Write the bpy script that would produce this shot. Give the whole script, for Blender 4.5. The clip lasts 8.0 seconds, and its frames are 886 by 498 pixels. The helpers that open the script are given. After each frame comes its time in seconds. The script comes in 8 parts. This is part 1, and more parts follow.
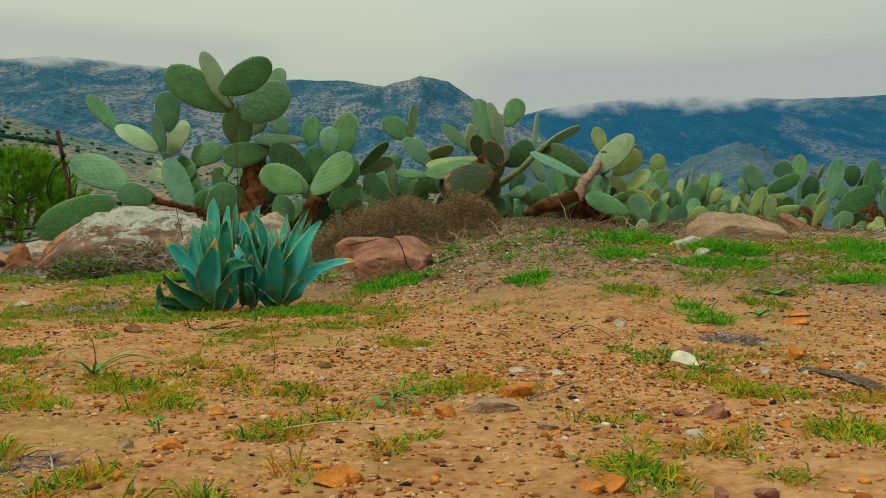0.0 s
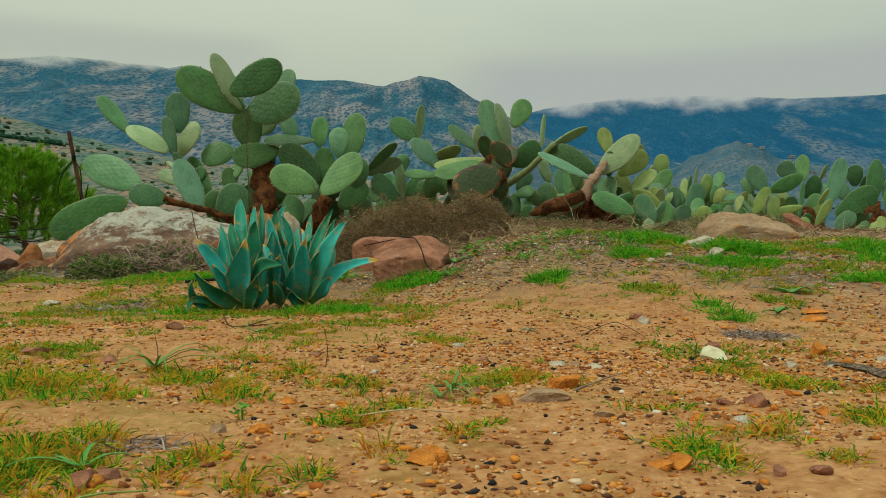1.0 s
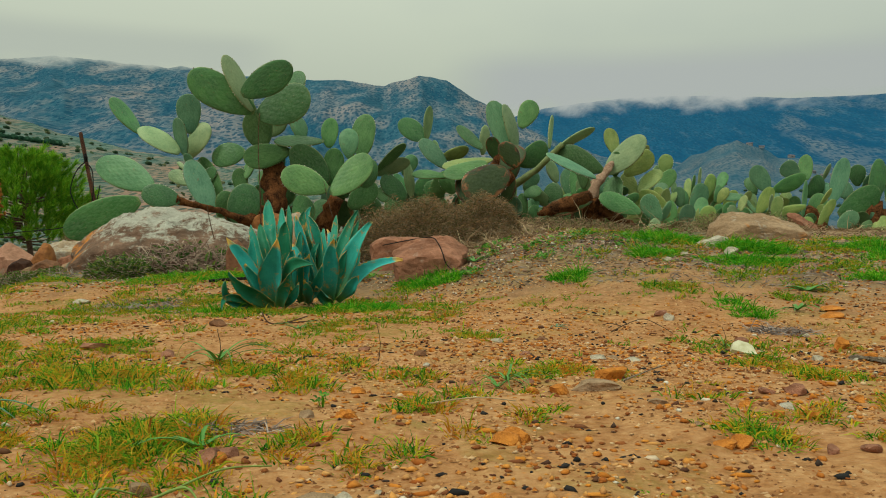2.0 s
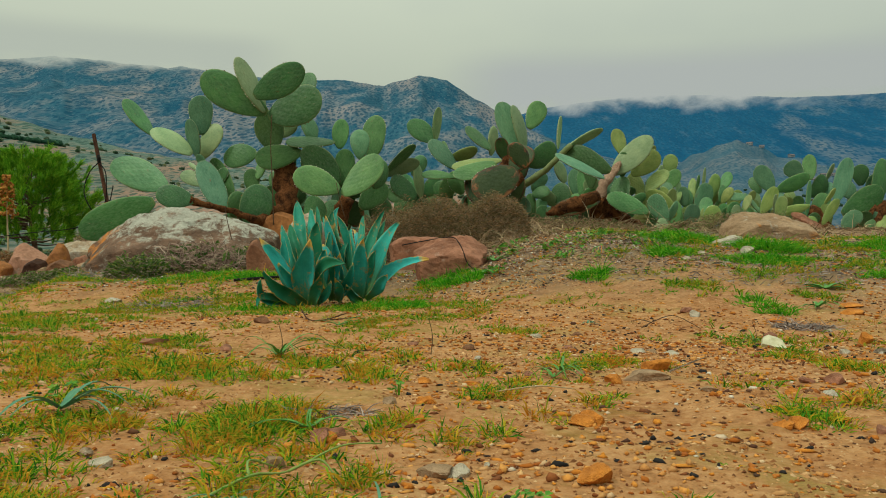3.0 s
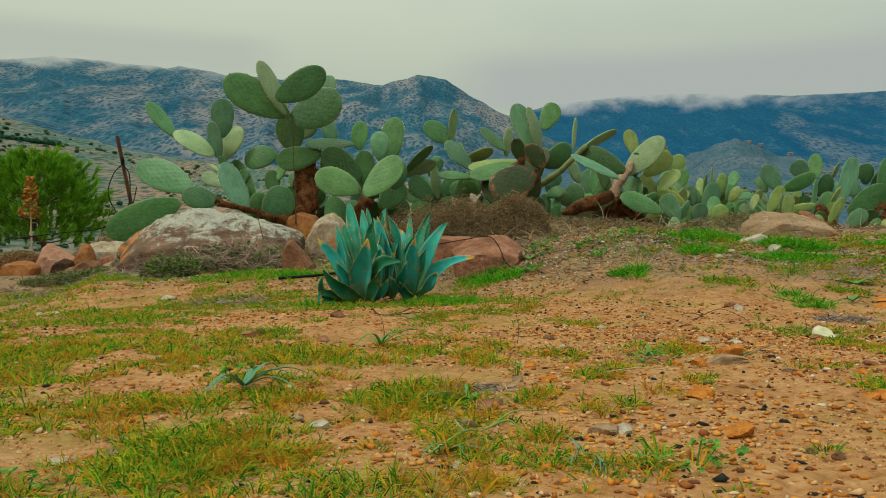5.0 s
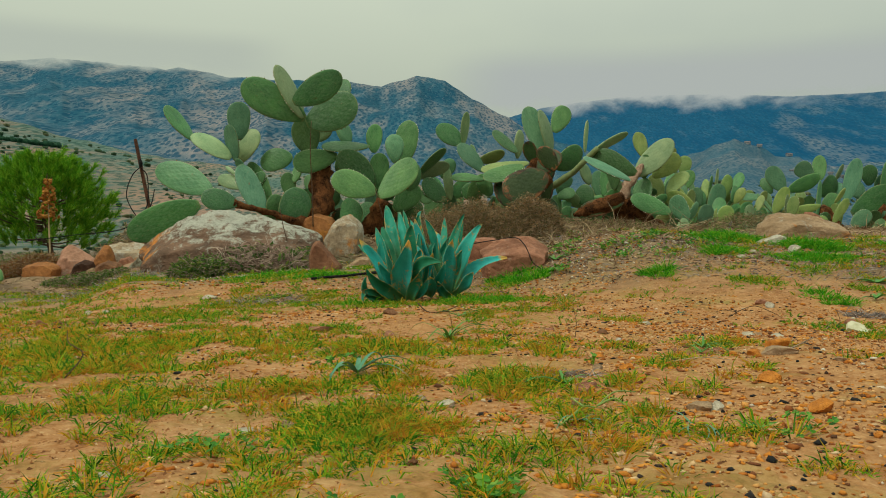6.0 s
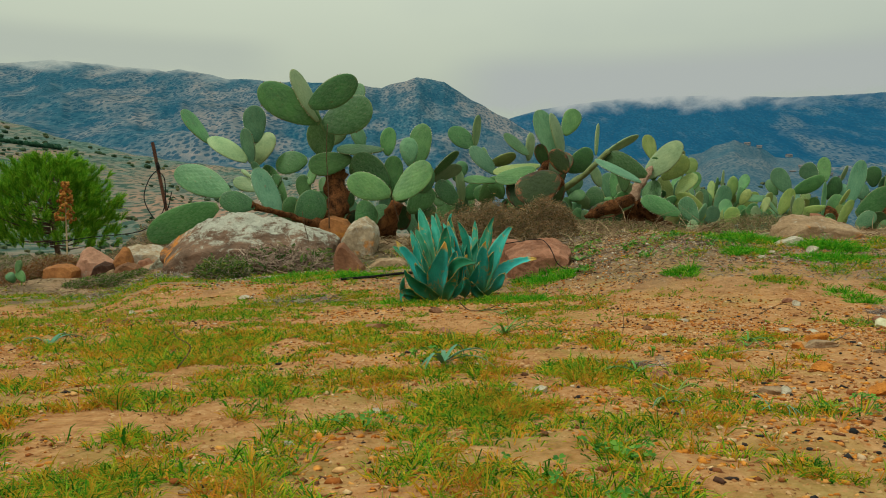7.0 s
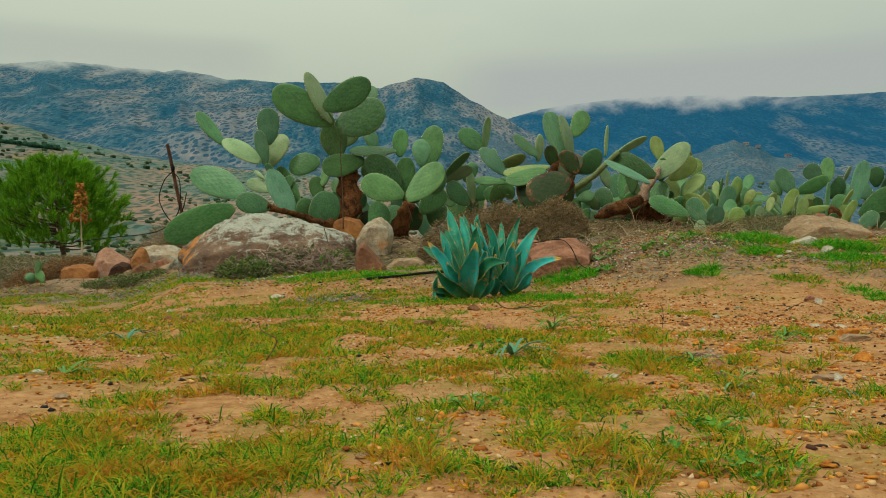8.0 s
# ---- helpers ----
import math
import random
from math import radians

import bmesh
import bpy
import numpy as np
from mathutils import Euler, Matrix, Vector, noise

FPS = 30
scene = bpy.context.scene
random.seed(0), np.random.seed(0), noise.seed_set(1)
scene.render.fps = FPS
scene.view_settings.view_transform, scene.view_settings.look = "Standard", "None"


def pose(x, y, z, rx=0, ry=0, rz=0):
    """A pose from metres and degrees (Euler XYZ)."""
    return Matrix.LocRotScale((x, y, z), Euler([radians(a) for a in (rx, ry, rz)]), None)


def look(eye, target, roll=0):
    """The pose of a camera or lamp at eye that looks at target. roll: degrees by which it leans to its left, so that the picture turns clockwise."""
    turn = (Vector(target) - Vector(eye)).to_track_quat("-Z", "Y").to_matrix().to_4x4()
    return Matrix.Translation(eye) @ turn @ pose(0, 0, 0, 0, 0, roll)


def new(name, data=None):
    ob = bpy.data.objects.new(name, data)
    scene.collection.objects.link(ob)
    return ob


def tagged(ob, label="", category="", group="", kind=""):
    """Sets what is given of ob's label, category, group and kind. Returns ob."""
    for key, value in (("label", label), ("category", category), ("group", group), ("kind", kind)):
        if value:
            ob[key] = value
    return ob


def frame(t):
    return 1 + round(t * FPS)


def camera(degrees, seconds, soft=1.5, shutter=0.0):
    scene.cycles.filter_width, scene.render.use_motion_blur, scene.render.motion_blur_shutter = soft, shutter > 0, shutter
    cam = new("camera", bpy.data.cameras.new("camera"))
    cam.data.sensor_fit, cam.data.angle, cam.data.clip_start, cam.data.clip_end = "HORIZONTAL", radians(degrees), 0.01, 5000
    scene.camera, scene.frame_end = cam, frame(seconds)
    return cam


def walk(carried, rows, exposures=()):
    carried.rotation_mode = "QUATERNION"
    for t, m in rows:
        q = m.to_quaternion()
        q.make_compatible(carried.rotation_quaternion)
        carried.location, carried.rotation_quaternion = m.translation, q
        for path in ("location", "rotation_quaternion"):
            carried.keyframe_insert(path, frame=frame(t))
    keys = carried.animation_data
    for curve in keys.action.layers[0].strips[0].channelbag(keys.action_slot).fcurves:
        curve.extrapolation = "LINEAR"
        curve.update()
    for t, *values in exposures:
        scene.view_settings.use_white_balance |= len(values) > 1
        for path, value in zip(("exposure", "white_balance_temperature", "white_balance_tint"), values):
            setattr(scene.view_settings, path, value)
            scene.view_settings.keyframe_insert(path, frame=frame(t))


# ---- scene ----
cam = camera(53.7, 8.0, soft=1.0)
METRES, EYE, TILT, LEAN, TURN = 1.1, 0.1914, 0.0, 0.0, 0.0
ROWS = [
    (0.0, 0.0, 0.0, 0.0, -0.0, 0.3, -0.37),
    (0.5, -0.0354, -0.0337, -0.0006, 0.0, 0.28, -0.34),
    (1.0, -0.0658, -0.0628, -0.0009, 0.0, 0.28, -0.34),
    (1.5, -0.0989, -0.0943, -0.0013, -0.01, 0.27, -0.32),
    (3.0, -0.2197, -0.2086, -0.0034, -0.01, 0.25, -0.21),
    (3.5, -0.2506, -0.2377, -0.0038, -0.01, 0.22, -0.19),
    (4.0, -0.2862, -0.2711, -0.0041, -0.01, 0.21, -0.15),
    (4.5, -0.3264, -0.3089, -0.0045, -0.03, 0.18, -0.09),
    (6.0, -0.5002, -0.473, -0.0067, -0.12, 0.27, 0.02),
    (6.5, -0.5665, -0.5363, -0.0071, -0.14, 0.29, 0.06),
    (7.0, -0.6158, -0.5832, -0.0072, -0.12, 0.36, 0.1),
    (7.5, -0.6656, -0.6301, -0.0072, -0.15, 0.34, 0.14),
    (8.0, -0.7263, -0.6873, -0.0074, -0.18, 0.37, 0.17),
]
walk(cam, [(t, pose(0, 0, EYE, TILT, LEAN, TURN) @ pose(METRES * x, METRES * y, METRES * z, 90 + pitch, roll, yaw)) for t, x, y, z, yaw, pitch, roll in ROWS])

# ---- light: an overcast, hazy day ----
SUN_ELEVATION, SUN_AZIMUTH = radians(50), radians(222)
world = bpy.data.worlds.new("overcast_sky")
scene.world = world
world.use_nodes = True
wn, wl = world.node_tree.nodes, world.node_tree.links
wn.clear()


def wnode(kind, **inputs):
    n = wn.new(kind)
    for key, value in inputs.items():
        n.inputs[key.replace("_", " ")].default_value = value
    return n


sky = wn.new("ShaderNodeTexSky")
sky.sky_type, sky.sun_disc = "NISHITA", False
sky.sun_elevation, sky.sun_rotation = SUN_ELEVATION, SUN_AZIMUTH
coord = wn.new("ShaderNodeTexCoord")
split = wn.new("ShaderNodeSeparateXYZ")
wl.new(coord.outputs["Generated"], split.inputs[0])
# an overcast dome: brighter overhead than at the horizon
dome = wn.new("ShaderNodeMapRange")
dome.inputs["From Min"].default_value, dome.inputs["From Max"].default_value = 0.18, 1.0
dome.inputs["To Min"].default_value, dome.inputs["To Max"].default_value = 1.0, 2.9
wl.new(split.outputs["Z"], dome.inputs["Value"])
# long, low banks of darker cloud
stretch = wn.new("ShaderNodeMapping")
stretch.inputs["Scale"].default_value = (1.0, 1.0, 2.4)
stretch.inputs["Location"].default_value = (0.35, 0.2, 0.0)
wl.new(coord.outputs["Generated"], stretch.inputs["Vector"])
puffs = wnode("ShaderNodeTexNoise", Scale=1.7, Detail=4.0, Roughness=0.45)
wl.new(stretch.outputs[0], puffs.inputs["Vector"])
side = wn.new("ShaderNodeMapRange")
side.inputs["From Min"].default_value, side.inputs["From Max"].default_value = -0.12, 0.5
side.inputs["To Min"].default_value, side.inputs["To Max"].default_value = -0.16, 0.2
wl.new(split.outputs["X"], side.inputs["Value"])
both = wn.new("ShaderNodeMath")
both.operation = "ADD"
wl.new(puffs.outputs["Fac"], both.inputs[0])
wl.new(side.outputs[0], both.inputs[1])
bank = wn.new("ShaderNodeValToRGB")
bank.color_ramp.elements[0].position, bank.color_ramp.elements[0].color = 0.40, (0.520, 0.575, 0.452, 1)
bank.color_ramp.elements[1].position, bank.color_ramp.elements[1].color = 0.80, (0.400, 0.455, 0.405, 1)
wl.new(both.outputs[0], bank.inputs["Fac"])
lift = wn.new("ShaderNodeVectorMath")
lift.operation = "SCALE"
wl.new(bank.outputs["Color"], lift.inputs[0])
wl.new(dome.outputs[0], lift.inputs["Scale"])
clear = wn.new("ShaderNodeVectorMath")
clear.operation = "SCALE"
clear.inputs["Scale"].default_value = 0.08
wl.new(sky.outputs[0], clear.inputs[0])
cover = wn.new("ShaderNodeMix")
cover.data_type = "RGBA"
cover.inputs["Factor"].default_value = 0.94
wl.new(clear.outputs[0], cover.inputs["A"])
wl.new(lift.outputs[0], cover.inputs["B"])
back = wnode("ShaderNodeBackground", Strength=1.0)
wl.new(cover.outputs["Result"], back.inputs["Color"])
wout = wn.new("ShaderNodeOutputWorld")
wl.new(back.outputs[0], wout.inputs["Surface"])

sun = new("sun", bpy.data.lights.new("sun", "SUN"))
sun.data.energy, sun.data.angle, sun.data.color = 1.5, radians(14), (1.0, 0.95, 0.86)
sun.matrix_world = look((math.sin(SUN_AZIMUTH) * 20, math.cos(SUN_AZIMUTH) * 20, 20 * math.tan(SUN_ELEVATION)), (0, 0, 0))
scene.view_settings.exposure = -0.10

# ---- materials ----
def material(name, rough=0.8, spec=0.3):
    m = bpy.data.materials.new(name)
    m.use_nodes = True
    b = m.node_tree.nodes["Principled BSDF"]
    b.inputs["Roughness"].default_value = rough
    b.inputs["Specular IOR Level"].default_value = spec
    return m, m.node_tree.nodes, m.node_tree.links, b


def noise_node(n, l, vector, scale, detail=5.0, rough=0.6, distortion=0.0):
    t = n.new("ShaderNodeTexNoise")
    t.inputs["Scale"].default_value, t.inputs["Detail"].default_value = scale, detail
    t.inputs["Roughness"].default_value, t.inputs["Distortion"].default_value = rough, distortion
    if vector is not None:
        l.new(vector, t.inputs["Vector"])
    return t.outputs["Fac"]


def ramp(n, l, fac, stops, ease="LINEAR"):
    r = n.new("ShaderNodeValToRGB")
    r.color_ramp.interpolation = ease
    e = r.color_ramp.elements
    while len(e) < len(stops):
        e.new(0.5)
    for el, (p, c) in zip(e, stops):
        el.position = p
        el.color = (*c, 1) if len(c) == 3 else c
    l.new(fac, r.inputs["Fac"])
    return r.outputs["Color"]


def mix(n, l, fac, a, b, blend="MIX"):
    m = n.new("ShaderNodeMix")
    m.data_type, m.blend_type = "RGBA", blend
    for key, v in (("Factor", fac), ("A", a), ("B", b)):
        if hasattr(v, "is_linked"):
            l.new(v, m.inputs[key])
        elif key == "Factor":
            m.inputs[key].default_value = v
        else:
            m.inputs[key].default_value = (*v, 1)
    return m.outputs["Result"]


def bump(n, l, b, height, strength=0.4, distance=0.01):
    u = n.new("ShaderNodeBump")
    u.inputs["Strength"].default_value, u.inputs["Distance"].default_value = strength, distance
    l.new(height, u.inputs["Height"])
    l.new(u.outputs[0], b.inputs["Normal"])


BLACK, WHITE = (0, 0, 0), (1, 1, 1)


def soil_material():
    m, n, l, b = material("sandy_soil", 0.95, 0.12)
    p = n.new("ShaderNodeNewGeometry").outputs["Position"]
    fine = noise_node(n, l, p, 55, 8, 0.7)
    mid = noise_node(n, l, p, 7, 6, 0.65, 0.4)
    big = noise_node(n, l, p, 1.3, 5, 0.6)
    col = ramp(n, l, fine, [(0.34, (0.10, 0.042, 0.016)), (0.47, (0.32, 0.150, 0.056)), (0.70, (0.56, 0.340, 0.163))])
    red = ramp(n, l, mid, [(0.36, (0.25, 0.090, 0.024)), (0.64, (0.47, 0.256, 0.108))])
    col = mix(n, l, 0.5, col, red)
    pale = ramp(n, l, big, [(0.56, BLACK), (0.78, (0.5, 0.5, 0.5))])
    col = mix(n, l, pale, col, (0.56, 0.365, 0.205))
    # specks of dark grit and of ochre
    v = n.new("ShaderNodeTexVoronoi")
    v.inputs["Scale"].default_value = 85
    l.new(p, v.inputs["Vector"])
    grit = ramp(n, l, v.outputs["Distance"], [(0.10, WHITE), (0.26, BLACK)])
    chosen = n.new("ShaderNodeMath")
    chosen.operation = "MULTIPLY"
    l.new(grit, chosen.inputs[0])
    l.new(ramp(n, l, mid, [(0.40, BLACK), (0.62, WHITE)]), chosen.inputs[1])
    tone = ramp(n, l, v.outputs["Color"], [(0.0, (0.05, 0.03, 0.02)), (0.35, (0.30, 0.09, 0.02)), (0.7, (0.55, 0.22, 0.05)), (1.0, (0.6, 0.45, 0.28))])
    col = mix(n, l, chosen.outputs[0], col, tone)
    # thin green film of moss and seedlings
    moss = noise_node(n, l, p, 2.6, 8, 0.72, 0.3)
    col = mix(n, l, ramp(n, l, moss, [(0.51, BLACK), (0.68, (0.7, 0.7, 0.7))]), col, (0.16, 0.160, 0.024))
    # past the terrace: dull earth, leaf litter and low growth
    far = noise_node(n, l, p, 0.35, 8, 0.7)
    near = noise_node(n, l, p, 2.9, 8, 0.72)
    waste = ramp(n, l, far, [(0.36, (0.075, 0.090, 0.040)), (0.48, (0.19, 0.145, 0.085)), (0.62, (0.35, 0.20, 0.12))])
    waste = mix(n, l, ramp(n, l, near, [(0.44, BLACK), (0.60, (0.75, 0.75, 0.75))]), waste, (0.085, 0.060, 0.036))
    axes = n.new("ShaderNodeSeparateXYZ")
    l.new(p, axes.inputs[0])
    reach = n.new("ShaderNodeMath")
    reach.operation = "MULTIPLY_ADD"
    l.new(near, reach.inputs[0])
    reach.inputs[1].default_value = 2.2
    aside = n.new("ShaderNodeMath")
    aside.operation = "MULTIPLY_ADD"
    l.new(axes.outputs["X"], aside.inputs[0])
    aside.inputs[1].default_value = 0.55
    l.new(axes.outputs["Y"], aside.inputs[2])
    l.new(aside.outputs[0], reach.inputs[2])
    beyond = n.new("ShaderNodeMapRange")
    beyond.interpolation_type = "SMOOTHSTEP"
    beyond.inputs["From Min"].default_value, beyond.inputs["From Max"].default_value = 3.3, 4.9
    l.new(reach.outputs[0], beyond.inputs["Value"])
    col = mix(n, l, beyond.outputs[0], col, waste)
    l.new(col, b.inputs["Base Color"])
    clod = n.new("ShaderNodeTexVoronoi")
    clod.inputs["Scale"].default_value = 130
    l.new(p, clod.inputs["Vector"])
    h = mix(n, l, 0.35, mix(n, l, 0.45, fine, mid), clod.outputs["Distance"])
    bump(n, l, b, h, 0.8, 0.007)
    return m


def hill_material(name, scrub_tones, earth_tones, cut=(0.44, 0.60), dots=(0.02, 0.05, 0.065), grain=1.0, bush=0.11, bare=(0.24, 0.22, 0.21), slant=0.10):
    """Maquis-covered hills: dark scrub, single bushes, bare earth and rock; the tones also carry distance haze."""
    m, n, l, b = material(name, 1.0, 0.03)
    p = n.new("ShaderNodeNewGeometry").outputs["Position"]
    s = n.new("ShaderNodeMapping")
    s.inputs["Scale"].default_value = (grain, slant * grain, grain)
    l.new(p, s.inputs["Vector"])
    q = s.outputs[0]
    broad = noise_node(n, l, q, 0.0055, 6, 0.62, 0.3)
    mid = noise_node(n, l, q, 0.024, 7, 0.72)
    fine = noise_node(n, l, q, 0.20, 5, 0.72)
    scrub = ramp(n, l, mid, [(0.35, scrub_tones[0]), (0.65, scrub_tones[1])])
    earth = ramp(n, l, fine, [(0.3, earth_tones[0]), (0.7, earth_tones[1])])
    both = mix(n, l, 0.45, broad, mid)
    where = ramp(n, l, both, [(cut[0], BLACK), (cut[1], WHITE)])
    col = mix(n, l, where, scrub, earth)
    # single bushes, thick in the scrub and thin on bare ground
    v = n.new("ShaderNodeTexVoronoi")
    v.inputs["Scale"].default_value = bush
    l.new(q, v.inputs["Vector"])
    size = n.new("ShaderNodeMath")
    size.operation = "MULTIPLY_ADD"
    l.new(fine, size.inputs[0])
    size.inputs[1].default_value = -0.74
    l.new(v.outputs["Distance"], size.inputs[2])
    col = mix(n, l, ramp(n, l, size.outputs[0], [(0.0, (0.85, 0.85, 0.85)), (0.14, BLACK)]), col, dots)
    rock = noise_node(n, l, q, 0.30, 3, 0.6)
    col = mix(n, l, ramp(n, l, rock, [(0.58, BLACK), (0.72, (0.42, 0.42, 0.42))]), col, bare)
    l.new(col, b.inputs["Base Color"])
    bump(n, l, b, mid, 0.08, 8)
    return m


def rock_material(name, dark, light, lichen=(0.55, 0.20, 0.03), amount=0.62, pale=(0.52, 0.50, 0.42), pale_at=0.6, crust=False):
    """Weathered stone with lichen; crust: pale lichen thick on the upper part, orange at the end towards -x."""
    m, n, l, b = material(name, 0.9, 0.2)
    t = n.new("ShaderNodeTexCoord").outputs["Object"]
    a = noise_node(n, l, t, 4.5, 8, 0.68)
    f = noise_node(n, l, t, 38, 6, 0.7)
    s = noise_node(n, l, t, 3.1, 6, 0.7, 0.6)
    g = n.new("ShaderNodeNewGeometry").outputs["Position"]
    w = noise_node(n, l, g, 10.0, 8, 0.75, 0.4)
    col = ramp(n, l, a, [(0.3, dark), (0.68, light)])
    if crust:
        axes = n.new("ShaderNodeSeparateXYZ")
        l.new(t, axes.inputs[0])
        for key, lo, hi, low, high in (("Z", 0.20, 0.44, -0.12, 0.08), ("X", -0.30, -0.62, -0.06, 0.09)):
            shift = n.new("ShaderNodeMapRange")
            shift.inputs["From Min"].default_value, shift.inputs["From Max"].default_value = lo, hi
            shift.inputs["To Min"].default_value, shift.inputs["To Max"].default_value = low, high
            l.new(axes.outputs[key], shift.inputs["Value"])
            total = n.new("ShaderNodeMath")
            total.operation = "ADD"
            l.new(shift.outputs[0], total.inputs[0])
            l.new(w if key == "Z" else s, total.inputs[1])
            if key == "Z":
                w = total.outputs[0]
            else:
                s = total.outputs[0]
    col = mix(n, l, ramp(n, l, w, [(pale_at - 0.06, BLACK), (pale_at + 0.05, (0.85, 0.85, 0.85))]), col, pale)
    col = mix(n, l, ramp(n, l, s, [(amount, BLACK), (amount + 0.08, (0.9, 0.9, 0.9))]), col, lichen)
    col = mix(n, l, 0.6, col, ramp(n, l, f, [(0.3, (0.42, 0.40, 0.38)), (0.65, (1.0, 1.0, 1.0))]), "MULTIPLY")
    l.new(col, b.inputs["Base Color"])
    bump(n, l, b, mix(n, l, 0.4, a, f), 0.8, 0.03)
    return m


def pad_material(name, dark, light, scar=0.65, burnt=False):
    """Waxy cactus skin with rows of areoles and corky scars."""
    m, n, l, b = material(name, 0.48, 0.25)
    t = n.new("ShaderNodeTexCoord").outputs["Object"]
    r = n.new("ShaderNodeObjectInfo").outputs["Random"]
    off = n.new("ShaderNodeVectorMath")
    off.operation = "ADD"
    l.new(t, off.inputs[0])
    l.new(r, off.inputs[1])
    a = noise_node(n, l, off.outputs[0], 2.6, 6, 0.6)
    f = noise_node(n, l, off.outputs[0], 22, 5, 0.65)
    col = ramp(n, l, a, [(0.3, dark), (0.7, light)])
    tint = n.new("ShaderNodeHueSaturation")
    tint.inputs["Saturation"].default_value = 1.0
    again = n.new("ShaderNodeMath")
    again.operation = "MULTIPLY"
    again.inputs[1].default_value = 37.0
    l.new(r, again.inputs[0])
    part_of = n.new("ShaderNodeMath")
    part_of.operation = "FRACT"
    l.new(again.outputs[0], part_of.inputs[0])
    shade = n.new("ShaderNodeMapRange")
    shade.inputs["To Min"].default_value, shade.inputs["To Max"].default_value = 0.480, 0.524
    l.new(part_of.outputs[0], shade.inputs["Value"])
    l.new(shade.outputs[0], tint.inputs["Hue"])
    vary = n.new("ShaderNodeMapRange")
    vary.inputs["To Min"].default_value, vary.inputs["To Max"].default_value = 0.78, 1.55
    l.new(r, vary.inputs["Value"])
    l.new(vary.outputs[0], tint.inputs["Value"])
    l.new(col, tint.inputs["Color"])
    col = tint.outputs["Color"]
    sq = n.new("ShaderNodeMapping")
    sq.inputs["Rotation"].default_value = (0, radians(45), 0)
    sq.inputs["Scale"].default_value = (9, 0.01, 9)
    l.new(t, sq.inputs["Vector"])
    v = n.new("ShaderNodeTexVoronoi")
    v.inputs["Scale"].default_value, v.inputs["Randomness"].default_value = 1.0, 0.35
    l.new(sq.outputs[0], v.inputs["Vector"])
    dot = ramp(n, l, v.outputs["Distance"], [(0.05, WHITE), (0.13, BLACK)])
    swell = ramp(n, l, v.outputs["Distance"], [(0.0, WHITE), (0.6, BLACK)])
    if not burnt:
        col = mix(n, l, dot, col, (0.16, 0.17, 0.075))
    s = noise_node(n, l, off.outputs[0], 5.5, 5, 0.7, 0.5)
    # the rim: thin, paler and yellowish, corky in places
    skin = n.new("ShaderNodeSeparateXYZ")
    l.new(n.new("ShaderNodeTexCoord").outputs["UV"], skin.inputs[0])
    ends = n.new("ShaderNodeMath")
    ends.operation = "ABSOLUTE"
    l.new(skin.outputs["X"], ends.inputs[0])
    far = n.new("ShaderNodeMath")
    far.operation = "MAXIMUM"
    l.new(ends.outputs[0], far.inputs[0])
    middle = n.new("ShaderNodeMath")
    middle.operation = "MULTIPLY_ADD"
    l.new(skin.outputs["Y"], middle.inputs[0])
    middle.inputs[1].default_value, middle.inputs[2].default_value = 2.0, -1.0
    top = n.new("ShaderNodeMath")
    top.operation = "ABSOLUTE"
    l.new(middle.outputs[0], top.inputs[0])
    l.new(top.outputs[0], far.inputs[1])
    if burnt:
        eaten = n.new("ShaderNodeMath")
        eaten.operation = "MULTIPLY_ADD"
        l.new(s, eaten.inputs[0])
        eaten.inputs[1].default_value = 1.5
        l.new(far.outputs[0], eaten.inputs[2])
        rust = ramp(n, l, a, [(0.36, (0.010, 0.006, 0.004)), (0.50, (0.11, 0.040, 0.016)), (0.66, (0.30, 0.12, 0.04))])
        cork = n.new("ShaderNodeMapRange")
        cork.inputs["From Min"].default_value, cork.inputs["From Max"].default_value = 1.52, 1.68
        l.new(eaten.outputs[0], cork.inputs["Value"])
        col = mix(n, l, cork.outputs[0], col, rust)
    else:
        col = mix(n, l, ramp(n, l, far.outputs[0], [(0.93, BLACK), (1.0, (0.5, 0.5, 0.5))]), col, (0.27, 0.27, 0.10))
        col = mix(n, l, ramp(n, l, s, [(scar, BLACK), (scar + 0.06, (0.8, 0.8, 0.8))]), col, (0.17, 0.09, 0.045))
    col = mix(n, l, 0.05 if burnt else 0.13, col, ramp(n, l, f, [(0.34, (0.02, 0.04, 0.02)), (0.66, (0.5, 0.58, 0.4))]))
    l.new(col, b.inputs["Base Color"])
    bump(n, l, b, mix(n, l, 0.25, swell, f), 0.20, 0.012)
    return m


def bark_material(name, dark, light, scale=9):
    m, n, l, b = material(name, 0.95, 0.1)
    t = n.new("ShaderNodeNewGeometry").outputs["Position"]
    a = noise_node(n, l, t, scale, 8, 0.7, 0.8)
    f = noise_node(n, l, t, scale * 7, 5, 0.7)
    col = mix(n, l, 0.4, ramp(n, l, a, [(0.40, dark), (0.62, light)]), ramp(n, l, f, [(0.38, dark), (0.64, light)]))
    l.new(col, b.inputs["Base Color"])
    bump(n, l, b, mix(n, l, 0.5, a, f), 0.9, 0.03)
    return m


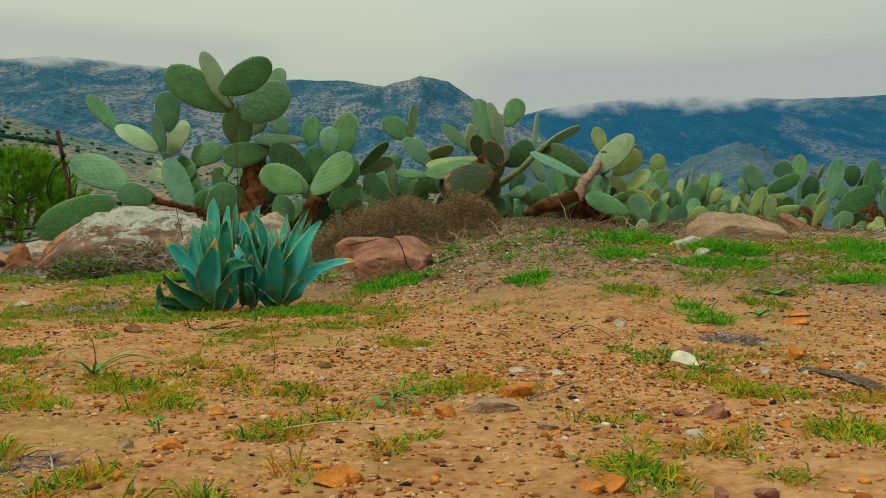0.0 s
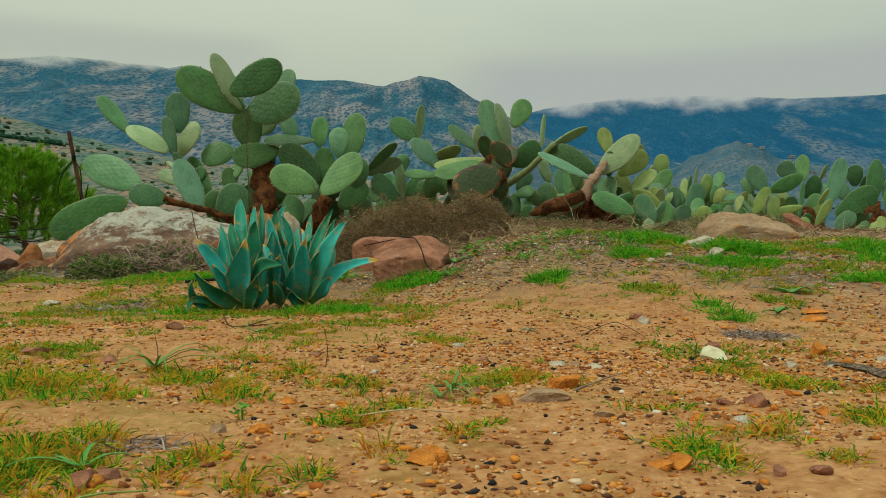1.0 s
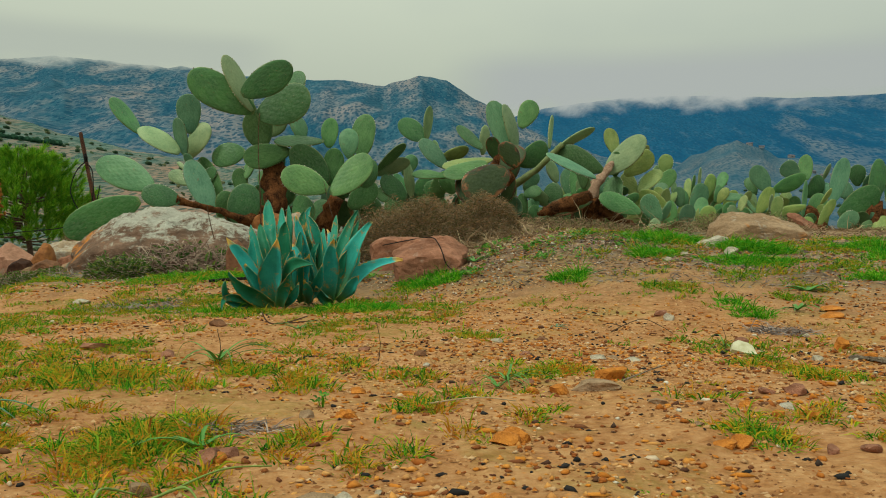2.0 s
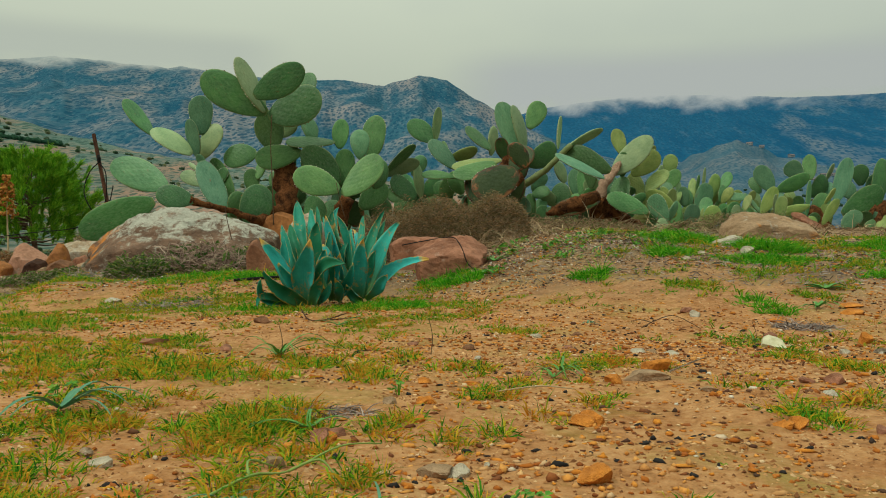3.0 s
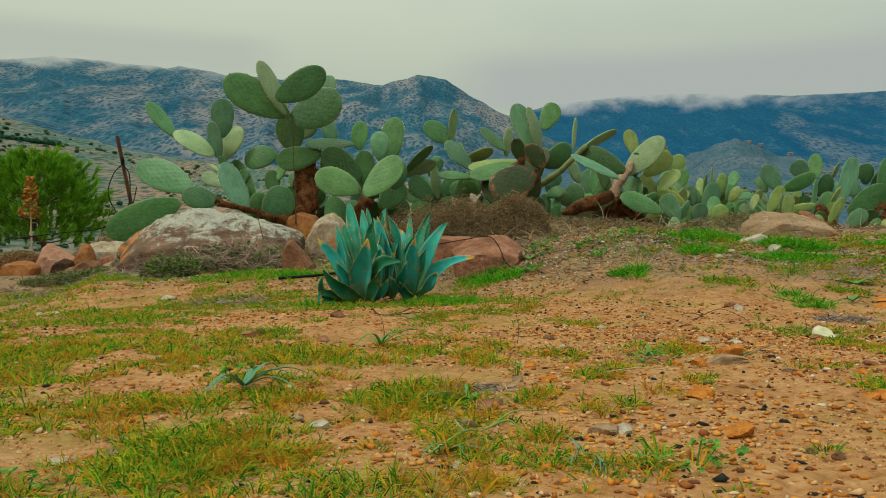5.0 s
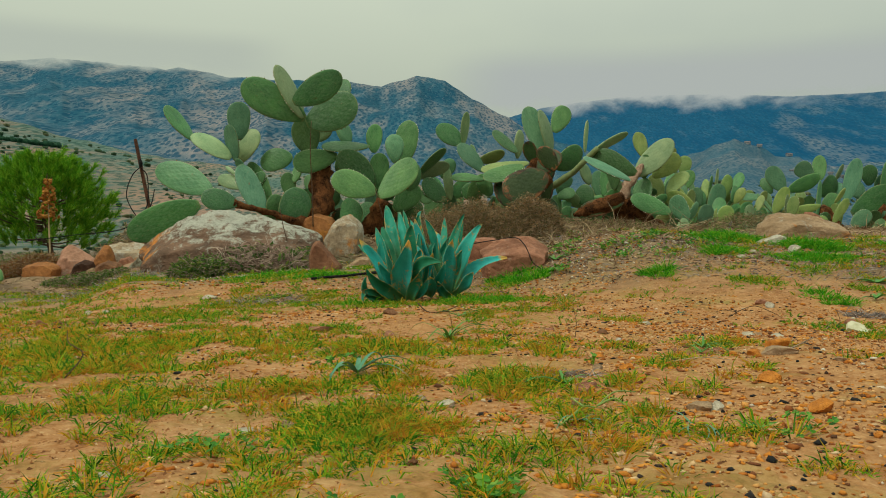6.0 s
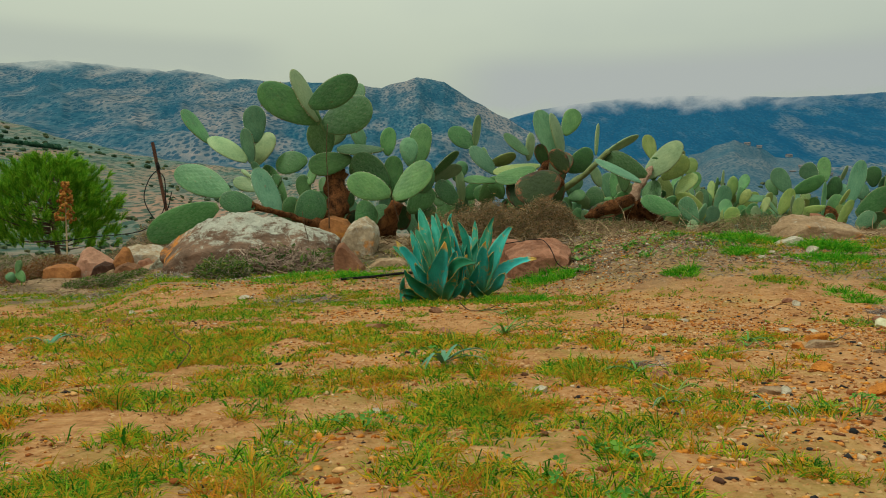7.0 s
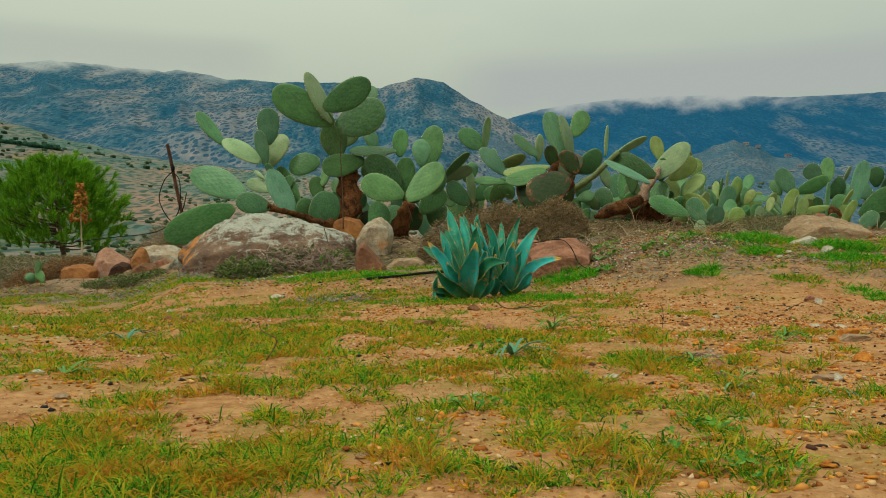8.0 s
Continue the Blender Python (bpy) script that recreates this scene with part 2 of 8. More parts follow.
def island_material(name, stops, rough=0.8, spec=0.2, grain=30, thin=0.0, patch=None, patch_scale=6.0, patch_at=0.5):
    """Many joined pieces, each of its own tone."""
    m, n, l, b = material(name, rough, spec)
    g = n.new("ShaderNodeNewGeometry")
    col = ramp(n, l, g.outputs["Random Per Island"], stops)
    if patch:
        where = noise_node(n, l, g.outputs["Position"], patch_scale, 4, 0.6)
        col = mix(n, l, ramp(n, l, where, [(patch_at, BLACK), (patch_at + 0.09, (0.9, 0.9, 0.9))]), col, ramp(n, l, g.outputs["Random Per Island"], patch))
    f = noise_node(n, l, g.outputs["Position"], grain, 5, 0.7)
    col = mix(n, l, 0.5, col, ramp(n, l, f, [(0.3, (0.35, 0.35, 0.35)), (0.7, (1.0, 1.0, 1.0))]), "MULTIPLY")
    l.new(col, b.inputs["Base Color"])
    if thin:
        d = n.new("ShaderNodeBsdfTranslucent")
        l.new(col, d.inputs["Color"])
        x = n.new("ShaderNodeMixShader")
        x.inputs[0].default_value = thin
        l.new(b.outputs[0], x.inputs[1])
        l.new(d.outputs[0], x.inputs[2])
        l.new(x.outputs[0], n["Material Output"].inputs["Surface"])
    return m


def squill_material():
    """Blue-green fleshy leaf, scorched ochre at the tip, worn spots lower down."""
    m, n, l, b = material("squill_leaf", 0.50, 0.16)
    t = n.new("ShaderNodeTexCoord")
    s = n.new("ShaderNodeSeparateXYZ")
    l.new(t.outputs["UV"], s.inputs[0])
    p = n.new("ShaderNodeNewGeometry").outputs["Position"]
    a = noise_node(n, l, p, 9, 6, 0.6)
    f = noise_node(n, l, p, 60, 5, 0.7)
    col = ramp(n, l, a, [(0.3, (0.008, 0.185, 0.150)), (0.7, (0.046, 0.420, 0.385))])
    own = n.new("ShaderNodeObjectInfo").outputs["Random"]
    hue = n.new("ShaderNodeHueSaturation")
    for key, lo, hi in (("Hue", 0.430, 0.515), ("Value", 0.50, 1.25)):
        each = n.new("ShaderNodeMapRange")
        each.inputs["To Min"].default_value, each.inputs["To Max"].default_value = lo, hi
        l.new(own, each.inputs["Value"])
        l.new(each.outputs[0], hue.inputs[key])
    l.new(col, hue.inputs["Color"])
    col = hue.outputs["Color"]
    rib = n.new("ShaderNodeMapping")
    rib.inputs["Scale"].default_value = (26, 1.6, 1)
    l.new(t.outputs["UV"], rib.inputs["Vector"])
    streak = noise_node(n, l, rib.outputs[0], 1.0, 4, 0.6)
    col = mix(n, l, 0.5, col, ramp(n, l, streak, [(0.32, (0.6, 0.62, 0.6)), (0.68, (1.35, 1.3, 1.25))]), "MULTIPLY")
    margin = n.new("ShaderNodeMath")
    margin.operation = "ABSOLUTE"
    l.new(s.outputs["X"], margin.inputs[0])
    col = mix(n, l, ramp(n, l, margin.outputs[0], [(0.86, BLACK), (1.0, (0.5, 0.5, 0.5))]), col, (0.16, 0.30, 0.17))
    # leaf turns olive green and darker towards its base
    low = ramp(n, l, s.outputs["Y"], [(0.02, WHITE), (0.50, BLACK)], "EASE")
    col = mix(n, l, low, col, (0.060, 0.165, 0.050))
    spot = noise_node(n, l, p, 15, 8, 0.78, 0.5)
    col = mix(n, l, ramp(n, l, spot, [(0.575, BLACK), (0.645, (0.85, 0.85, 0.85))]), col, (0.40, 0.21, 0.035))
    worn = n.new("ShaderNodeMath")
    worn.operation = "MULTIPLY_ADD"
    l.new(noise_node(n, l, p, 34, 5, 0.7), worn.inputs[0])
    worn.inputs[1].default_value = 1.1
    l.new(margin.outputs[0], worn.inputs[2])
    rim = n.new("ShaderNodeMapRange")
    rim.inputs["From Min"].default_value, rim.inputs["From Max"].default_value = 1.50, 1.62
    l.new(worn.outputs[0], rim.inputs["Value"])
    col = mix(n, l, rim.outputs[0], col, (0.50, 0.27, 0.045))
    edge = n.new("ShaderNodeMath")
    edge.operation = "MULTIPLY_ADD"
    l.new(spot, edge.inputs[0])
    edge.inputs[1].default_value = 0.30
    spread = n.new("ShaderNodeMath")
    spread.operation = "MULTIPLY_ADD"
    l.new(own, spread.inputs[0])
    spread.inputs[1].default_value = 0.34
    l.new(s.outputs["Y"], spread.inputs[2])
    l.new(spread.outputs[0], edge.inputs[2])
    shifted = n.new("ShaderNodeMath")
    shifted.operation = "SUBTRACT"
    l.new(edge.outputs[0], shifted.inputs[0])
    shifted.inputs[1].default_value = 1.33
    col = mix(n, l, ramp(n, l, shifted.outputs[0], [(0.0, BLACK), (0.06, (0.9, 0.9, 0.9))]), col, (0.62, 0.36, 0.06))
    l.new(col, b.inputs["Base Color"])
    bump(n, l, b, f, 0.25, 0.004)
    return m


SOIL = soil_material()
# Distance haze is put into these hill colours: slight blue-grey, bluer farther off.
SPUR_LAND = hill_material("terraced_slope", ((0.070, 0.125, 0.110), (0.130, 0.175, 0.145)), ((0.17, 0.140, 0.115), (0.36, 0.195, 0.130)), (0.45, 0.57), (0.024, 0.070, 0.056), 3.2, 0.15, (0.30, 0.25, 0.20), 0.12)
HILL = hill_material("maquis_hill_haze_tint", ((0.012, 0.070, 0.118), (0.040, 0.118, 0.160)), ((0.105, 0.135, 0.160), (0.27, 0.230, 0.220)), (0.46, 0.58), (0.008, 0.058, 0.104), 1.0, 0.17, (0.20, 0.225, 0.245))
FAR_HILL = hill_material("distant_hill_haze_tint", ((0.003, 0.058, 0.132), (0.012, 0.088, 0.165)), ((0.060, 0.110, 0.160), (0.150, 0.165, 0.185)), (0.52, 0.68), (0.006, 0.060, 0.125), 0.6, 0.20, (0.08, 0.13, 0.18))
FAR_SPUR = hill_material("spur_haze_tint", ((0.026, 0.085, 0.130), (0.055, 0.120, 0.160)), ((0.090, 0.120, 0.145), (0.175, 0.165, 0.170)), (0.42, 0.66), (0.014, 0.070, 0.115), 1.7, 0.22, (0.14, 0.16, 0.18), 0.45)
RED_ROCK = rock_material("red_sandstone", (0.14, 0.056, 0.030), (0.46, 0.21, 0.125), amount=0.70, pale_at=0.66, pale=(0.42, 0.30, 0.23))
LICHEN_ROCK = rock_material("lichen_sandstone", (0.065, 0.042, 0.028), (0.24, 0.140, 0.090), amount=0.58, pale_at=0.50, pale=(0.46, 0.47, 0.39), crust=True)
TAN_ROCK = rock_material("tan_limestone", (0.22, 0.13, 0.065), (0.44, 0.30, 0.18), amount=0.57, pale_at=0.62, pale=(0.44, 0.40, 0.32))
BROWN_ROCK = rock_material("brown_stone", (0.09, 0.040, 0.020), (0.30, 0.140, 0.068), amount=0.585, pale_at=0.72)
PALE_ROCK = rock_material("pale_stone", (0.34, 0.27, 0.18), (0.58, 0.52, 0.40), amount=0.80, pale_at=0.56)
OCHRE_ROCK = rock_material("ochre_stone", (0.38, 0.11, 0.014), (0.72, 0.28, 0.045), amount=0.62, pale_at=0.78)
PAD_GREEN = pad_material("cactus_green", (0.028, 0.128, 0.032), (0.084, 0.225, 0.064))
# Dark tone for deep-green pads; it also carries shade between low inner pads.
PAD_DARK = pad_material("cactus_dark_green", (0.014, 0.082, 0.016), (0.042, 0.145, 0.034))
PAD_GREY = pad_material("cactus_grey_green", (0.034, 0.132, 0.062), (0.090, 0.222, 0.110))
PAD_PALE = pad_material("cactus_pale_green", (0.120, 0.215, 0.095), (0.225, 0.315, 0.150))
PAD_YELLOW = pad_material("cactus_yellow_green", (0.120, 0.200, 0.040), (0.250, 0.310, 0.080), 0.66)
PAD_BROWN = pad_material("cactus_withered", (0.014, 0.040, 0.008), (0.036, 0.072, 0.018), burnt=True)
PADS = {"g": PAD_GREEN, "d": PAD_DARK, "s": PAD_GREY, "p": PAD_PALE, "y": PAD_YELLOW, "b": PAD_BROWN}
CORK = bark_material("cactus_cork", (0.010, 0.006, 0.004), (0.27, 0.105, 0.036), 11)
CORK_PALE = bark_material("cactus_cork_pale", (0.22, 0.13, 0.08), (0.48, 0.32, 0.22))
SPINE = material("spine_white", 0.6, 0.2)[0]
SPINE.node_tree.nodes["Principled BSDF"].inputs["Base Color"].default_value = (0.62, 0.60, 0.48, 1)
SQUILL = squill_material()

# ---- ground: one sheet from underfoot to the far hills ----
def part(name, bm, mat, parent=None, label="", smooth=False):
    """One mesh object out of a bmesh, under a thing or a part."""
    me = bpy.data.meshes.new(name)
    bm.to_mesh(me)
    bm.free()
    if smooth:
        me.shade_smooth()
    for x in mat if isinstance(mat, (list, tuple)) else [mat]:
        me.materials.append(x)
    ob = new(name, me)
    if parent is not None:
        ob.parent = parent
    return tagged(ob, label)


def step(v):
    v = np.clip(v, 0, 1)
    return v * v * (3 - 2 * v)


def lattice(ix, iy, seed):
    h = (ix.astype(np.int64) * 374761393 + iy.astype(np.int64) * 668265263 + seed * 974711) & 0x7FFFFFFF
    h = ((h ^ (h >> 13)) * 1274126177) & 0x7FFFFFFF
    return ((h ^ (h >> 16)) & 0xFFFF) / 65535.0


def value_noise(x, y, seed=0):
    x, y = np.asarray(x, float), np.asarray(y, float)
    ix, iy = np.floor(x), np.floor(y)
    u, v = step(x - ix), step(y - iy)
    a, b = lattice(ix, iy, seed), lattice(ix + 1, iy, seed)
    c, d = lattice(ix, iy + 1, seed), lattice(ix + 1, iy + 1, seed)
    return (a * (1 - u) + b * u) * (1 - v) + (c * (1 - u) + d * u) * v


def fractal(x, y, octaves=5, seed=0, gain=0.5):
    total, amp, top = 0.0, 1.0, 0.0
    for k in range(octaves):
        total = total + amp * value_noise(np.asarray(x) * 2 ** k + 17.3 * k, np.asarray(y) * 2 ** k - 9.1 * k, seed + k)
        top += amp
        amp *= gain
    return total / top


# Ridge lines: bearing in degrees to the right of straight ahead, height of the crest in degrees over the horizon.
NEAR_RIDGE = [(-60, 11.0), (-38, 11.0), (-27, 11.5), (-24, 12.0), (-20, 11.85), (-17.5, 11.75), (-16.8, 11.95), (-13.8, 11.45), (-9.7, 11.5), (-6.8, 11.5), (-3.9, 11.2), (-2.7, 11.6),
              (-1.6, 11.9), (0.2, 11.65), (1.7, 10.6), (3.9, 9.5), (6, 8.3), (9, 7.2), (14, 5.9), (20, 5.0), (40, 4.5), (60, 6)]
FAR_RIDGE = [(-60, 8), (0, 8.0), (4, 8.9), (6.5, 9.6), (9.8, 9.95), (12.7, 10.2), (17, 10.05), (22, 9.7), (27, 9.6), (40, 10.5), (60, 10)]
SPUR = [(-60, 10.5), (-27, 10.2), (-23, 9.2), (-19, 8.1), (-16, 7.5), (-10, 7.1), (-3, 6.3), (5, 5.6), (10, 5.8), (15, 6.9), (18.5, 8.1), (22, 7.0), (27, 5.6), (40, 4), (60, 6)]


def crest(table, bearing):
    return np.tan(np.radians(np.interp(bearing, [a for a, _ in table], [e for _, e in table])))


def height(x, y):
    """Height of the ground at x, y: a low terrace that rises to a bank, then valley, spur and hills."""
    x, y = np.asarray(x, float), np.asarray(y, float)
    r = np.hypot(x, y)
    bearing = np.degrees(np.arctan2(x, y))
    side = step((x + 0.25) / 1.25)
    left = step((x + 2.2) / 1.0)
    z = 0.22 * step((x + 0.55) / 1.2) * step((y - 1.5) / 2.3) + 0.10 * (0.6 + 0.4 * left) * (1 - 0.6 * step((x - 0.3) / 0.8)) * step((y - 2.8) / 1.5)
    z = z - 0.04 * step((-0.6 - x) / 1.4) * step((y - 1.5) / 1.0)
    z = z + (0.24 - 0.12 * side) * step((y - 6.2) / 1.3) * step((x + 3.2) / 1.0) ** 2
    z = z + 0.05 * step((x - 1.4) / 2.5) * step((y - 5.0) / 5.0)
    z = z - 0.15 * step((-0.80 - 0.326 * y - x) / 0.55) * step((y - 1.8) / 2.4)
    z = z + 0.11 * step((y - 6.4) / 1.0) * step((-2.6 - x) / 0.6) * step((x + 4.9) / 0.7)
    z = z + (fractal(x * 1.4, y * 1.4, 4, 3) - 0.5) * 0.05 * step(r / 1.5)
    z = z + (fractal(x * 9, y * 9, 4, 11) - 0.5) * 0.016 * (1 - step((r - 8) / 10))
    z = z + (fractal(x * 38, y * 38, 3, 15) - 0.5) * 0.009 * (1 - step((r - 3.5) / 2))
    fall = np.maximum(y - 13.5 - 0.25 * np.maximum(x, 0), 0) * step((y - 5) / 8)
    z = z - np.where(y > 5, 0.05 * np.minimum(fall, 300), 0)
    dome = lambda c, r0, r1, p: c * np.clip((r - r0) / (r1 - r0), 0, 1.25) ** p * r1
    rough = fractal(x / 260 + 5, y / 260, 6, 21) - 0.5
    gully = np.abs(fractal(bearing / 3.3 + 3, r / 900, 4, 33) - 0.5)
    grow = step((r - 200) / 900)
    spur_r = 640 + 660 * step((bearing - 4) / 8)
    spur = dome(crest(SPUR, bearing), 40, spur_r, 1.25) - 160 * step((r - spur_r) / 700)
    near = dome(crest(NEAR_RIDGE, bearing), 420, 1900, 1.3) - 700 * np.clip((r - 1900) / 1500, 0, 1) ** 1.3
    far = dome(crest(FAR_RIDGE, bearing), 1500, 3300, 1.15) - 200 * np.clip((r - 3300) / 1000, 0, 1)
    hills = np.maximum(np.maximum(spur - 6, near), far)
    lumps = grow * (rough * 60 - gully * 60 * step((r - 300) / 1000)) * (1 - (0.9 - 0.6 * step((bearing - 4) / 4)) * np.exp(-((r - 1900) / 120) ** 2)) * (1 - 0.5 * step((r - 2300) / 400)) * (1 - 0.9 * step((r - 2900) / 300))
    lumps = lumps + step((r - 60) / 200) * (fractal(x / 38, y / 38, 5, 41) - 0.5) * 9 * (1 - 0.8 * np.exp(-((r - 640) / 60) ** 2))
    return np.where(hills > 0, np.maximum(z, hills * step((r - 40) / 120) + np.minimum(z, 0)), z) + lumps


def ground_z(x, y):
    return float(height(np.array([x]), np.array([y]))[0])


def build_ground():
    cx, cy = -0.4, -0.45
    rings = np.concatenate([np.linspace(0.02, 0.29, 8), 0.3 * 15 ** (np.arange(200) / 200.0), 4.5 * (4600 / 4.5) ** (np.arange(230) / 229.0)])
    ang = np.concatenate([np.linspace(-40, 40, 520), np.linspace(40, 320, 100)[1:-1]])
    na = len(ang)
    rr, aa = np.meshgrid(rings, np.radians(ang), indexing="ij")
    xs, ys = cx + rr * np.sin(aa), cy + rr * np.cos(aa)
    zs = height(xs, ys)
    me = bpy.data.meshes.new("ground")
    co = np.stack([xs, ys, zs], -1).reshape(-1, 3)
    i, j = np.meshgrid(np.arange(len(rings) - 1), np.arange(na), indexing="ij")
    jn = (j + 1) % na
    quad = np.stack([i * na + j, i * na + jn, (i + 1) * na + jn, (i + 1) * na + j], -1).reshape(-1, 4)[:, ::-1]
    me.vertices.add(len(co))
    me.vertices.foreach_set("co", co.ravel())
    me.loops.add(quad.size)
    me.loops.foreach_set("vertex_index", quad.ravel())
    me.polygons.add(len(quad))
    me.polygons.foreach_set("loop_start", np.arange(len(quad)) * 4)
    me.polygons.foreach_set("loop_total", np.full(len(quad), 4))
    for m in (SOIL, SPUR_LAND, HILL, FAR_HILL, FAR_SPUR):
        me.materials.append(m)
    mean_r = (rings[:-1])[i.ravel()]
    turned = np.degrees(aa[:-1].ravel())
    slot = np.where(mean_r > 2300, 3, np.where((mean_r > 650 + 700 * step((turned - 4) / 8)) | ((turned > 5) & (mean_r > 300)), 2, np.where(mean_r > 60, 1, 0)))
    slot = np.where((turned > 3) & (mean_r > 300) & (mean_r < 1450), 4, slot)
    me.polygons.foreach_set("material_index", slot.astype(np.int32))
    me.update(calc_edges=True)
    me.validate()
    me.shade_smooth()
    return tagged(new("ground", me), "sandy orange terrace sloping to scrub hills and misty mountains", "ground", kind="structure")


build_ground()

# ---- prickly pears: kinds of parts ----
PAD_MESHES = {}


def pad_mesh(variant, tone):
    """One cactus pad, 1 long and 1 wide: egg-shaped, thick in the middle, with areoles along its rim."""
    if (variant, tone) in PAD_MESHES:
        return PAD_MESHES[variant, tone]
    rnd = random.Random(70 + variant)
    fat, peak = rnd.uniform(1.7, 2.3), rnd.uniform(0.52, 0.66)
    bend, swing = rnd.uniform(-0.05, 0.10), rnd.uniform(-0.05, 0.05)
    wob = [rnd.uniform(-0.03, 0.03) for _ in range(6)]

    def half(t):
        if t > peak:
            return 0.5 * max(0.0, 1 - ((t - peak) / (1 - peak)) ** 2.15) ** 0.5 + 1e-4
        return 0.5 * (0.20 + 0.80 * (1 - (1 - t / peak) ** fat) ** 0.85)

    rows, around = 15, 20
    bm = bmesh.new()
    uv = bm.loops.layers.uv.new("UVMap")
    where = {}
    rings = []
    for i in range(rows + 1):
        t = 0.5 - 0.5 * math.cos(math.pi * i / rows)
        w = half(t)
        thick = 0.5 * (0.30 + 0.70 * math.sin(math.pi * t ** 0.7) ** 0.5) * min(1, 5.0 * w)
        ring = []
        for k in range(around):
            a = 2 * math.pi * k / around
            c, s = math.cos(a), math.sin(a)
            x = w * c * (1 + wob[k % 6] * math.sin(9 * t)) + swing * math.sin(math.pi * t)
            y = thick * math.copysign(abs(s) ** 0.8, s) + (bend * 4 * (t - 0.5) ** 2 + 0.12 * bend * (2 * x) ** 2) * 6
            ring.append(bm.verts.new((x, y, t)))
            where[ring[-1]] = (c, t)
        rings.append(ring)
    for a, b in zip(rings, rings[1:]):
        for k in range(around):
            bm.faces.new((a[k], a[(k + 1) % around], b[(k + 1) % around], b[k]))
    bm.faces.new(rings[0][::-1])
    bm.faces.new(rings[-1])
    for f in bm.faces:
        f.smooth = True
        for loop in f.loops:
            loop[uv].uv = where[loop.vert]
    for k in range(34):
        t = (k % 17 + 0.5 + rnd.uniform(-0.3, 0.3)) / 17.0
        if t < 0.16 or rnd.random() < (0.45 if variant % 3 == 0 else 0.75):
            continue
        sign = 1 if k < 17 else -1
        x = half(t) * sign + swing * math.sin(math.pi * t)
        y = bend * 4 * (t - 0.5) ** 2 * 6
        top = bm.verts.new((x + 0.028 * sign, y, t + 0.006))
        base = [bm.verts.new((x - 0.004 * sign, y + dy, t + dt)) for dy, dt in ((-0.2, -0.008), (0.2, -0.008), (0.0, 0.010))]
        for p, q in ((0, 1), (1, 2), (2, 0)):
            f = bm.faces.new((base[p], base[q], top))
            f.material_index = 1
    me = bpy.data.meshes.new("pad")
    bm.to_mesh(me)
    bm.free()
    me.materials.append(PADS[tone])
    me.materials.append(SPINE if variant % 3 == 0 else CORK)
    PAD_MESHES[variant, tone] = me
    return me


def cactus(x, y, label):
    ob = new("prickly_pear", None)
    ob.location = (x, y, ground_z(x, y))
    bpy.context.view_layer.update()
    return tagged(ob, label, "cactus", "prickly pear hedge")


pad_count = 0


def pad(plant, base, tip, width, turn, tone):
    """A pad from its joint to its tip; turn: degrees that its face is turned about its own length."""
    global pad_count
    pad_count += 1
    b, t = Vector(base), Vector(tip)
    along = t - b
    length = along.length
    u = along.normalized()
    n = Vector((0, -1, 0)) - u * Vector((0, -1, 0)).dot(u)
    n = Matrix.Rotation(radians(turn), 3, u) @ n.normalized()
    side = u.cross(n)
    thick = 0.028 + 0.035 * width
    m = Matrix((side * width, n * -thick, u * length * 1.02)).transposed().to_4x4()
    m.translation = b - u * length * 0.01
    ob = new("pad", pad_mesh(pad_count * 7 % 9, tone))
    ob.parent = plant
    ob.matrix_parent_inverse = Matrix.Translation(-plant.location)
    ob.matrix_basis = m
    return ob


def tube(points, around=10, rough=0.18, seed=0, cap=True):
    """A knobbly, tapering limb through (x, y, z, radius) points."""
    bm = bmesh.new()
    rnd = random.Random(seed)
    pts = [Vector(p[:3]) for p in points]
    fine = []
    for i in range(len(pts) - 1):
        n = 5
        for k in range(n):
            s = k / n
            p0, p1, p2, p3 = pts[max(i - 1, 0)], pts[i], pts[i + 1], pts[min(i + 2, len(pts) - 1)]
            c = 0.5 * (2 * p1 + (p2 - p0) * s + (2 * p0 - 5 * p1 + 4 * p2 - p3) * s * s + (3 * p1 - p0 - 3 * p2 + p3) * s ** 3)
            fine.append((c, points[i][3] * (1 - s) + points[i + 1][3] * s))
    fine.append((pts[-1], points[-1][3]))
    rings = []
    for i, (c, r) in enumerate(fine):
        d = (fine[min(i + 1, len(fine) - 1)][0] - fine[max(i - 1, 0)][0]).normalized()
        a = d.cross(Vector((0.3, 1, 0.2))).normalized()
        e = d.cross(a)
        ring = []
        for k in range(around):
            ang = 2 * math.pi * k / around
            q = c + (a * math.cos(ang) + e * math.sin(ang)) * r
            q += (q - c) * rough * 2 * (noise.noise(q * (0.9 / max(r, 0.004)) + Vector((seed, 0, 0))))
            ring.append(bm.verts.new(q))
        rings.append(ring)
    for p, q in zip(rings, rings[1:]):
        for k in range(around):
            bm.faces.new((p[k], p[(k + 1) % around], q[(k + 1) % around], q[k]))
    if cap:
        bm.faces.new(rings[0][::-1])
        bm.faces.new(rings[-1])
    bmesh.ops.recalc_face_normals(bm, faces=bm.faces)
    return bm


def limb(plant, name, points, mat):
    ob = part(name, tube(points, 14, 0.34 if mat in (CORK, CORK_PALE) else 0.15, len(points) + int(points[0][0] * 50)), mat, plant, smooth=True)
    ob.matrix_parent_inverse = Matrix.Translation(-plant.location)
    return ob

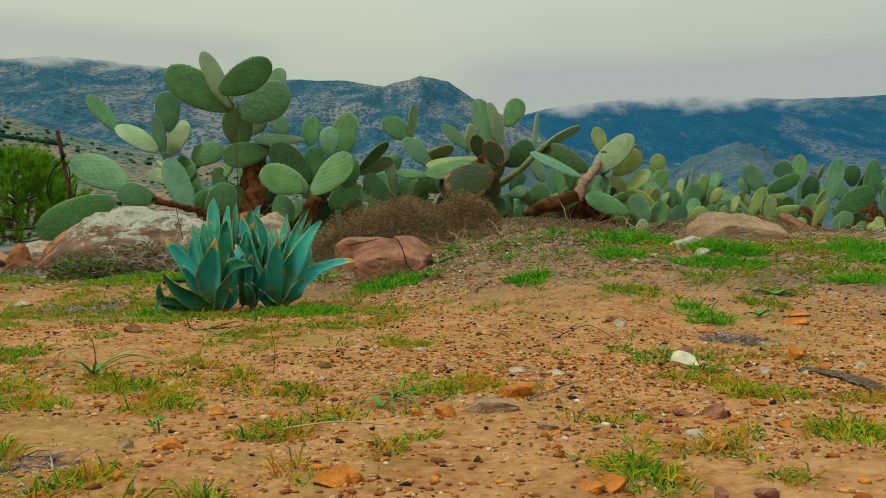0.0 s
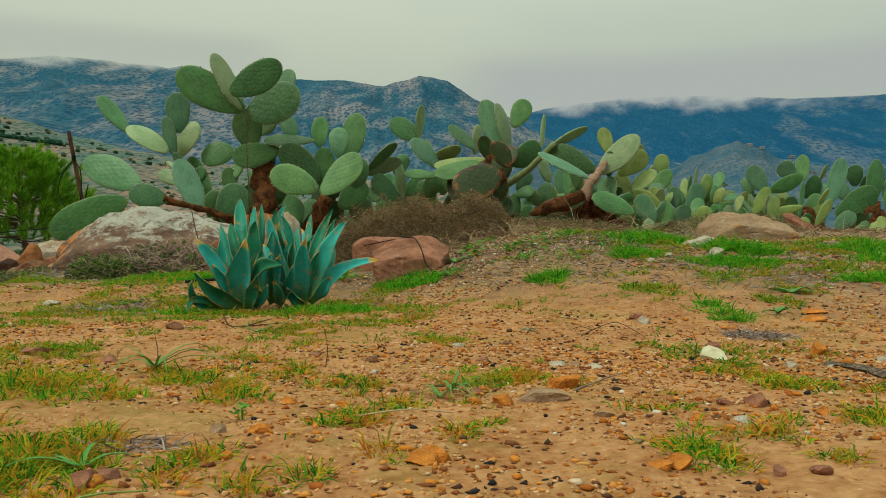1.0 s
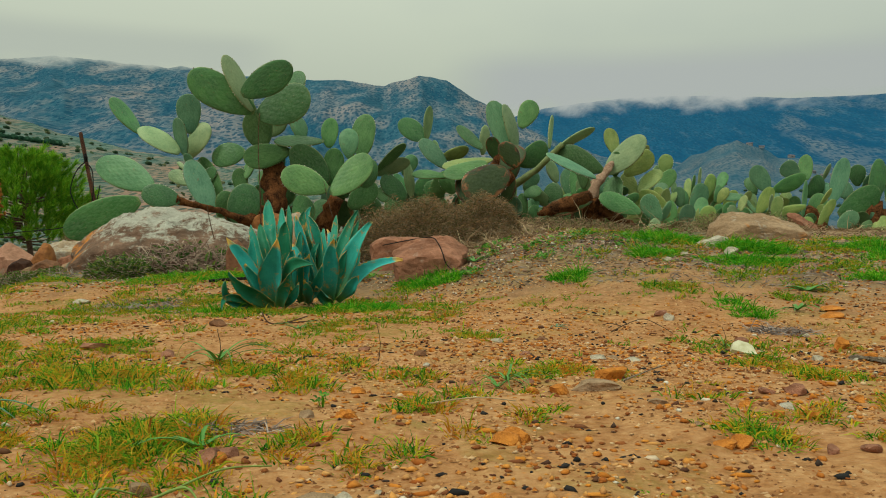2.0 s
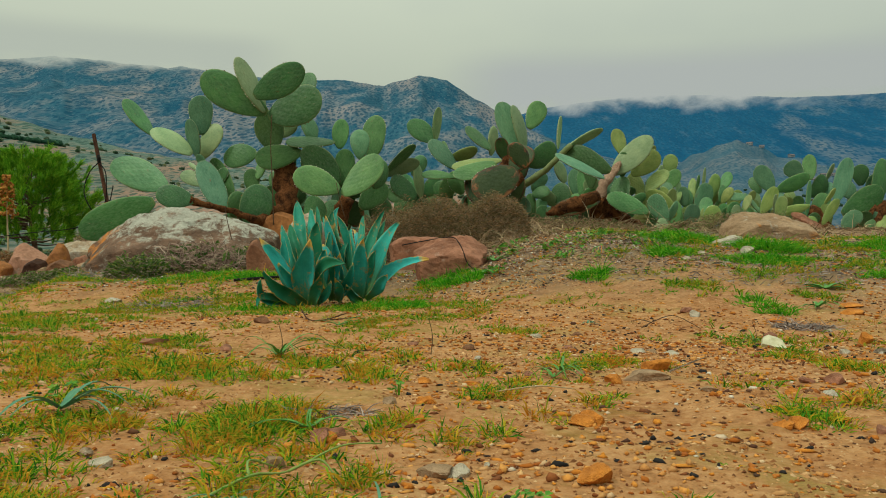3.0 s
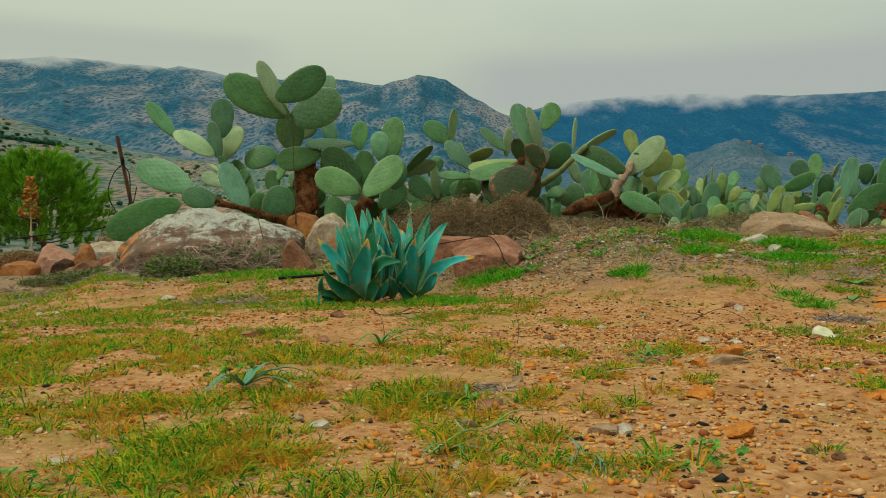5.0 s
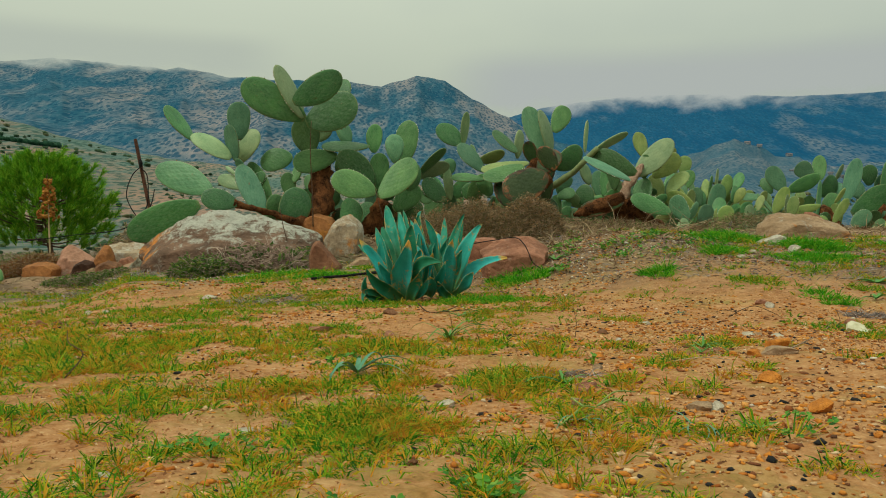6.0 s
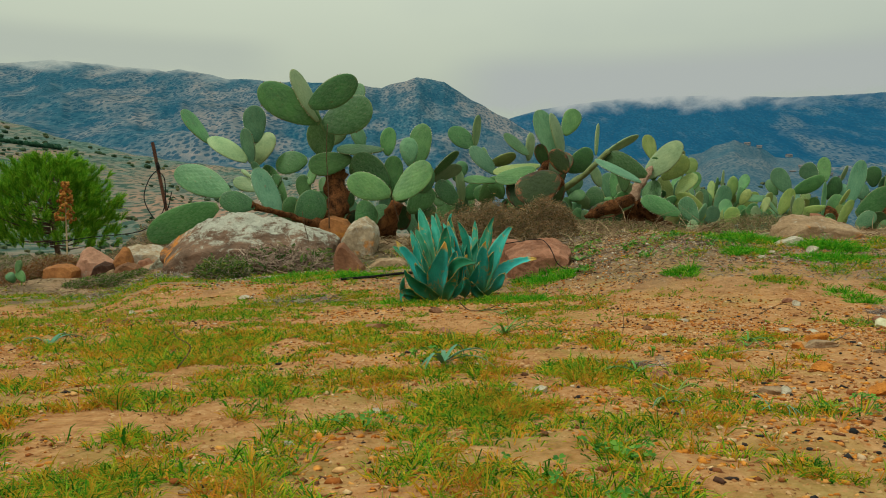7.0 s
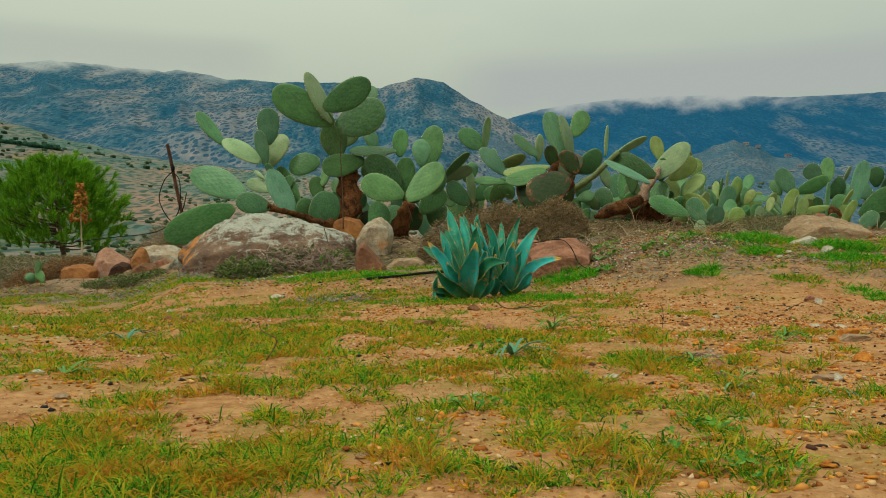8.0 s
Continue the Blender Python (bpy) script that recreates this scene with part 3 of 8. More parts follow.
# ---- the prickly pears, pad by pad ----
tall = cactus(-1.60, 7.75, "tall prickly pear with broad green pads and corky brown trunk")
limb(tall, "trunk", [(-1.666, 7.750, 0.345, 0.121), (-1.693, 7.750, 0.528, 0.105), (-1.680, 7.800, 0.741, 0.095), (-1.710, 7.850, 0.977, 0.112)], CORK)
limb(tall, "trunk", [(-1.206, 7.600, 0.369, 0.103), (-1.166, 7.550, 0.495, 0.087), (-1.085, 7.500, 0.670, 0.056)], CORK)
limb(tall, "root_branch", [(-1.596, 7.700, 0.396, 0.052), (-1.786, 7.600, 0.450, 0.052), (-1.875, 7.400, 0.473, 0.038), (-2.053, 7.300, 0.538, 0.025), (-2.201, 7.100, 0.577, 0.027), (-2.337, 7.000, 0.618, 0.036)], CORK)
limb(tall, "branch", [(-1.904, 7.500, 0.426, 0.056), (-1.802, 7.550, 0.509, 0.056), (-1.700, 7.700, 0.567, 0.052)], CORK)
pad(tall, (-2.537, 7.050, 0.721), (-3.059, 7.200, 0.936), 0.262, 8, "s")
pad(tall, (-2.615, 6.950, 0.606), (-3.217, 6.950, 0.332), 0.279, -10, "d")
pad(tall, (-2.299, 7.000, 0.609), (-2.596, 6.947, 0.671), 0.194, 10, "d")
pad(tall, (-2.933, 7.850, 1.266), (-3.170, 7.771, 1.574), 0.211, 58, "g")
pad(tall, (-2.549, 7.800, 1.097), (-2.916, 7.779, 1.314), 0.200, 35, "p")
pad(tall, (-2.493, 7.950, 1.285), (-2.497, 7.881, 1.637), 0.224, 10, "s")
pad(tall, (-2.509, 7.850, 1.071), (-2.560, 7.763, 1.401), 0.182, -35, "s")
pad(tall, (-2.498, 7.950, 1.071), (-2.344, 7.930, 1.379), 0.209, -12, "p")
pad(tall, (-2.219, 7.700, 0.556), (-2.459, 7.800, 1.023), 0.229, 30, "s")
pad(tall, (-2.197, 7.950, 0.579), (-2.422, 8.034, 1.069), 0.206, -20, "d")
pad(tall, (-2.512, 8.200, 0.838), (-2.783, 8.260, 0.942), 0.153, 20, "p")
pad(tall, (-2.589, 8.200, 0.959), (-2.709, 8.253, 1.053), 0.047, 20, "p")
pad(tall, (-2.429, 7.850, 0.954), (-2.500, 7.794, 1.080), 0.076, 10, "s")
pad(tall, (-2.005, 8.000, 1.131), (-2.313, 8.007, 1.056), 0.233, 12, "g")
pad(tall, (-1.530, 7.700, 1.098), (-1.931, 7.655, 1.019), 0.221, -8, "g")
pad(tall, (-1.802, 7.800, 1.129), (-1.838, 7.735, 1.477), 0.270, 12, "g")
pad(tall, (-1.801, 7.450, 1.411), (-2.345, 7.350, 1.712), 0.310, -12, "g")
pad(tall, (-1.811, 7.450, 1.421), (-2.037, 7.371, 1.882), 0.222, 52, "p")
pad(tall, (-1.867, 7.300, 1.530), (-1.441, 7.250, 1.773), 0.256, 14, "d")
pad(tall, (-1.784, 7.550, 1.376), (-1.324, 7.493, 1.581), 0.354, -10, "d")
pad(tall, (-1.556, 7.800, 1.530), (-1.481, 7.861, 1.853), 0.226, -27, "g")
pad(tall, (-1.806, 8.000, 1.277), (-1.638, 7.962, 1.449), 0.176, 10, "p")
pad(tall, (-1.442, 7.900, 1.227), (-1.531, 7.925, 1.470), 0.175, 40, "s")
pad(tall, (-1.229, 7.700, 1.181), (-1.673, 7.746, 1.197), 0.236, 58, "d")
pad(tall, (-1.192, 7.800, 1.141), (-1.174, 7.821, 1.412), 0.155, 7, "g")
pad(tall, (-0.965, 7.450, 1.010), (-0.978, 7.484, 1.276), 0.175, 10, "s")
pad(tall, (-0.894, 7.750, 1.052), (-0.848, 7.751, 1.439), 0.224, -10, "g")
pad(tall, (-1.182, 7.650, 0.814), (-1.496, 7.606, 1.118), 0.265, -12, "d")
pad(tall, (-1.156, 7.700, 0.786), (-1.121, 7.658, 1.119), 0.189, 5, "g")
pad(tall, (-1.136, 7.300, 0.727), (-1.518, 7.250, 0.860), 0.250, 8, "g")
pad(tall, (-1.106, 7.350, 0.686), (-0.791, 7.391, 1.024), 0.257, -14, "g")
pad(tall, (-0.851, 7.650, 0.757), (-0.780, 7.652, 1.021), 0.164, 28, "g")
pad(tall, (-0.776, 8.000, 0.950), (-0.507, 7.983, 1.201), 0.173, 66, "d")
pad(tall, (-0.797, 8.100, 0.931), (-0.471, 8.120, 1.059), 0.152, 30, "p")
pad(tall, (-0.536, 8.400, 0.941), (-0.435, 8.347, 1.133), 0.154, 17, "s")
pad(tall, (-0.503, 8.100, 0.698), (-0.723, 8.009, 0.897), 0.209, 27, "d")
pad(tall, (-0.456, 8.300, 0.721), (-0.505, 8.209, 1.052), 0.125, 40, "p")
pad(tall, (-0.700, 8.000, 0.659), (-0.713, 8.030, 0.801), 0.172, 19, "g")
pad(tall, (-0.985, 7.650, 0.587), (-0.760, 7.690, 0.812), 0.223, 12, "d")
pad(tall, (-1.446, 7.550, 0.444), (-1.327, 7.489, 0.669), 0.290, -32, "d")
pad(tall, (-1.955, 7.500, 0.426), (-1.841, 7.483, 0.779), 0.289, 10, "d")
pad(tall, (-1.995, 7.900, 0.710), (-2.030, 7.888, 0.959), 0.173, -22, "d")
pad(tall, (-1.953, 7.850, 0.860), (-1.910, 7.899, 1.040), 0.099, -15, "g")
pad(tall, (-1.643, 8.000, 0.970), (-1.768, 7.940, 1.167), 0.199, 22, "d")
pad(tall, (-1.577, 8.100, 0.979), (-1.403, 8.012, 1.133), 0.188, 8, "d")
pad(tall, (-1.311, 7.700, 0.449), (-1.198, 7.716, 0.652), 0.214, -12, "d")
pad(tall, (-1.777, 8.000, 0.727), (-1.858, 8.087, 0.950), 0.142, -8, "g")
pad(tall, (-0.803, 7.900, 0.642), (-0.966, 7.809, 0.795), 0.224, 17, "d")
pad(tall, (-0.885, 7.850, 0.745), (-1.019, 7.941, 0.965), 0.219, -29, "d")
# Low inner pads in dark tones: dead pads, plus shade put into their colour.
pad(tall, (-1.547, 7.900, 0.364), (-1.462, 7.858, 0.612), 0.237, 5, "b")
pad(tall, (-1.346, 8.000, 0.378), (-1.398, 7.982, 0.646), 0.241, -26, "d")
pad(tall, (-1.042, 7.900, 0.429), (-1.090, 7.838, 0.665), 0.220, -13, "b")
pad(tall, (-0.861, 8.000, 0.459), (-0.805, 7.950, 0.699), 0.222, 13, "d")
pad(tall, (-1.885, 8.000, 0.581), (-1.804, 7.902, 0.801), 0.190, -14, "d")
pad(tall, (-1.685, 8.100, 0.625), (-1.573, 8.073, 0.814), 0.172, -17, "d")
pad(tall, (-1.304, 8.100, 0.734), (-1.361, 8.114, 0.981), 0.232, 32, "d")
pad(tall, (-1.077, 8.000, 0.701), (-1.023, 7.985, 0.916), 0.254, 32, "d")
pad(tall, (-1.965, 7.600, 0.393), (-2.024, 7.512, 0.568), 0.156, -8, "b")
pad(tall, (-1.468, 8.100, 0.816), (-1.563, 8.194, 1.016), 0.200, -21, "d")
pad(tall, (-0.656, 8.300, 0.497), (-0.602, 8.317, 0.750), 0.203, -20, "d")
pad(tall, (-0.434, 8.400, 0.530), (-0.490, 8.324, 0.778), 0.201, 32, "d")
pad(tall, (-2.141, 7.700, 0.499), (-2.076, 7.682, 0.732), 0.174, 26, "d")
pad(tall, (-2.397, 8.000, 0.807), (-2.262, 7.948, 0.964), 0.125, -18, "g")
sprawling = cactus(0.30, 8.20, "sprawling prickly pear with ragged brown and green pads")
limb(sprawling, "trunk", [(0.289, 8.250, 0.303, 0.139), (0.296, 8.200, 0.523, 0.122), (0.304, 8.100, 0.710, 0.110), (0.269, 8.000, 0.876, 0.092)], CORK)
limb(sprawling, "branch", [(0.416, 7.850, 0.769, 0.032), (0.501, 7.750, 0.814, 0.034), (0.681, 7.650, 0.941, 0.029), (0.897, 7.550, 1.156, 0.023)], PAD_DARK)
limb(sprawling, "branch", [(0.269, 8.000, 0.876, 0.065), (0.350, 8.000, 1.027, 0.060), (0.430, 8.000, 1.146, 0.038)], CORK)
pad(sprawling, (-0.333, 8.550, 1.311), (-0.592, 8.532, 1.497), 0.205, 10, "g")
pad(sprawling, (-0.322, 8.550, 1.317), (-0.294, 8.457, 1.635), 0.122, 45, "p")
pad(sprawling, (-0.115, 8.350, 1.016), (-0.373, 8.334, 1.289), 0.187, 25, "s")
pad(sprawling, (-0.198, 8.400, 1.157), (-0.244, 8.386, 1.290), 0.055, -22, "p")
pad(sprawling, (-0.164, 8.400, 1.111), (0.092, 8.343, 1.201), 0.148, 40, "y")
pad(sprawling, (0.309, 8.100, 1.070), (-0.156, 8.038, 0.992), 0.180, 48, "y")
pad(sprawling, (0.249, 7.950, 1.022), (-0.144, 7.857, 0.895), 0.197, 35, "d")
pad(sprawling, (-0.119, 8.200, 0.930), (-0.449, 8.151, 0.948), 0.153, 52, "d")
pad(sprawling, (-0.054, 8.300, 0.761), (-0.155, 8.283, 0.977), 0.168, -26, "g")
pad(sprawling, (-0.265, 8.400, 0.739), (-0.088, 8.310, 0.974), 0.184, 9, "d")
pad(sprawling, (0.220, 8.400, 1.202), (-0.014, 8.486, 1.440), 0.163, 40, "d")
pad(sprawling, (0.238, 8.500, 1.163), (0.273, 8.513, 1.456), 0.146, 45, "p")
pad(sprawling, (0.451, 8.100, 1.157), (0.305, 8.198, 1.637), 0.221, 8, "s")
pad(sprawling, (0.538, 8.050, 1.152), (0.427, 8.031, 1.587), 0.177, 45, "p")
pad(sprawling, (0.598, 8.400, 1.418), (0.743, 8.480, 1.686), 0.202, 10, "g")
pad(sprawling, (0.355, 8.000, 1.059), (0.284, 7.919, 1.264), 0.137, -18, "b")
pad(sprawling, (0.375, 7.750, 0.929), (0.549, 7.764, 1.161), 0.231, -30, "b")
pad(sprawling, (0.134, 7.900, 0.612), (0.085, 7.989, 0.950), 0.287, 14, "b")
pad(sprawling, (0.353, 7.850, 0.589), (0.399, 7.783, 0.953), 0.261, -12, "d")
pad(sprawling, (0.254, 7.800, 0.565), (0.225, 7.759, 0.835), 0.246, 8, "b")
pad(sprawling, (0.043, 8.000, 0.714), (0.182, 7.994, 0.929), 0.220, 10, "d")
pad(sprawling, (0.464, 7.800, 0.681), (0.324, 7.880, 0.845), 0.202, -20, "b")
pad(sprawling, (0.554, 7.850, 0.991), (0.798, 7.856, 1.188), 0.227, 27, "g")
pad(sprawling, (0.789, 7.650, 1.127), (0.819, 7.681, 1.426), 0.083, 60, "p")
pad(sprawling, (0.854, 7.600, 1.121), (1.189, 7.637, 1.306), 0.143, 62, "p")
pad(sprawling, (1.234, 7.500, 0.917), (0.849, 7.600, 1.111), 0.219, -12, "d")
pad(sprawling, (1.164, 7.400, 0.848), (0.732, 7.354, 1.047), 0.155, 52, "s")
pad(sprawling, (0.935, 8.200, 0.871), (0.834, 8.115, 1.061), 0.142, 31, "p")
pad(sprawling, (0.506, 7.900, 0.708), (0.485, 7.900, 0.527), 0.194, 20, "s")
pad(sprawling, (0.735, 8.500, 0.393), (0.774, 8.534, 0.669), 0.187, 31, "g")
pad(sprawling, (0.638, 8.500, 0.421), (0.612, 8.524, 0.622), 0.143, -16, "g")
pad(sprawling, (0.892, 8.600, 0.418), (0.822, 8.512, 0.645), 0.139, 23, "p")
pad(sprawling, (0.448, 7.900, 0.724), (0.261, 7.893, 0.803), 0.175, -24, "b")
pad(sprawling, (0.626, 8.300, 0.834), (0.777, 8.385, 0.954), 0.149, 25, "s")
pad(sprawling, (0.615, 8.300, 0.751), (0.786, 8.242, 0.802), 0.138, -27, "g")
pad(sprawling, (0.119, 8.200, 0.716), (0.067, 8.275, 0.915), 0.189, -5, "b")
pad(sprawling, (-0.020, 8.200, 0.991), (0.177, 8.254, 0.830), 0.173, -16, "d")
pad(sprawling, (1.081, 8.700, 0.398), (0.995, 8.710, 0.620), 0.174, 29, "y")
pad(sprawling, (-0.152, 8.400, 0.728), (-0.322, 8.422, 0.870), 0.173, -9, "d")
# Extra low pads: withered ones, and dark ones that paint in the shade below.
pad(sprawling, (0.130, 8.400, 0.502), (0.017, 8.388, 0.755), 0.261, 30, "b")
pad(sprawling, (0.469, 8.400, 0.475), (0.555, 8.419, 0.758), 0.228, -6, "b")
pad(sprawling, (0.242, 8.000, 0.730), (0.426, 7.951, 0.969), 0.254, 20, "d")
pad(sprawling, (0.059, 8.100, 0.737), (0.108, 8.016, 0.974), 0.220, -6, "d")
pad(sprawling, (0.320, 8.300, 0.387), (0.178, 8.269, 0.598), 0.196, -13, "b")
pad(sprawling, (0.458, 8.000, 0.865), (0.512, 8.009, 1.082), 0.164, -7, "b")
pad(sprawling, (0.167, 8.100, 0.884), (0.090, 8.195, 1.046), 0.190, 11, "d")
pad(sprawling, (0.747, 8.600, 0.741), (0.689, 8.597, 0.926), 0.154, 11, "d")
pad(sprawling, (-0.435, 8.500, 0.762), (-0.265, 8.423, 0.910), 0.174, 8, "g")
leaning = cactus(1.45, 8.35, "leaning prickly pear with pale top pad and dark trunk")
limb(leaning, "trunk", [(1.295, 8.350, 0.306, 0.130), (1.285, 8.300, 0.528, 0.112), (1.277, 8.200, 0.745, 0.083)], CORK)
limb(leaning, "branch", [(1.266, 8.200, 0.706, 0.055), (1.305, 8.200, 0.855, 0.047), (1.419, 8.300, 0.986, 0.039), (1.496, 8.400, 1.080, 0.026)], CORK_PALE)
limb(leaning, "branch", [(1.631, 8.300, 0.362, 0.073), (1.581, 8.200, 0.453, 0.072), (1.470, 8.200, 0.552, 0.050), (1.305, 8.200, 0.662, 0.055)], CORK)
pad(leaning, (1.572, 8.650, 1.187), (1.507, 8.674, 1.452), 0.162, 14, "y")
pad(leaning, (1.439, 8.400, 0.979), (1.831, 8.477, 1.357), 0.234, -14, "p")
pad(leaning, (1.671, 8.650, 0.990), (1.966, 8.692, 1.198), 0.225, 16, "y")
pad(leaning, (1.863, 8.700, 1.100), (1.907, 8.689, 1.291), 0.125, 45, "y")
pad(leaning, (1.247, 8.100, 0.700), (0.815, 8.126, 0.592), 0.187, 20, "b")
pad(leaning, (1.019, 8.600, 0.713), (0.898, 8.686, 0.875), 0.219, -22, "d")
pad(leaning, (1.168, 8.800, 0.754), (1.136, 8.860, 1.067), 0.229, 16, "s")
pad(leaning, (1.284, 8.600, 0.742), (1.232, 8.533, 0.950), 0.180, -15, "p")
pad(leaning, (1.698, 8.050, 0.579), (1.322, 8.091, 0.738), 0.197, 20, "d")
pad(leaning, (1.865, 9.000, 0.780), (1.719, 8.968, 1.024), 0.185, 18, "y")
pad(leaning, (0.918, 8.700, 0.660), (0.736, 8.601, 0.834), 0.135, -24, "p")
pad(leaning, (1.971, 8.400, 0.505), (1.803, 8.362, 0.757), 0.201, 8, "s")
pad(leaning, (1.527, 8.600, 0.772), (1.702, 8.609, 0.830), 0.145, 50, "d")
pad(leaning, (1.592, 8.500, 0.679), (1.796, 8.520, 0.767), 0.115, 26, "g")
pad(leaning, (1.164, 8.500, 0.536), (1.046, 8.482, 0.678), 0.158, -19, "g")
pad(leaning, (1.829, 8.200, 0.332), (1.898, 8.253, 0.528), 0.138, 15, "p")
pad(leaning, (1.510, 8.800, 0.814), (1.467, 8.822, 0.993), 0.155, -23, "s")
# Extra pads round the trunk; dark tones stand for dead pads and shade.
pad(leaning, (1.506, 8.500, 0.394), (1.754, 8.582, 0.627), 0.207, 20, "d")
pad(leaning, (1.135, 8.500, 0.393), (1.232, 8.501, 0.650), 0.226, 30, "b")
pad(leaning, (1.364, 8.500, 0.382), (1.447, 8.488, 0.650), 0.247, 22, "b")
pad(leaning, (1.256, 8.700, 0.620), (1.201, 8.719, 0.837), 0.204, -12, "d")
pad(leaning, (1.008, 8.600, 0.453), (0.937, 8.517, 0.651), 0.176, 9, "d")
pad(leaning, (1.607, 8.700, 0.603), (1.553, 8.724, 0.838), 0.217, -23, "d")
pad(leaning, (1.758, 8.600, 0.425), (1.838, 8.574, 0.626), 0.200, 29, "g")
pad(leaning, (1.710, 8.900, 0.791), (1.606, 8.977, 0.959), 0.183, 23, "g")
pad(leaning, (1.239, 8.600, 0.407), (1.196, 8.687, 0.602), 0.181, -16, "d")
hedge = cactus(3.20, 12.3, "low hedge clump of yellow-green prickly pear pads")
pad(hedge, (2.975, 12.200, 1.316), (2.992, 12.174, 1.597), 0.210, -14, "y")
pad(hedge, (2.804, 12.100, 1.042), (3.058, 12.005, 1.355), 0.216, -13, "g")
pad(hedge, (2.882, 12.000, 0.876), (2.879, 12.051, 1.207), 0.212, -19, "s")
pad(hedge, (2.692, 12.200, 0.951), (2.836, 12.261, 1.362), 0.146, -27, "g")
pad(hedge, (3.222, 12.300, 0.860), (3.202, 12.317, 1.147), 0.175, -9, "s")
pad(hedge, (3.333, 12.400, 0.866), (3.311, 12.499, 1.136), 0.162, 23, "g")
pad(hedge, (3.378, 12.500, 0.970), (3.422, 12.594, 1.294), 0.120, -26, "y")
pad(hedge, (3.536, 12.500, 1.087), (3.545, 12.423, 1.436), 0.091, 50, "p")
pad(hedge, (3.364, 12.200, 0.758), (3.541, 12.249, 1.183), 0.319, 23, "s")
pad(hedge, (3.675, 12.600, 0.994), (3.795, 12.638, 1.357), 0.238, 28, "y")
pad(hedge, (3.850, 12.600, 1.128), (3.964, 12.641, 1.391), 0.164, -29, "g")
pad(hedge, (3.793, 12.500, 0.938), (3.859, 12.549, 1.199), 0.129, 15, "g")
pad(hedge, (4.346, 12.700, 1.026), (3.902, 12.707, 1.043), 0.166, 40, "s")
pad(hedge, (3.839, 12.000, 0.638), (3.816, 11.980, 0.916), 0.285, 29, "g")
pad(hedge, (4.055, 12.300, 0.821), (4.221, 12.263, 1.080), 0.163, 31, "y")
pad(hedge, (2.643, 12.000, 0.779), (2.698, 11.903, 1.068), 0.183, 16, "g")
pad(hedge, (2.947, 11.800, 0.590), (2.866, 11.792, 0.942), 0.271, -29, "g")
pad(hedge, (3.133, 11.900, 0.554), (3.245, 11.878, 0.869), 0.248, 16, "s")
pad(hedge, (3.449, 11.900, 0.555), (3.500, 11.814, 0.851), 0.225, -9, "y")
pad(hedge, (3.640, 12.000, 0.558), (3.746, 11.962, 0.835), 0.224, 21, "d")
pad(hedge, (4.078, 12.000, 0.598), (3.957, 11.997, 0.837), 0.213, -25, "g")
pad(hedge, (3.553, 12.500, 0.863), (3.486, 12.556, 1.091), 0.191, 29, "y")
pad(hedge, (3.249, 12.600, 0.993), (3.171, 12.530, 1.255), 0.154, 40, "p")
pad(hedge, (2.806, 12.400, 1.144), (2.924, 12.348, 1.452), 0.151, 40, "p")
pad(hedge, (3.445, 12.500, 1.070), (3.474, 12.460, 1.332), 0.104, 50, "g")
pad(hedge, (2.751, 11.800, 0.551), (2.750, 11.858, 0.852), 0.208, -9, "g")
clump = cactus(5.2, 12.6, "spreading prickly pear clump with blue-green and yellowing pads")
limb(clump, "trunk", [(6.488, 12.800, 0.416, 0.299), (6.233, 12.800, 0.628, 0.256), (6.021, 12.800, 0.823, 0.213)], CORK)
limb(clump, "trunk", [(5.292, 12.400, 0.449, 0.149), (5.168, 12.400, 0.696, 0.108), (5.045, 12.400, 0.860, 0.074)], CORK)
pad(clump, (4.518, 12.400, 1.106), (4.260, 12.349, 1.438), 0.291, 6, "s")
pad(clump, (4.374, 12.500, 1.072), (4.265, 12.590, 1.303), 0.161, -11, "g")
pad(clump, (4.279, 12.200, 0.759), (4.448, 12.112, 1.134), 0.189, -8, "y")
pad(clump, (4.592, 12.400, 1.114), (5.072, 12.426, 1.315), 0.240, 21, "g")
pad(clump, (5.021, 12.600, 1.322), (4.816, 12.631, 1.525), 0.268, -25, "s")
pad(clump, (5.146, 12.600, 1.280), (5.148, 12.644, 1.653), 0.201, -29, "g")
pad(clump, (5.197, 12.700, 1.044), (5.461, 12.745, 1.318), 0.314, 24, "d")
pad(clump, (5.460, 12.800, 1.289), (5.593, 12.810, 1.537), 0.133, 45, "p")
pad(clump, (4.962, 12.300, 0.716), (5.011, 12.301, 1.247), 0.139, 40, "s")
pad(clump, (5.514, 12.600, 0.946), (5.687, 12.560, 1.595), 0.248, -11, "s")
pad(clump, (6.075, 13.000, 1.229), (6.042, 12.933, 1.541), 0.242, -15, "d")
pad(clump, (5.606, 12.600, 0.779), (6.239, 12.678, 1.146), 0.389, 6, "d")
pad(clump, (6.216, 12.800, 0.959), (6.306, 12.761, 1.609), 0.335, 20, "g")
pad(clump, (5.146, 12.200, 0.607), (5.363, 12.177, 0.970), 0.159, 14, "y")
pad(clump, (4.417, 12.200, 0.759), (4.707, 12.156, 0.968), 0.210, 31, "y")
pad(clump, (4.934, 12.100, 0.868), (4.546, 12.158, 0.774), 0.149, -13, "y")
pad(clump, (5.430, 12.200, 0.567), (5.739, 12.270, 0.781), 0.231, -9, "s")
pad(clump, (4.683, 11.900, 0.399), (4.560, 11.911, 0.699), 0.284, -11, "d")
pad(clump, (6.431, 12.500, 0.619), (6.335, 12.506, 1.175), 0.403, 30, "g")
pad(clump, (4.961, 12.700, 0.985), (4.851, 12.741, 1.131), 0.199, 32, "y")
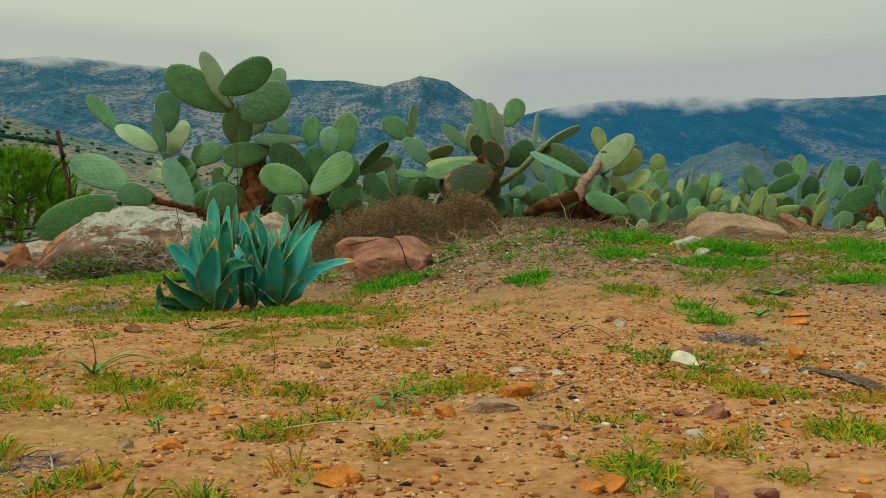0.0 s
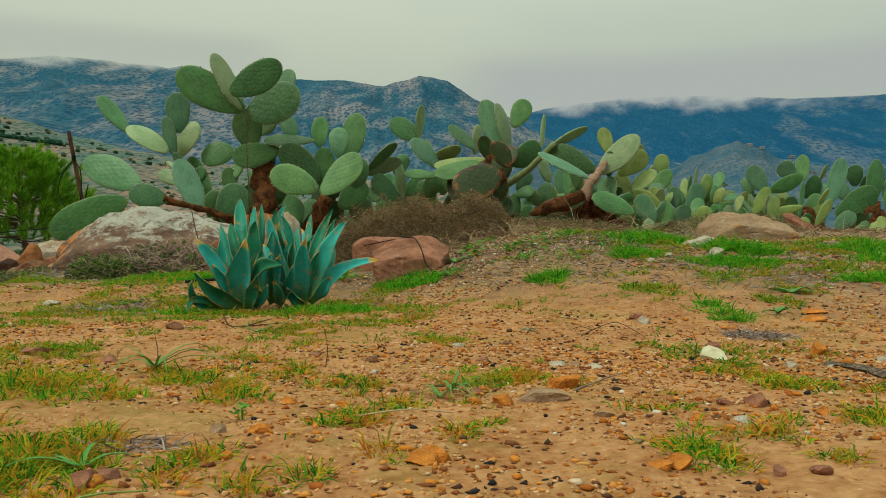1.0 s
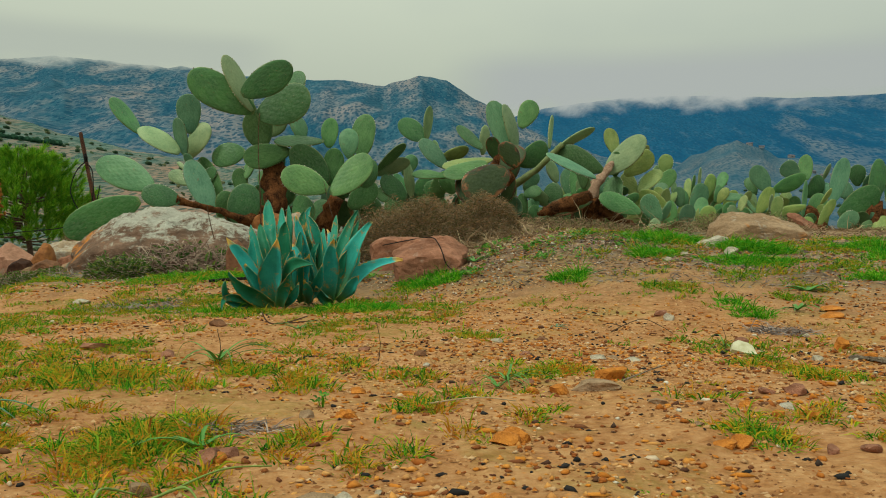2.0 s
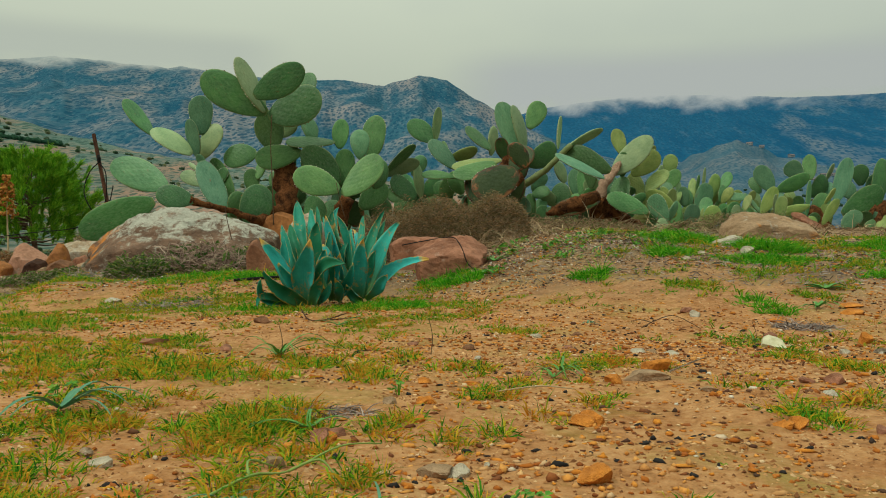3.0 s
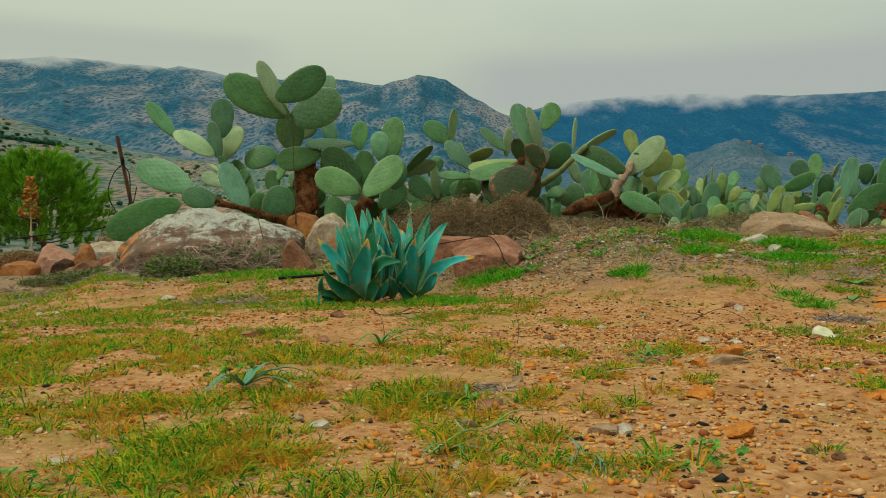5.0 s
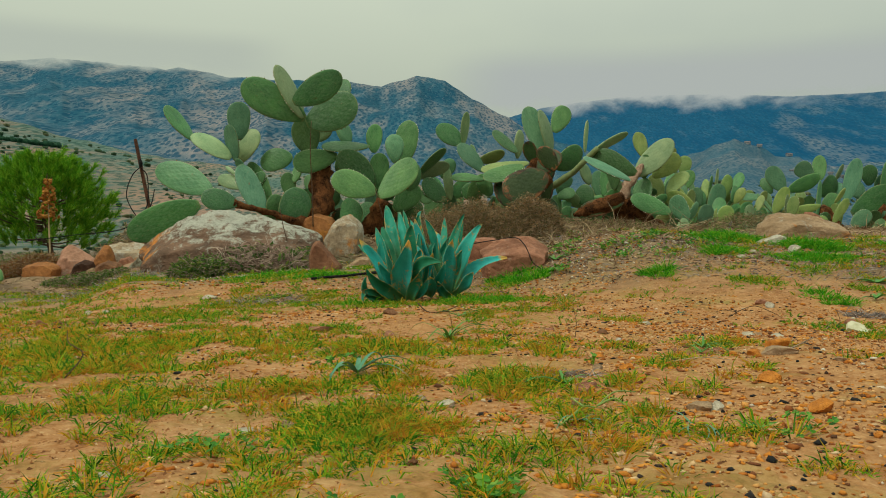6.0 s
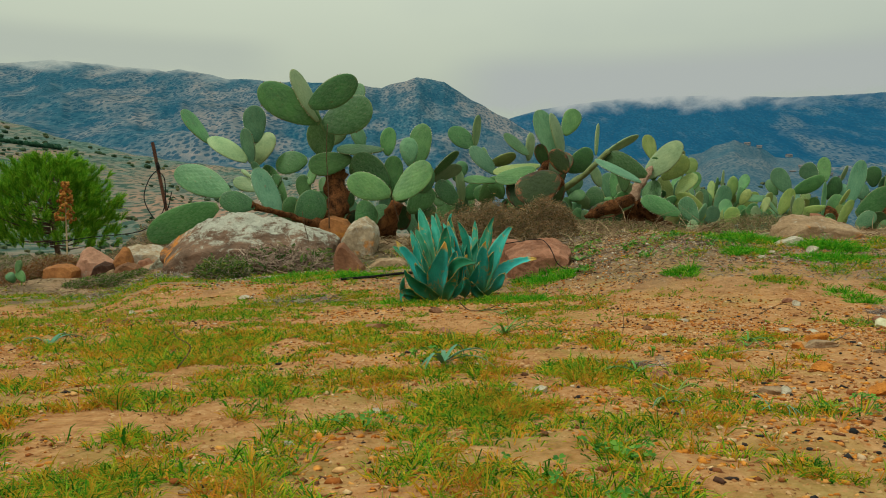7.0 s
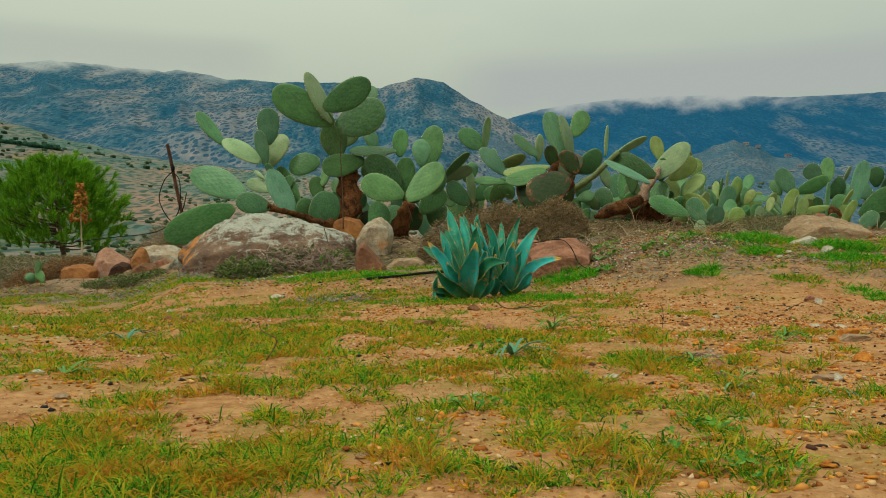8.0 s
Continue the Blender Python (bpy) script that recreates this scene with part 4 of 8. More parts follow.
pad(clump, (4.837, 12.600, 0.745), (4.977, 12.535, 1.033), 0.225, 14, "g")
pad(clump, (5.213, 12.600, 0.745), (5.391, 12.624, 1.082), 0.271, -8, "d")
pad(clump, (5.941, 12.900, 1.016), (5.784, 12.929, 1.258), 0.283, 13, "s")
pad(clump, (6.204, 13.000, 1.109), (6.287, 12.907, 1.402), 0.279, 21, "s")
pad(clump, (5.554, 12.800, 1.052), (5.458, 12.872, 1.252), 0.227, -12, "s")
# Extra pads low in the clump, mostly dark to paint in its shaded inside.
pad(clump, (5.002, 12.300, 0.487), (5.123, 12.295, 0.773), 0.274, 26, "d")
pad(clump, (4.512, 12.300, 0.527), (4.359, 12.217, 0.793), 0.257, 27, "d")
pad(clump, (4.263, 12.400, 0.571), (4.349, 12.477, 0.863), 0.265, -29, "g")
pad(clump, (4.717, 12.200, 0.468), (4.881, 12.205, 0.688), 0.227, -21, "d")
pad(clump, (5.744, 12.400, 0.557), (5.877, 12.335, 0.801), 0.325, 30, "d")
pad(clump, (6.497, 12.900, 1.017), (6.673, 12.909, 1.403), 0.272, -18, "g")
seedling = cactus(-4.28, 6.76, "small prickly pear seedling with two bright pads")
pad(seedling, (-4.192, 6.750, -0.043), (-4.250, 6.750, 0.054), 0.078, 5, "g")
pad(seedling, (-4.250, 6.750, 0.034), (-4.230, 6.750, 0.141), 0.064, -5, "g")
pad(seedling, (-4.293, 6.780, -0.044), (-4.351, 6.780, 0.034), 0.083, 20, "g")
pad(sprawling, (0.418, 7.450, 0.897), (0.016, 7.400, 0.727), 0.314, 10, "b")
pad(sprawling, (0.498, 7.500, 0.943), (0.352, 7.500, 1.154), 0.167, -15, "b")
pad(sprawling, (0.283, 7.550, 0.916), (0.166, 7.550, 0.684), 0.230, 20, "b")
pad(sprawling, (0.470, 7.600, 0.867), (0.320, 7.600, 0.654), 0.200, -12, "b")
limb(sprawling, "branch", [(0.438, 7.600, 0.867, 0.067), (0.266, 7.500, 0.765, 0.056), (0.104, 7.450, 0.698, 0.030)], CORK)
limb(leaning, "branch", [(1.207, 8.000, 0.732, 0.054), (1.003, 7.900, 0.648, 0.064), (0.803, 7.800, 0.578, 0.042), (0.707, 7.750, 0.543, 0.016)], CORK)


def crowd(plant, count, x0, x1, y0, y1, low, high, tones, seed):
    """Smaller pads that fill a clump, some sprouting from others."""
    rnd = random.Random(seed)
    last = None
    for _ in range(count):
        if last is not None and rnd.random() < 0.40:
            b, sprout = Vector(last), True
        else:
            sprout = False
            x, y = rnd.uniform(x0, x1), rnd.uniform(y0, y1)
            b = Vector((x, y, ground_z(x, y) + rnd.uniform(low, high) * rnd.random()))
        L = rnd.uniform(0.24, 0.40)
        d = Vector((rnd.gauss(0, 0.55), rnd.gauss(0, 0.35), 1.0)).normalized()
        tip = b + d * L
        last = None if sprout else tip
        pad(plant, b, tip, L * rnd.uniform(0.45, 0.62), rnd.uniform(-55, 55), rnd.choice(tones))


crowd(hedge, 58, 2.6, 4.4, 11.7, 13.0, 0.0, 0.34, "gyyypps", 4)
crowd(clump, 44, 4.2, 6.9, 12.0, 13.4, 0.0, 0.36, "gsyygps", 5)
crowd(leaning, 22, 1.1, 2.3, 8.4, 9.3, 0.0, 0.34, "gsyyp", 6)
crowd(sprawling, 18, -0.4, 1.0, 8.2, 9.0, 0.0, 0.30, "gsdgp", 7)
crowd(tall, 16, -2.4, -0.7, 7.9, 8.5, 0.0, 0.35, "gsdd", 8)

# ---- boulders and rocks ----
def rock(name, label, x, y, size, mat, seed, turn=0.0, cuts=7, sink=0.12, rough=0.10, lean=(0, 0), detail=4, group="", faces=()):
    """A weathered rock: a ball cut by planes into worn facets, then roughened; size: full width, depth and height."""
    rnd = random.Random(seed)
    bm = bmesh.new()
    bmesh.ops.create_icosphere(bm, subdivisions=detail, radius=1.0)
    planes = []
    for _ in range(cuts + 5 if cuts else 0):
        d = Vector((rnd.gauss(0, 1), rnd.gauss(0, 1), rnd.gauss(0, 0.8))).normalized()
        planes.append((d, rnd.uniform(0.42, 0.80)))
    planes += [(Vector(d).normalized(), h) for d, h in faces]
    for v in bm.verts:
        for d, h in planes:
            over = v.co.dot(d) - h
            if over > 0:
                v.co -= d * over * 0.97
    lo, hi = [min(v.co[k] for v in bm.verts) for k in range(3)], [max(v.co[k] for v in bm.verts) for k in range(3)]
    for v in bm.verts:
        v.co = Vector([(v.co[k] - (lo[k] + hi[k]) / 2) / (hi[k] - lo[k]) for k in range(3)])
        s = Vector((seed * 3.1, 0, 0))
        v.co += v.co.normalized() * (rough * 0.5 * noise.noise(v.co * 2.6 + s) + rough * 0.3 * noise.noise(v.co * 7 + s) + rough * 0.14 * noise.noise(v.co * 19 + s))
        v.co.x += lean[0] * v.co.z
        v.co.y += lean[1] * v.co.z
        v.co = Vector((v.co.x * size[0], v.co.y * size[1], v.co.z * size[2]))
    ob = part(name, bm, mat, smooth=True)
    if cuts or faces:
        ob.data.set_sharp_from_angle(angle=radians(24))
    c, s = math.cos(radians(turn)), math.sin(radians(turn))
    foot = min(ground_z(x + c * dx, y + s * dx) for dx in (-size[0] * 0.3, 0, size[0] * 0.3))
    ob.location = (x, y, foot + size[2] * (0.5 - sink))
    ob.rotation_euler = (0, 0, radians(turn))
    return tagged(ob, label, "rock", group)


def crag(name, label, x, y, z, outline, depth, mat, seed, lean=0.0, group=""):
    """A worn rock with flat faces: its outline seen from the terrace, drawn in to the front and back; lean: how far the top falls away in front."""
    half = max(abs(u) for u, _ in outline)
    tall = max(v for _, v in outline)
    detail = 6 if half > 0.5 else 5 if y < 5 and half > 0.15 else 4
    foot = min(z, ground_z(x, y) - 0.03) - 0.03
    ring = list(outline) + [(-half * 0.85, foot - z), (half * 0.85, foot - z)]
    bm = bmesh.new()
    for u, v in ring:
        bm.verts.new((u, 0.04 * depth * math.sin(seed + 9 * u), v))
        bm.verts.new((u * 0.80 + 0.03 * half * math.sin(seed * 1.7 + v * 30), -depth / 2, v * (0.80 - lean) if v > 0 else v))
        bm.verts.new((u * 0.72, depth / 2, v * 0.82 if v > 0 else v))
    hull = bmesh.ops.convex_hull(bm, input=bm.verts)["geom"]
    core = Vector((0, 0, (tall + foot - z) / 2))
    walls = []
    for f in hull:
        if isinstance(f, bmesh.types.BMFace):
            f.normal_update()
            d = f.normal if f.normal.dot(f.calc_center_median() - core) > 0 else -f.normal
            walls.append((*d, max(d.dot(f.verts[0].co - core), 1e-3)))
    bm.free()
    walls = np.array(walls)
    bm = bmesh.new()
    bmesh.ops.create_icosphere(bm, subdivisions=detail, radius=1.0)
    way = np.array([v.co[:] for v in bm.verts]) * np.array([half, depth / 2, (tall + z - foot) / 2])
    way = way / np.linalg.norm(way, axis=1, keepdims=True)
    reach = (np.maximum(way @ walls[:, :3].T, 0) / walls[:, 3]) ** 56
    r = reach.sum(1) ** (-1 / 56)
    grain = max(half, 0.08)
    for v, d, k in zip(bm.verts, way, r):
        q = Vector(d * k) + core
        s = q / grain + Vector((seed * 3.1, 0, 0))
        q += Vector(d) * grain * (0.055 * noise.noise(s * 1.6) + 0.045 * noise.noise(s * 4.0) + 0.026 * noise.noise(s * 10) + 0.014 * noise.noise(s * 23))
        v.co = q
    ob = part(name, bm, mat, smooth=True)
    ob.data.set_sharp_from_angle(angle=radians(22))
    ob.location = (x, y, z)
    return tagged(ob, label, "rock", group)


PALE_LICHEN = rock_material("pale_lichen_stone", (0.20, 0.13, 0.075), (0.52, 0.40, 0.26), amount=0.55, pale_at=0.54, pale=(0.50, 0.46, 0.37))
GREY_LICHEN = rock_material("grey_lichen_stone", (0.10, 0.085, 0.055), (0.24, 0.19, 0.12), amount=0.64, pale_at=0.50, pale=(0.36, 0.40, 0.31))
DULL_ROCK = rock_material("dull_brown_stone", (0.15, 0.060, 0.032), (0.32, 0.15, 0.080), amount=0.80, pale_at=0.78)
RUSTY_ROCK = rock_material("rust_stone", (0.20, 0.075, 0.025), (0.50, 0.21, 0.07), lichen=(0.58, 0.24, 0.03), amount=0.56, pale_at=0.74, pale=(0.50, 0.34, 0.20))
PINK_ROCK = rock_material("pink_sandstone", (0.30, 0.15, 0.09), (0.56, 0.30, 0.20), lichen=(0.58, 0.24, 0.03), amount=0.60, pale_at=0.62, pale=(0.46, 0.36, 0.27))
DARK_ROCK = rock_material("dark_brown_stone", (0.020, 0.010, 0.007), (0.10, 0.042, 0.022), amount=0.80, pale_at=0.80)
WALL = "tumbled rocks at the edge of the terrace"
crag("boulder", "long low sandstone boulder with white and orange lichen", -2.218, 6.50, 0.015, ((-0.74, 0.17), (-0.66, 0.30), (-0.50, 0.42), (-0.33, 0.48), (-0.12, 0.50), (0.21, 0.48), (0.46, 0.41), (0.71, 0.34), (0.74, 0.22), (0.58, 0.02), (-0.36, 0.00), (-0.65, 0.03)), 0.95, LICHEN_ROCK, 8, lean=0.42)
crag("rock", "reddish faceted sandstone rock on the bare soil", -0.207, 3.62, 0.098, ((-0.17, 0.10), (-0.09, 0.14), (0.03, 0.17), (0.09, 0.17), (0.17, 0.11), (0.15, 0.05), (0.01, 0.00), (-0.12, 0.00)), 0.34, RED_ROCK, 12, lean=0.30)
crag("rock", "flat reddish slab behind the faceted rock", -0.371, 4.10, 0.200, ((-0.14, 0.03), (-0.08, 0.07), (0.10, 0.07), (0.14, 0.05), (0.10, 0.01), (-0.13, 0.00)), 0.26, RED_ROCK, 13)
crag("rock", "low tan slab with an orange lichen ridge behind grass", 1.479, 4.40, 0.236, ((-0.28, 0.02), (-0.26, 0.10), (-0.19, 0.16), (-0.12, 0.18), (-0.02, 0.17), (0.11, 0.14), (0.20, 0.11), (0.28, 0.04), (0.20, 0.00), (-0.23, 0.00)), 0.40, TAN_ROCK, 21, lean=0.25)
crag("rock", "pale rock with ochre lichen beside the boulder", -1.372, 6.90, 0.279, ((-0.17, 0.02), (-0.11, 0.15), (-0.01, 0.22), (0.05, 0.24), (0.13, 0.19), (0.17, 0.11), (0.13, 0.00)), 0.30, PALE_LICHEN, 31, lean=0.15)
crag("rock", "brown wedge-shaped rock standing on edge", -1.221, 4.55, 0.078, ((-0.09, 0.0), (-0.10, 0.10), (-0.06, 0.18), (-0.035, 0.185), (0.10, 0.03), (0.095, 0.0)), 0.16, DULL_ROCK, 44, lean=-0.05)
crag("rock", "orange-brown rounded rock among rubble", -4.127, 7.35, -0.063, ((-0.17, 0.05), (-0.16, 0.14), (-0.04, 0.17), (0.09, 0.17), (0.17, 0.12), (0.15, 0.02), (-0.07, 0.00)), 0.26, RUSTY_ROCK, 62, group=WALL)
crag("rock", "tall tilted rock with a pink face and ochre crown", -3.885, 7.50, -0.068, ((-0.19, 0.00), (-0.18, 0.16), (-0.11, 0.32), (-0.07, 0.34), (0.03, 0.29), (0.18, 0.20), (0.19, 0.01)), 0.30, PINK_ROCK, 51, lean=0.2, group=WALL)
crag("rock", "dark brown rock lying on its side", -3.716, 7.22, -0.060, ((-0.13, 0.00), (-0.06, 0.15), (0.02, 0.19), (0.10, 0.17), (0.13, 0.09), (0.05, 0.00)), 0.20, DARK_ROCK, 98, group=WALL)
crag("rock", "brown rock with ochre lichen leaning on its neighbour", -3.600, 7.42, 0.007, ((-0.09, 0.00), (-0.08, 0.15), (0.00, 0.26), (0.05, 0.25), (0.09, 0.13), (0.08, 0.00)), 0.22, RUSTY_ROCK, 73, lean=0.15, group=WALL)
crag("rock", "rounded brown rock in front of the lichen rock", -3.453, 7.20, -0.035, ((-0.15, 0.02), (-0.13, 0.11), (-0.03, 0.16), (0.09, 0.12), (0.15, 0.05), (0.11, 0.00)), 0.24, BROWN_ROCK, 74, group=WALL)
crag("rock", "pale pinkish flat rock with white lichen", -3.526, 7.80, 0.086, ((-0.25, 0.02), (-0.20, 0.17), (-0.06, 0.21), (0.14, 0.20), (0.25, 0.13), (0.23, 0.00)), 0.36, PALE_LICHEN, 84, lean=0.3, group=WALL)
crag("rock", "small red rock wedged in rubble", -3.393, 7.40, 0.038, ((-0.09, 0.02), (-0.05, 0.10), (0.03, 0.12), (0.09, 0.07), (0.07, 0.00)), 0.16, RED_ROCK, 95, group=WALL)
crag("rock", "small lichen-spotted pale rock", -3.146, 7.00, -0.015, ((-0.10, 0.01), (-0.07, 0.10), (0.01, 0.18), (0.06, 0.17), (0.10, 0.06), (0.08, 0.00)), 0.16, GREY_LICHEN, 96, group=WALL)
crag("rock", "flat pinkish rock at the terrace edge", -3.693, 6.90, -0.085, ((-0.08, 0.01), (-0.04, 0.05), (0.02, 0.07), (0.08, 0.03), (0.06, 0.00)), 0.14, PINK_ROCK, 99, group=WALL)
crag("rock", "small tan rock among the rubble", -3.620, 7.15, -0.028, ((-0.06, 0.01), (-0.03, 0.07), (0.03, 0.09), (0.06, 0.03), (0.04, 0.00)), 0.10, TAN_ROCK, 100, group=WALL)
crag("rock", "pale flat stone in the grass mound", 0.956, 3.50, 0.221, ((-0.08, 0.01), (-0.02, 0.03), (0.04, 0.05), (0.08, 0.04), (0.06, 0.01), (-0.03, 0.00)), 0.08, PALE_ROCK, 104)
crag("rock", "long tan slab of earth-covered rock under dry weeds", 0.696, 4.90, 0.238, ((-0.18, 0.04), (-0.15, 0.08), (-0.02, 0.09), (0.12, 0.07), (0.18, 0.04), (0.05, 0.00), (-0.15, 0.00)), 0.26, TAN_ROCK, 105)
crag("rock", "flat tan slab by the brown wedge rock", -1.042, 5.40, 0.077, ((-0.14, 0.03), (-0.07, 0.08), (0.09, 0.09), (0.14, 0.05), (0.09, 0.02), (-0.11, 0.00)), 0.24, TAN_ROCK, 102)
crag("rock", "rust-orange rock under the cactus trunk", -1.706, 7.60, 0.370, ((-0.21, 0.04), (-0.15, 0.13), (-0.01, 0.19), (0.15, 0.15), (0.21, 0.07), (0.15, 0.01), (-0.16, 0.00)), 0.30, RUSTY_ROCK, 107)
rock("rock", "brown rock under the cactus clump", 4.35, 10.8, (0.42, 0.3, 0.34), RED_ROCK, 106, 0, 6, 0.15, 0.1)

# ---- the sea squill: two rosettes of fleshy blue-green leaves ----
def squill_clump(x, y):
    ob = new("sea_squill", None)
    ob.location = (x, y, ground_z(x, y))
    return tagged(ob, "clump of fleshy blue-green squill leaves with scorched tips", "plant")


def leaf(plant, base, bend, tip, width, turn):
    """A channelled, pointed leaf along a bent line."""
    b, c, t = Vector(base), Vector(bend), Vector(tip)
    bm = bmesh.new()
    uv = bm.loops.layers.uv.new("UVMap")
    rows, cols = 18, 6
    grid, along = [], []
    for i in range(rows + 1):
        s = i / rows
        p = (1 - s) ** 2 * b + 2 * s * (1 - s) * c + s * s * t
        u = (2 * (1 - s) * (c - b) + 2 * s * (t - c)).normalized()
        n = Vector((0, -1, 0)) - u * Vector((0, -1, 0)).dot(u)
        n = Matrix.Rotation(radians(turn + 26 * math.sin(3.4 * s + turn)), 3, u) @ n.normalized()
        side = u.cross(n)
        u1 = min(1.0, max(0.0, (s - 0.42) / 0.58))
        w = width * 0.5 * (0.66 + 0.34 * math.sin(math.pi / 2 * min(1, s / 0.42))) * (1 - u1 ** 1.9) ** 0.95 + 0.0008
        front, rear = [], []
        for k in range(cols + 1):
            e = k / cols * 2 - 1
            wave = 0.10 * width * math.sin(9 * s + 2.2 * e + turn)
            q = p + side * e * w * 0.96 + n * (0.62 * w * (e * e) + wave * e * e)
            thick = 0.0022 + 0.0055 * (1 - e * e) * (1 - 0.7 * s)
            front.append(bm.verts.new(q))
            rear.append(bm.verts.new(q - n * thick))
        grid.append((front, rear))
        along.append(s)

    def quad(a, s):
        f = bm.faces.new(a)
        f.smooth = True
        for loop, v in zip(f.loops, s):
            loop[uv].uv = v

    for i in range(rows):
        (f0, r0), (f1, r1) = grid[i], grid[i + 1]
        lo, hi = along[i], along[i + 1]
        for k in range(cols):
            a, z = k / cols * 2 - 1, (k + 1) / cols * 2 - 1
            quad((f0[k], f0[k + 1], f1[k + 1], f1[k]), ((a, lo), (z, lo), (z, hi), (a, hi)))
            quad((r0[k + 1], r0[k], r1[k], r1[k + 1]), ((z, lo), (a, lo), (a, hi), (z, hi)))
        quad((r0[0], f0[0], f1[0], r1[0]), ((-1, lo), (-1, lo), (-1, hi), (-1, hi)))
        quad((f0[cols], r0[cols], r1[cols], f1[cols]), ((1, lo), (1, lo), (1, hi), (1, hi)))
    bmesh.ops.recalc_face_normals(bm, faces=bm.faces)
    ob = part("leaf", bm, SQUILL, plant)
    ob.matrix_parent_inverse = Matrix.Translation(-plant.location)
    return ob


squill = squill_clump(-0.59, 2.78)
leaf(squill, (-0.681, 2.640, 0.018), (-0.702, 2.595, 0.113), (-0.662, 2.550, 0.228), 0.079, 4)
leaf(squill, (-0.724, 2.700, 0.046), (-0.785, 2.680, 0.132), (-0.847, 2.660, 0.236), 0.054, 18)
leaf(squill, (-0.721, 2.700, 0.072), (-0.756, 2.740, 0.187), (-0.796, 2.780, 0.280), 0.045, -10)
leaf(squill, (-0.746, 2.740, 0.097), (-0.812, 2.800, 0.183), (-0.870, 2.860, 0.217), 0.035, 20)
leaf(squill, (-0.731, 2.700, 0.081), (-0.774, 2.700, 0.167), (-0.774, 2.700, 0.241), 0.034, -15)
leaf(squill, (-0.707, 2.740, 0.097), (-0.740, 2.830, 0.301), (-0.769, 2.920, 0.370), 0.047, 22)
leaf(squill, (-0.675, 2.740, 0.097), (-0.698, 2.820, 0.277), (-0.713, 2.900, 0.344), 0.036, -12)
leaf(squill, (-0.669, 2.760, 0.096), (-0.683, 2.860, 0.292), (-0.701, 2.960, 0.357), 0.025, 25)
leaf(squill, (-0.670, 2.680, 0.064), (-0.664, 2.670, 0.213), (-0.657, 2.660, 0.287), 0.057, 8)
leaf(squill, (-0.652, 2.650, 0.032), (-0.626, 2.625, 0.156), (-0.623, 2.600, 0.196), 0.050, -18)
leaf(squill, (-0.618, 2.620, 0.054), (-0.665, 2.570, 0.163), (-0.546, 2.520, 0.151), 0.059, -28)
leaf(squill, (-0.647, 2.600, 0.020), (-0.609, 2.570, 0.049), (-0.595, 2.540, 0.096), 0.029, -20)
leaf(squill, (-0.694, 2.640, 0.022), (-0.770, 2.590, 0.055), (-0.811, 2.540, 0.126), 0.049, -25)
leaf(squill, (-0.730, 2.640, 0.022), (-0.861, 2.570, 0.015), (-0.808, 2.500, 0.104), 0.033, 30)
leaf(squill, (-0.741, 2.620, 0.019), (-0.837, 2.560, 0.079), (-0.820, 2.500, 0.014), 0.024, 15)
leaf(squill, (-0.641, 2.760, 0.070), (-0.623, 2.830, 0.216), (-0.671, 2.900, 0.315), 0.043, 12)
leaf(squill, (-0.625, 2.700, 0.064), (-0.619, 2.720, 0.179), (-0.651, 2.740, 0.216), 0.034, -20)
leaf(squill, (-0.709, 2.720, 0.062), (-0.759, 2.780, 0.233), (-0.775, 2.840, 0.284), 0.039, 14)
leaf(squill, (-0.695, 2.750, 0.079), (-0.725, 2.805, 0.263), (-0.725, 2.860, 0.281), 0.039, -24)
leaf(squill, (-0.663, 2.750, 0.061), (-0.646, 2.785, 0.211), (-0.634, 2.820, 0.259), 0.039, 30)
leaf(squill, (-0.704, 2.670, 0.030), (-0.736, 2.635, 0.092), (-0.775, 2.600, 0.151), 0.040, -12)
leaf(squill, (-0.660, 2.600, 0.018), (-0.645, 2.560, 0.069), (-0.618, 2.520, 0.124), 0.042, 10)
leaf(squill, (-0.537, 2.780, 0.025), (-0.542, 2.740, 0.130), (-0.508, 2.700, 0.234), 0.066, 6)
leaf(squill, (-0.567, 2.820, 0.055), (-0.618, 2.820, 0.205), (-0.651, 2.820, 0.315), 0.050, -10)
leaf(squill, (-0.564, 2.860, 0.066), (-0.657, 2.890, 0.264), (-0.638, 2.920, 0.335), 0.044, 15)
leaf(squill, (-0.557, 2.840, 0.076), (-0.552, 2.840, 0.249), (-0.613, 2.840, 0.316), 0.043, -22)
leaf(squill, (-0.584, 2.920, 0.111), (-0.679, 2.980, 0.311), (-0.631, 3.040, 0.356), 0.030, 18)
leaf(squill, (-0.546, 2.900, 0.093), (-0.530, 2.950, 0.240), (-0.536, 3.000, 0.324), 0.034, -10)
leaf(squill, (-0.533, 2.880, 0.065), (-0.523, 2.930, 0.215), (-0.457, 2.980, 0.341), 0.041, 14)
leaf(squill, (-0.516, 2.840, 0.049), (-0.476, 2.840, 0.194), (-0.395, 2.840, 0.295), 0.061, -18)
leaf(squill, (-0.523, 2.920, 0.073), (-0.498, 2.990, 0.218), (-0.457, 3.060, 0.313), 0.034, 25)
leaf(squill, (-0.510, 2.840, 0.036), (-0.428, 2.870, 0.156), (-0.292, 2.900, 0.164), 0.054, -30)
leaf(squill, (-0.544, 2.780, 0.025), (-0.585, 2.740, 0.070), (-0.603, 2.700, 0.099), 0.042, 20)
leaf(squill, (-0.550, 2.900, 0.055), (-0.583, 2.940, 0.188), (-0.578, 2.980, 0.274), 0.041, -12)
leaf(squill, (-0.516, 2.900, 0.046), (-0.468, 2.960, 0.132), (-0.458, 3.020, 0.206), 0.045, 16)
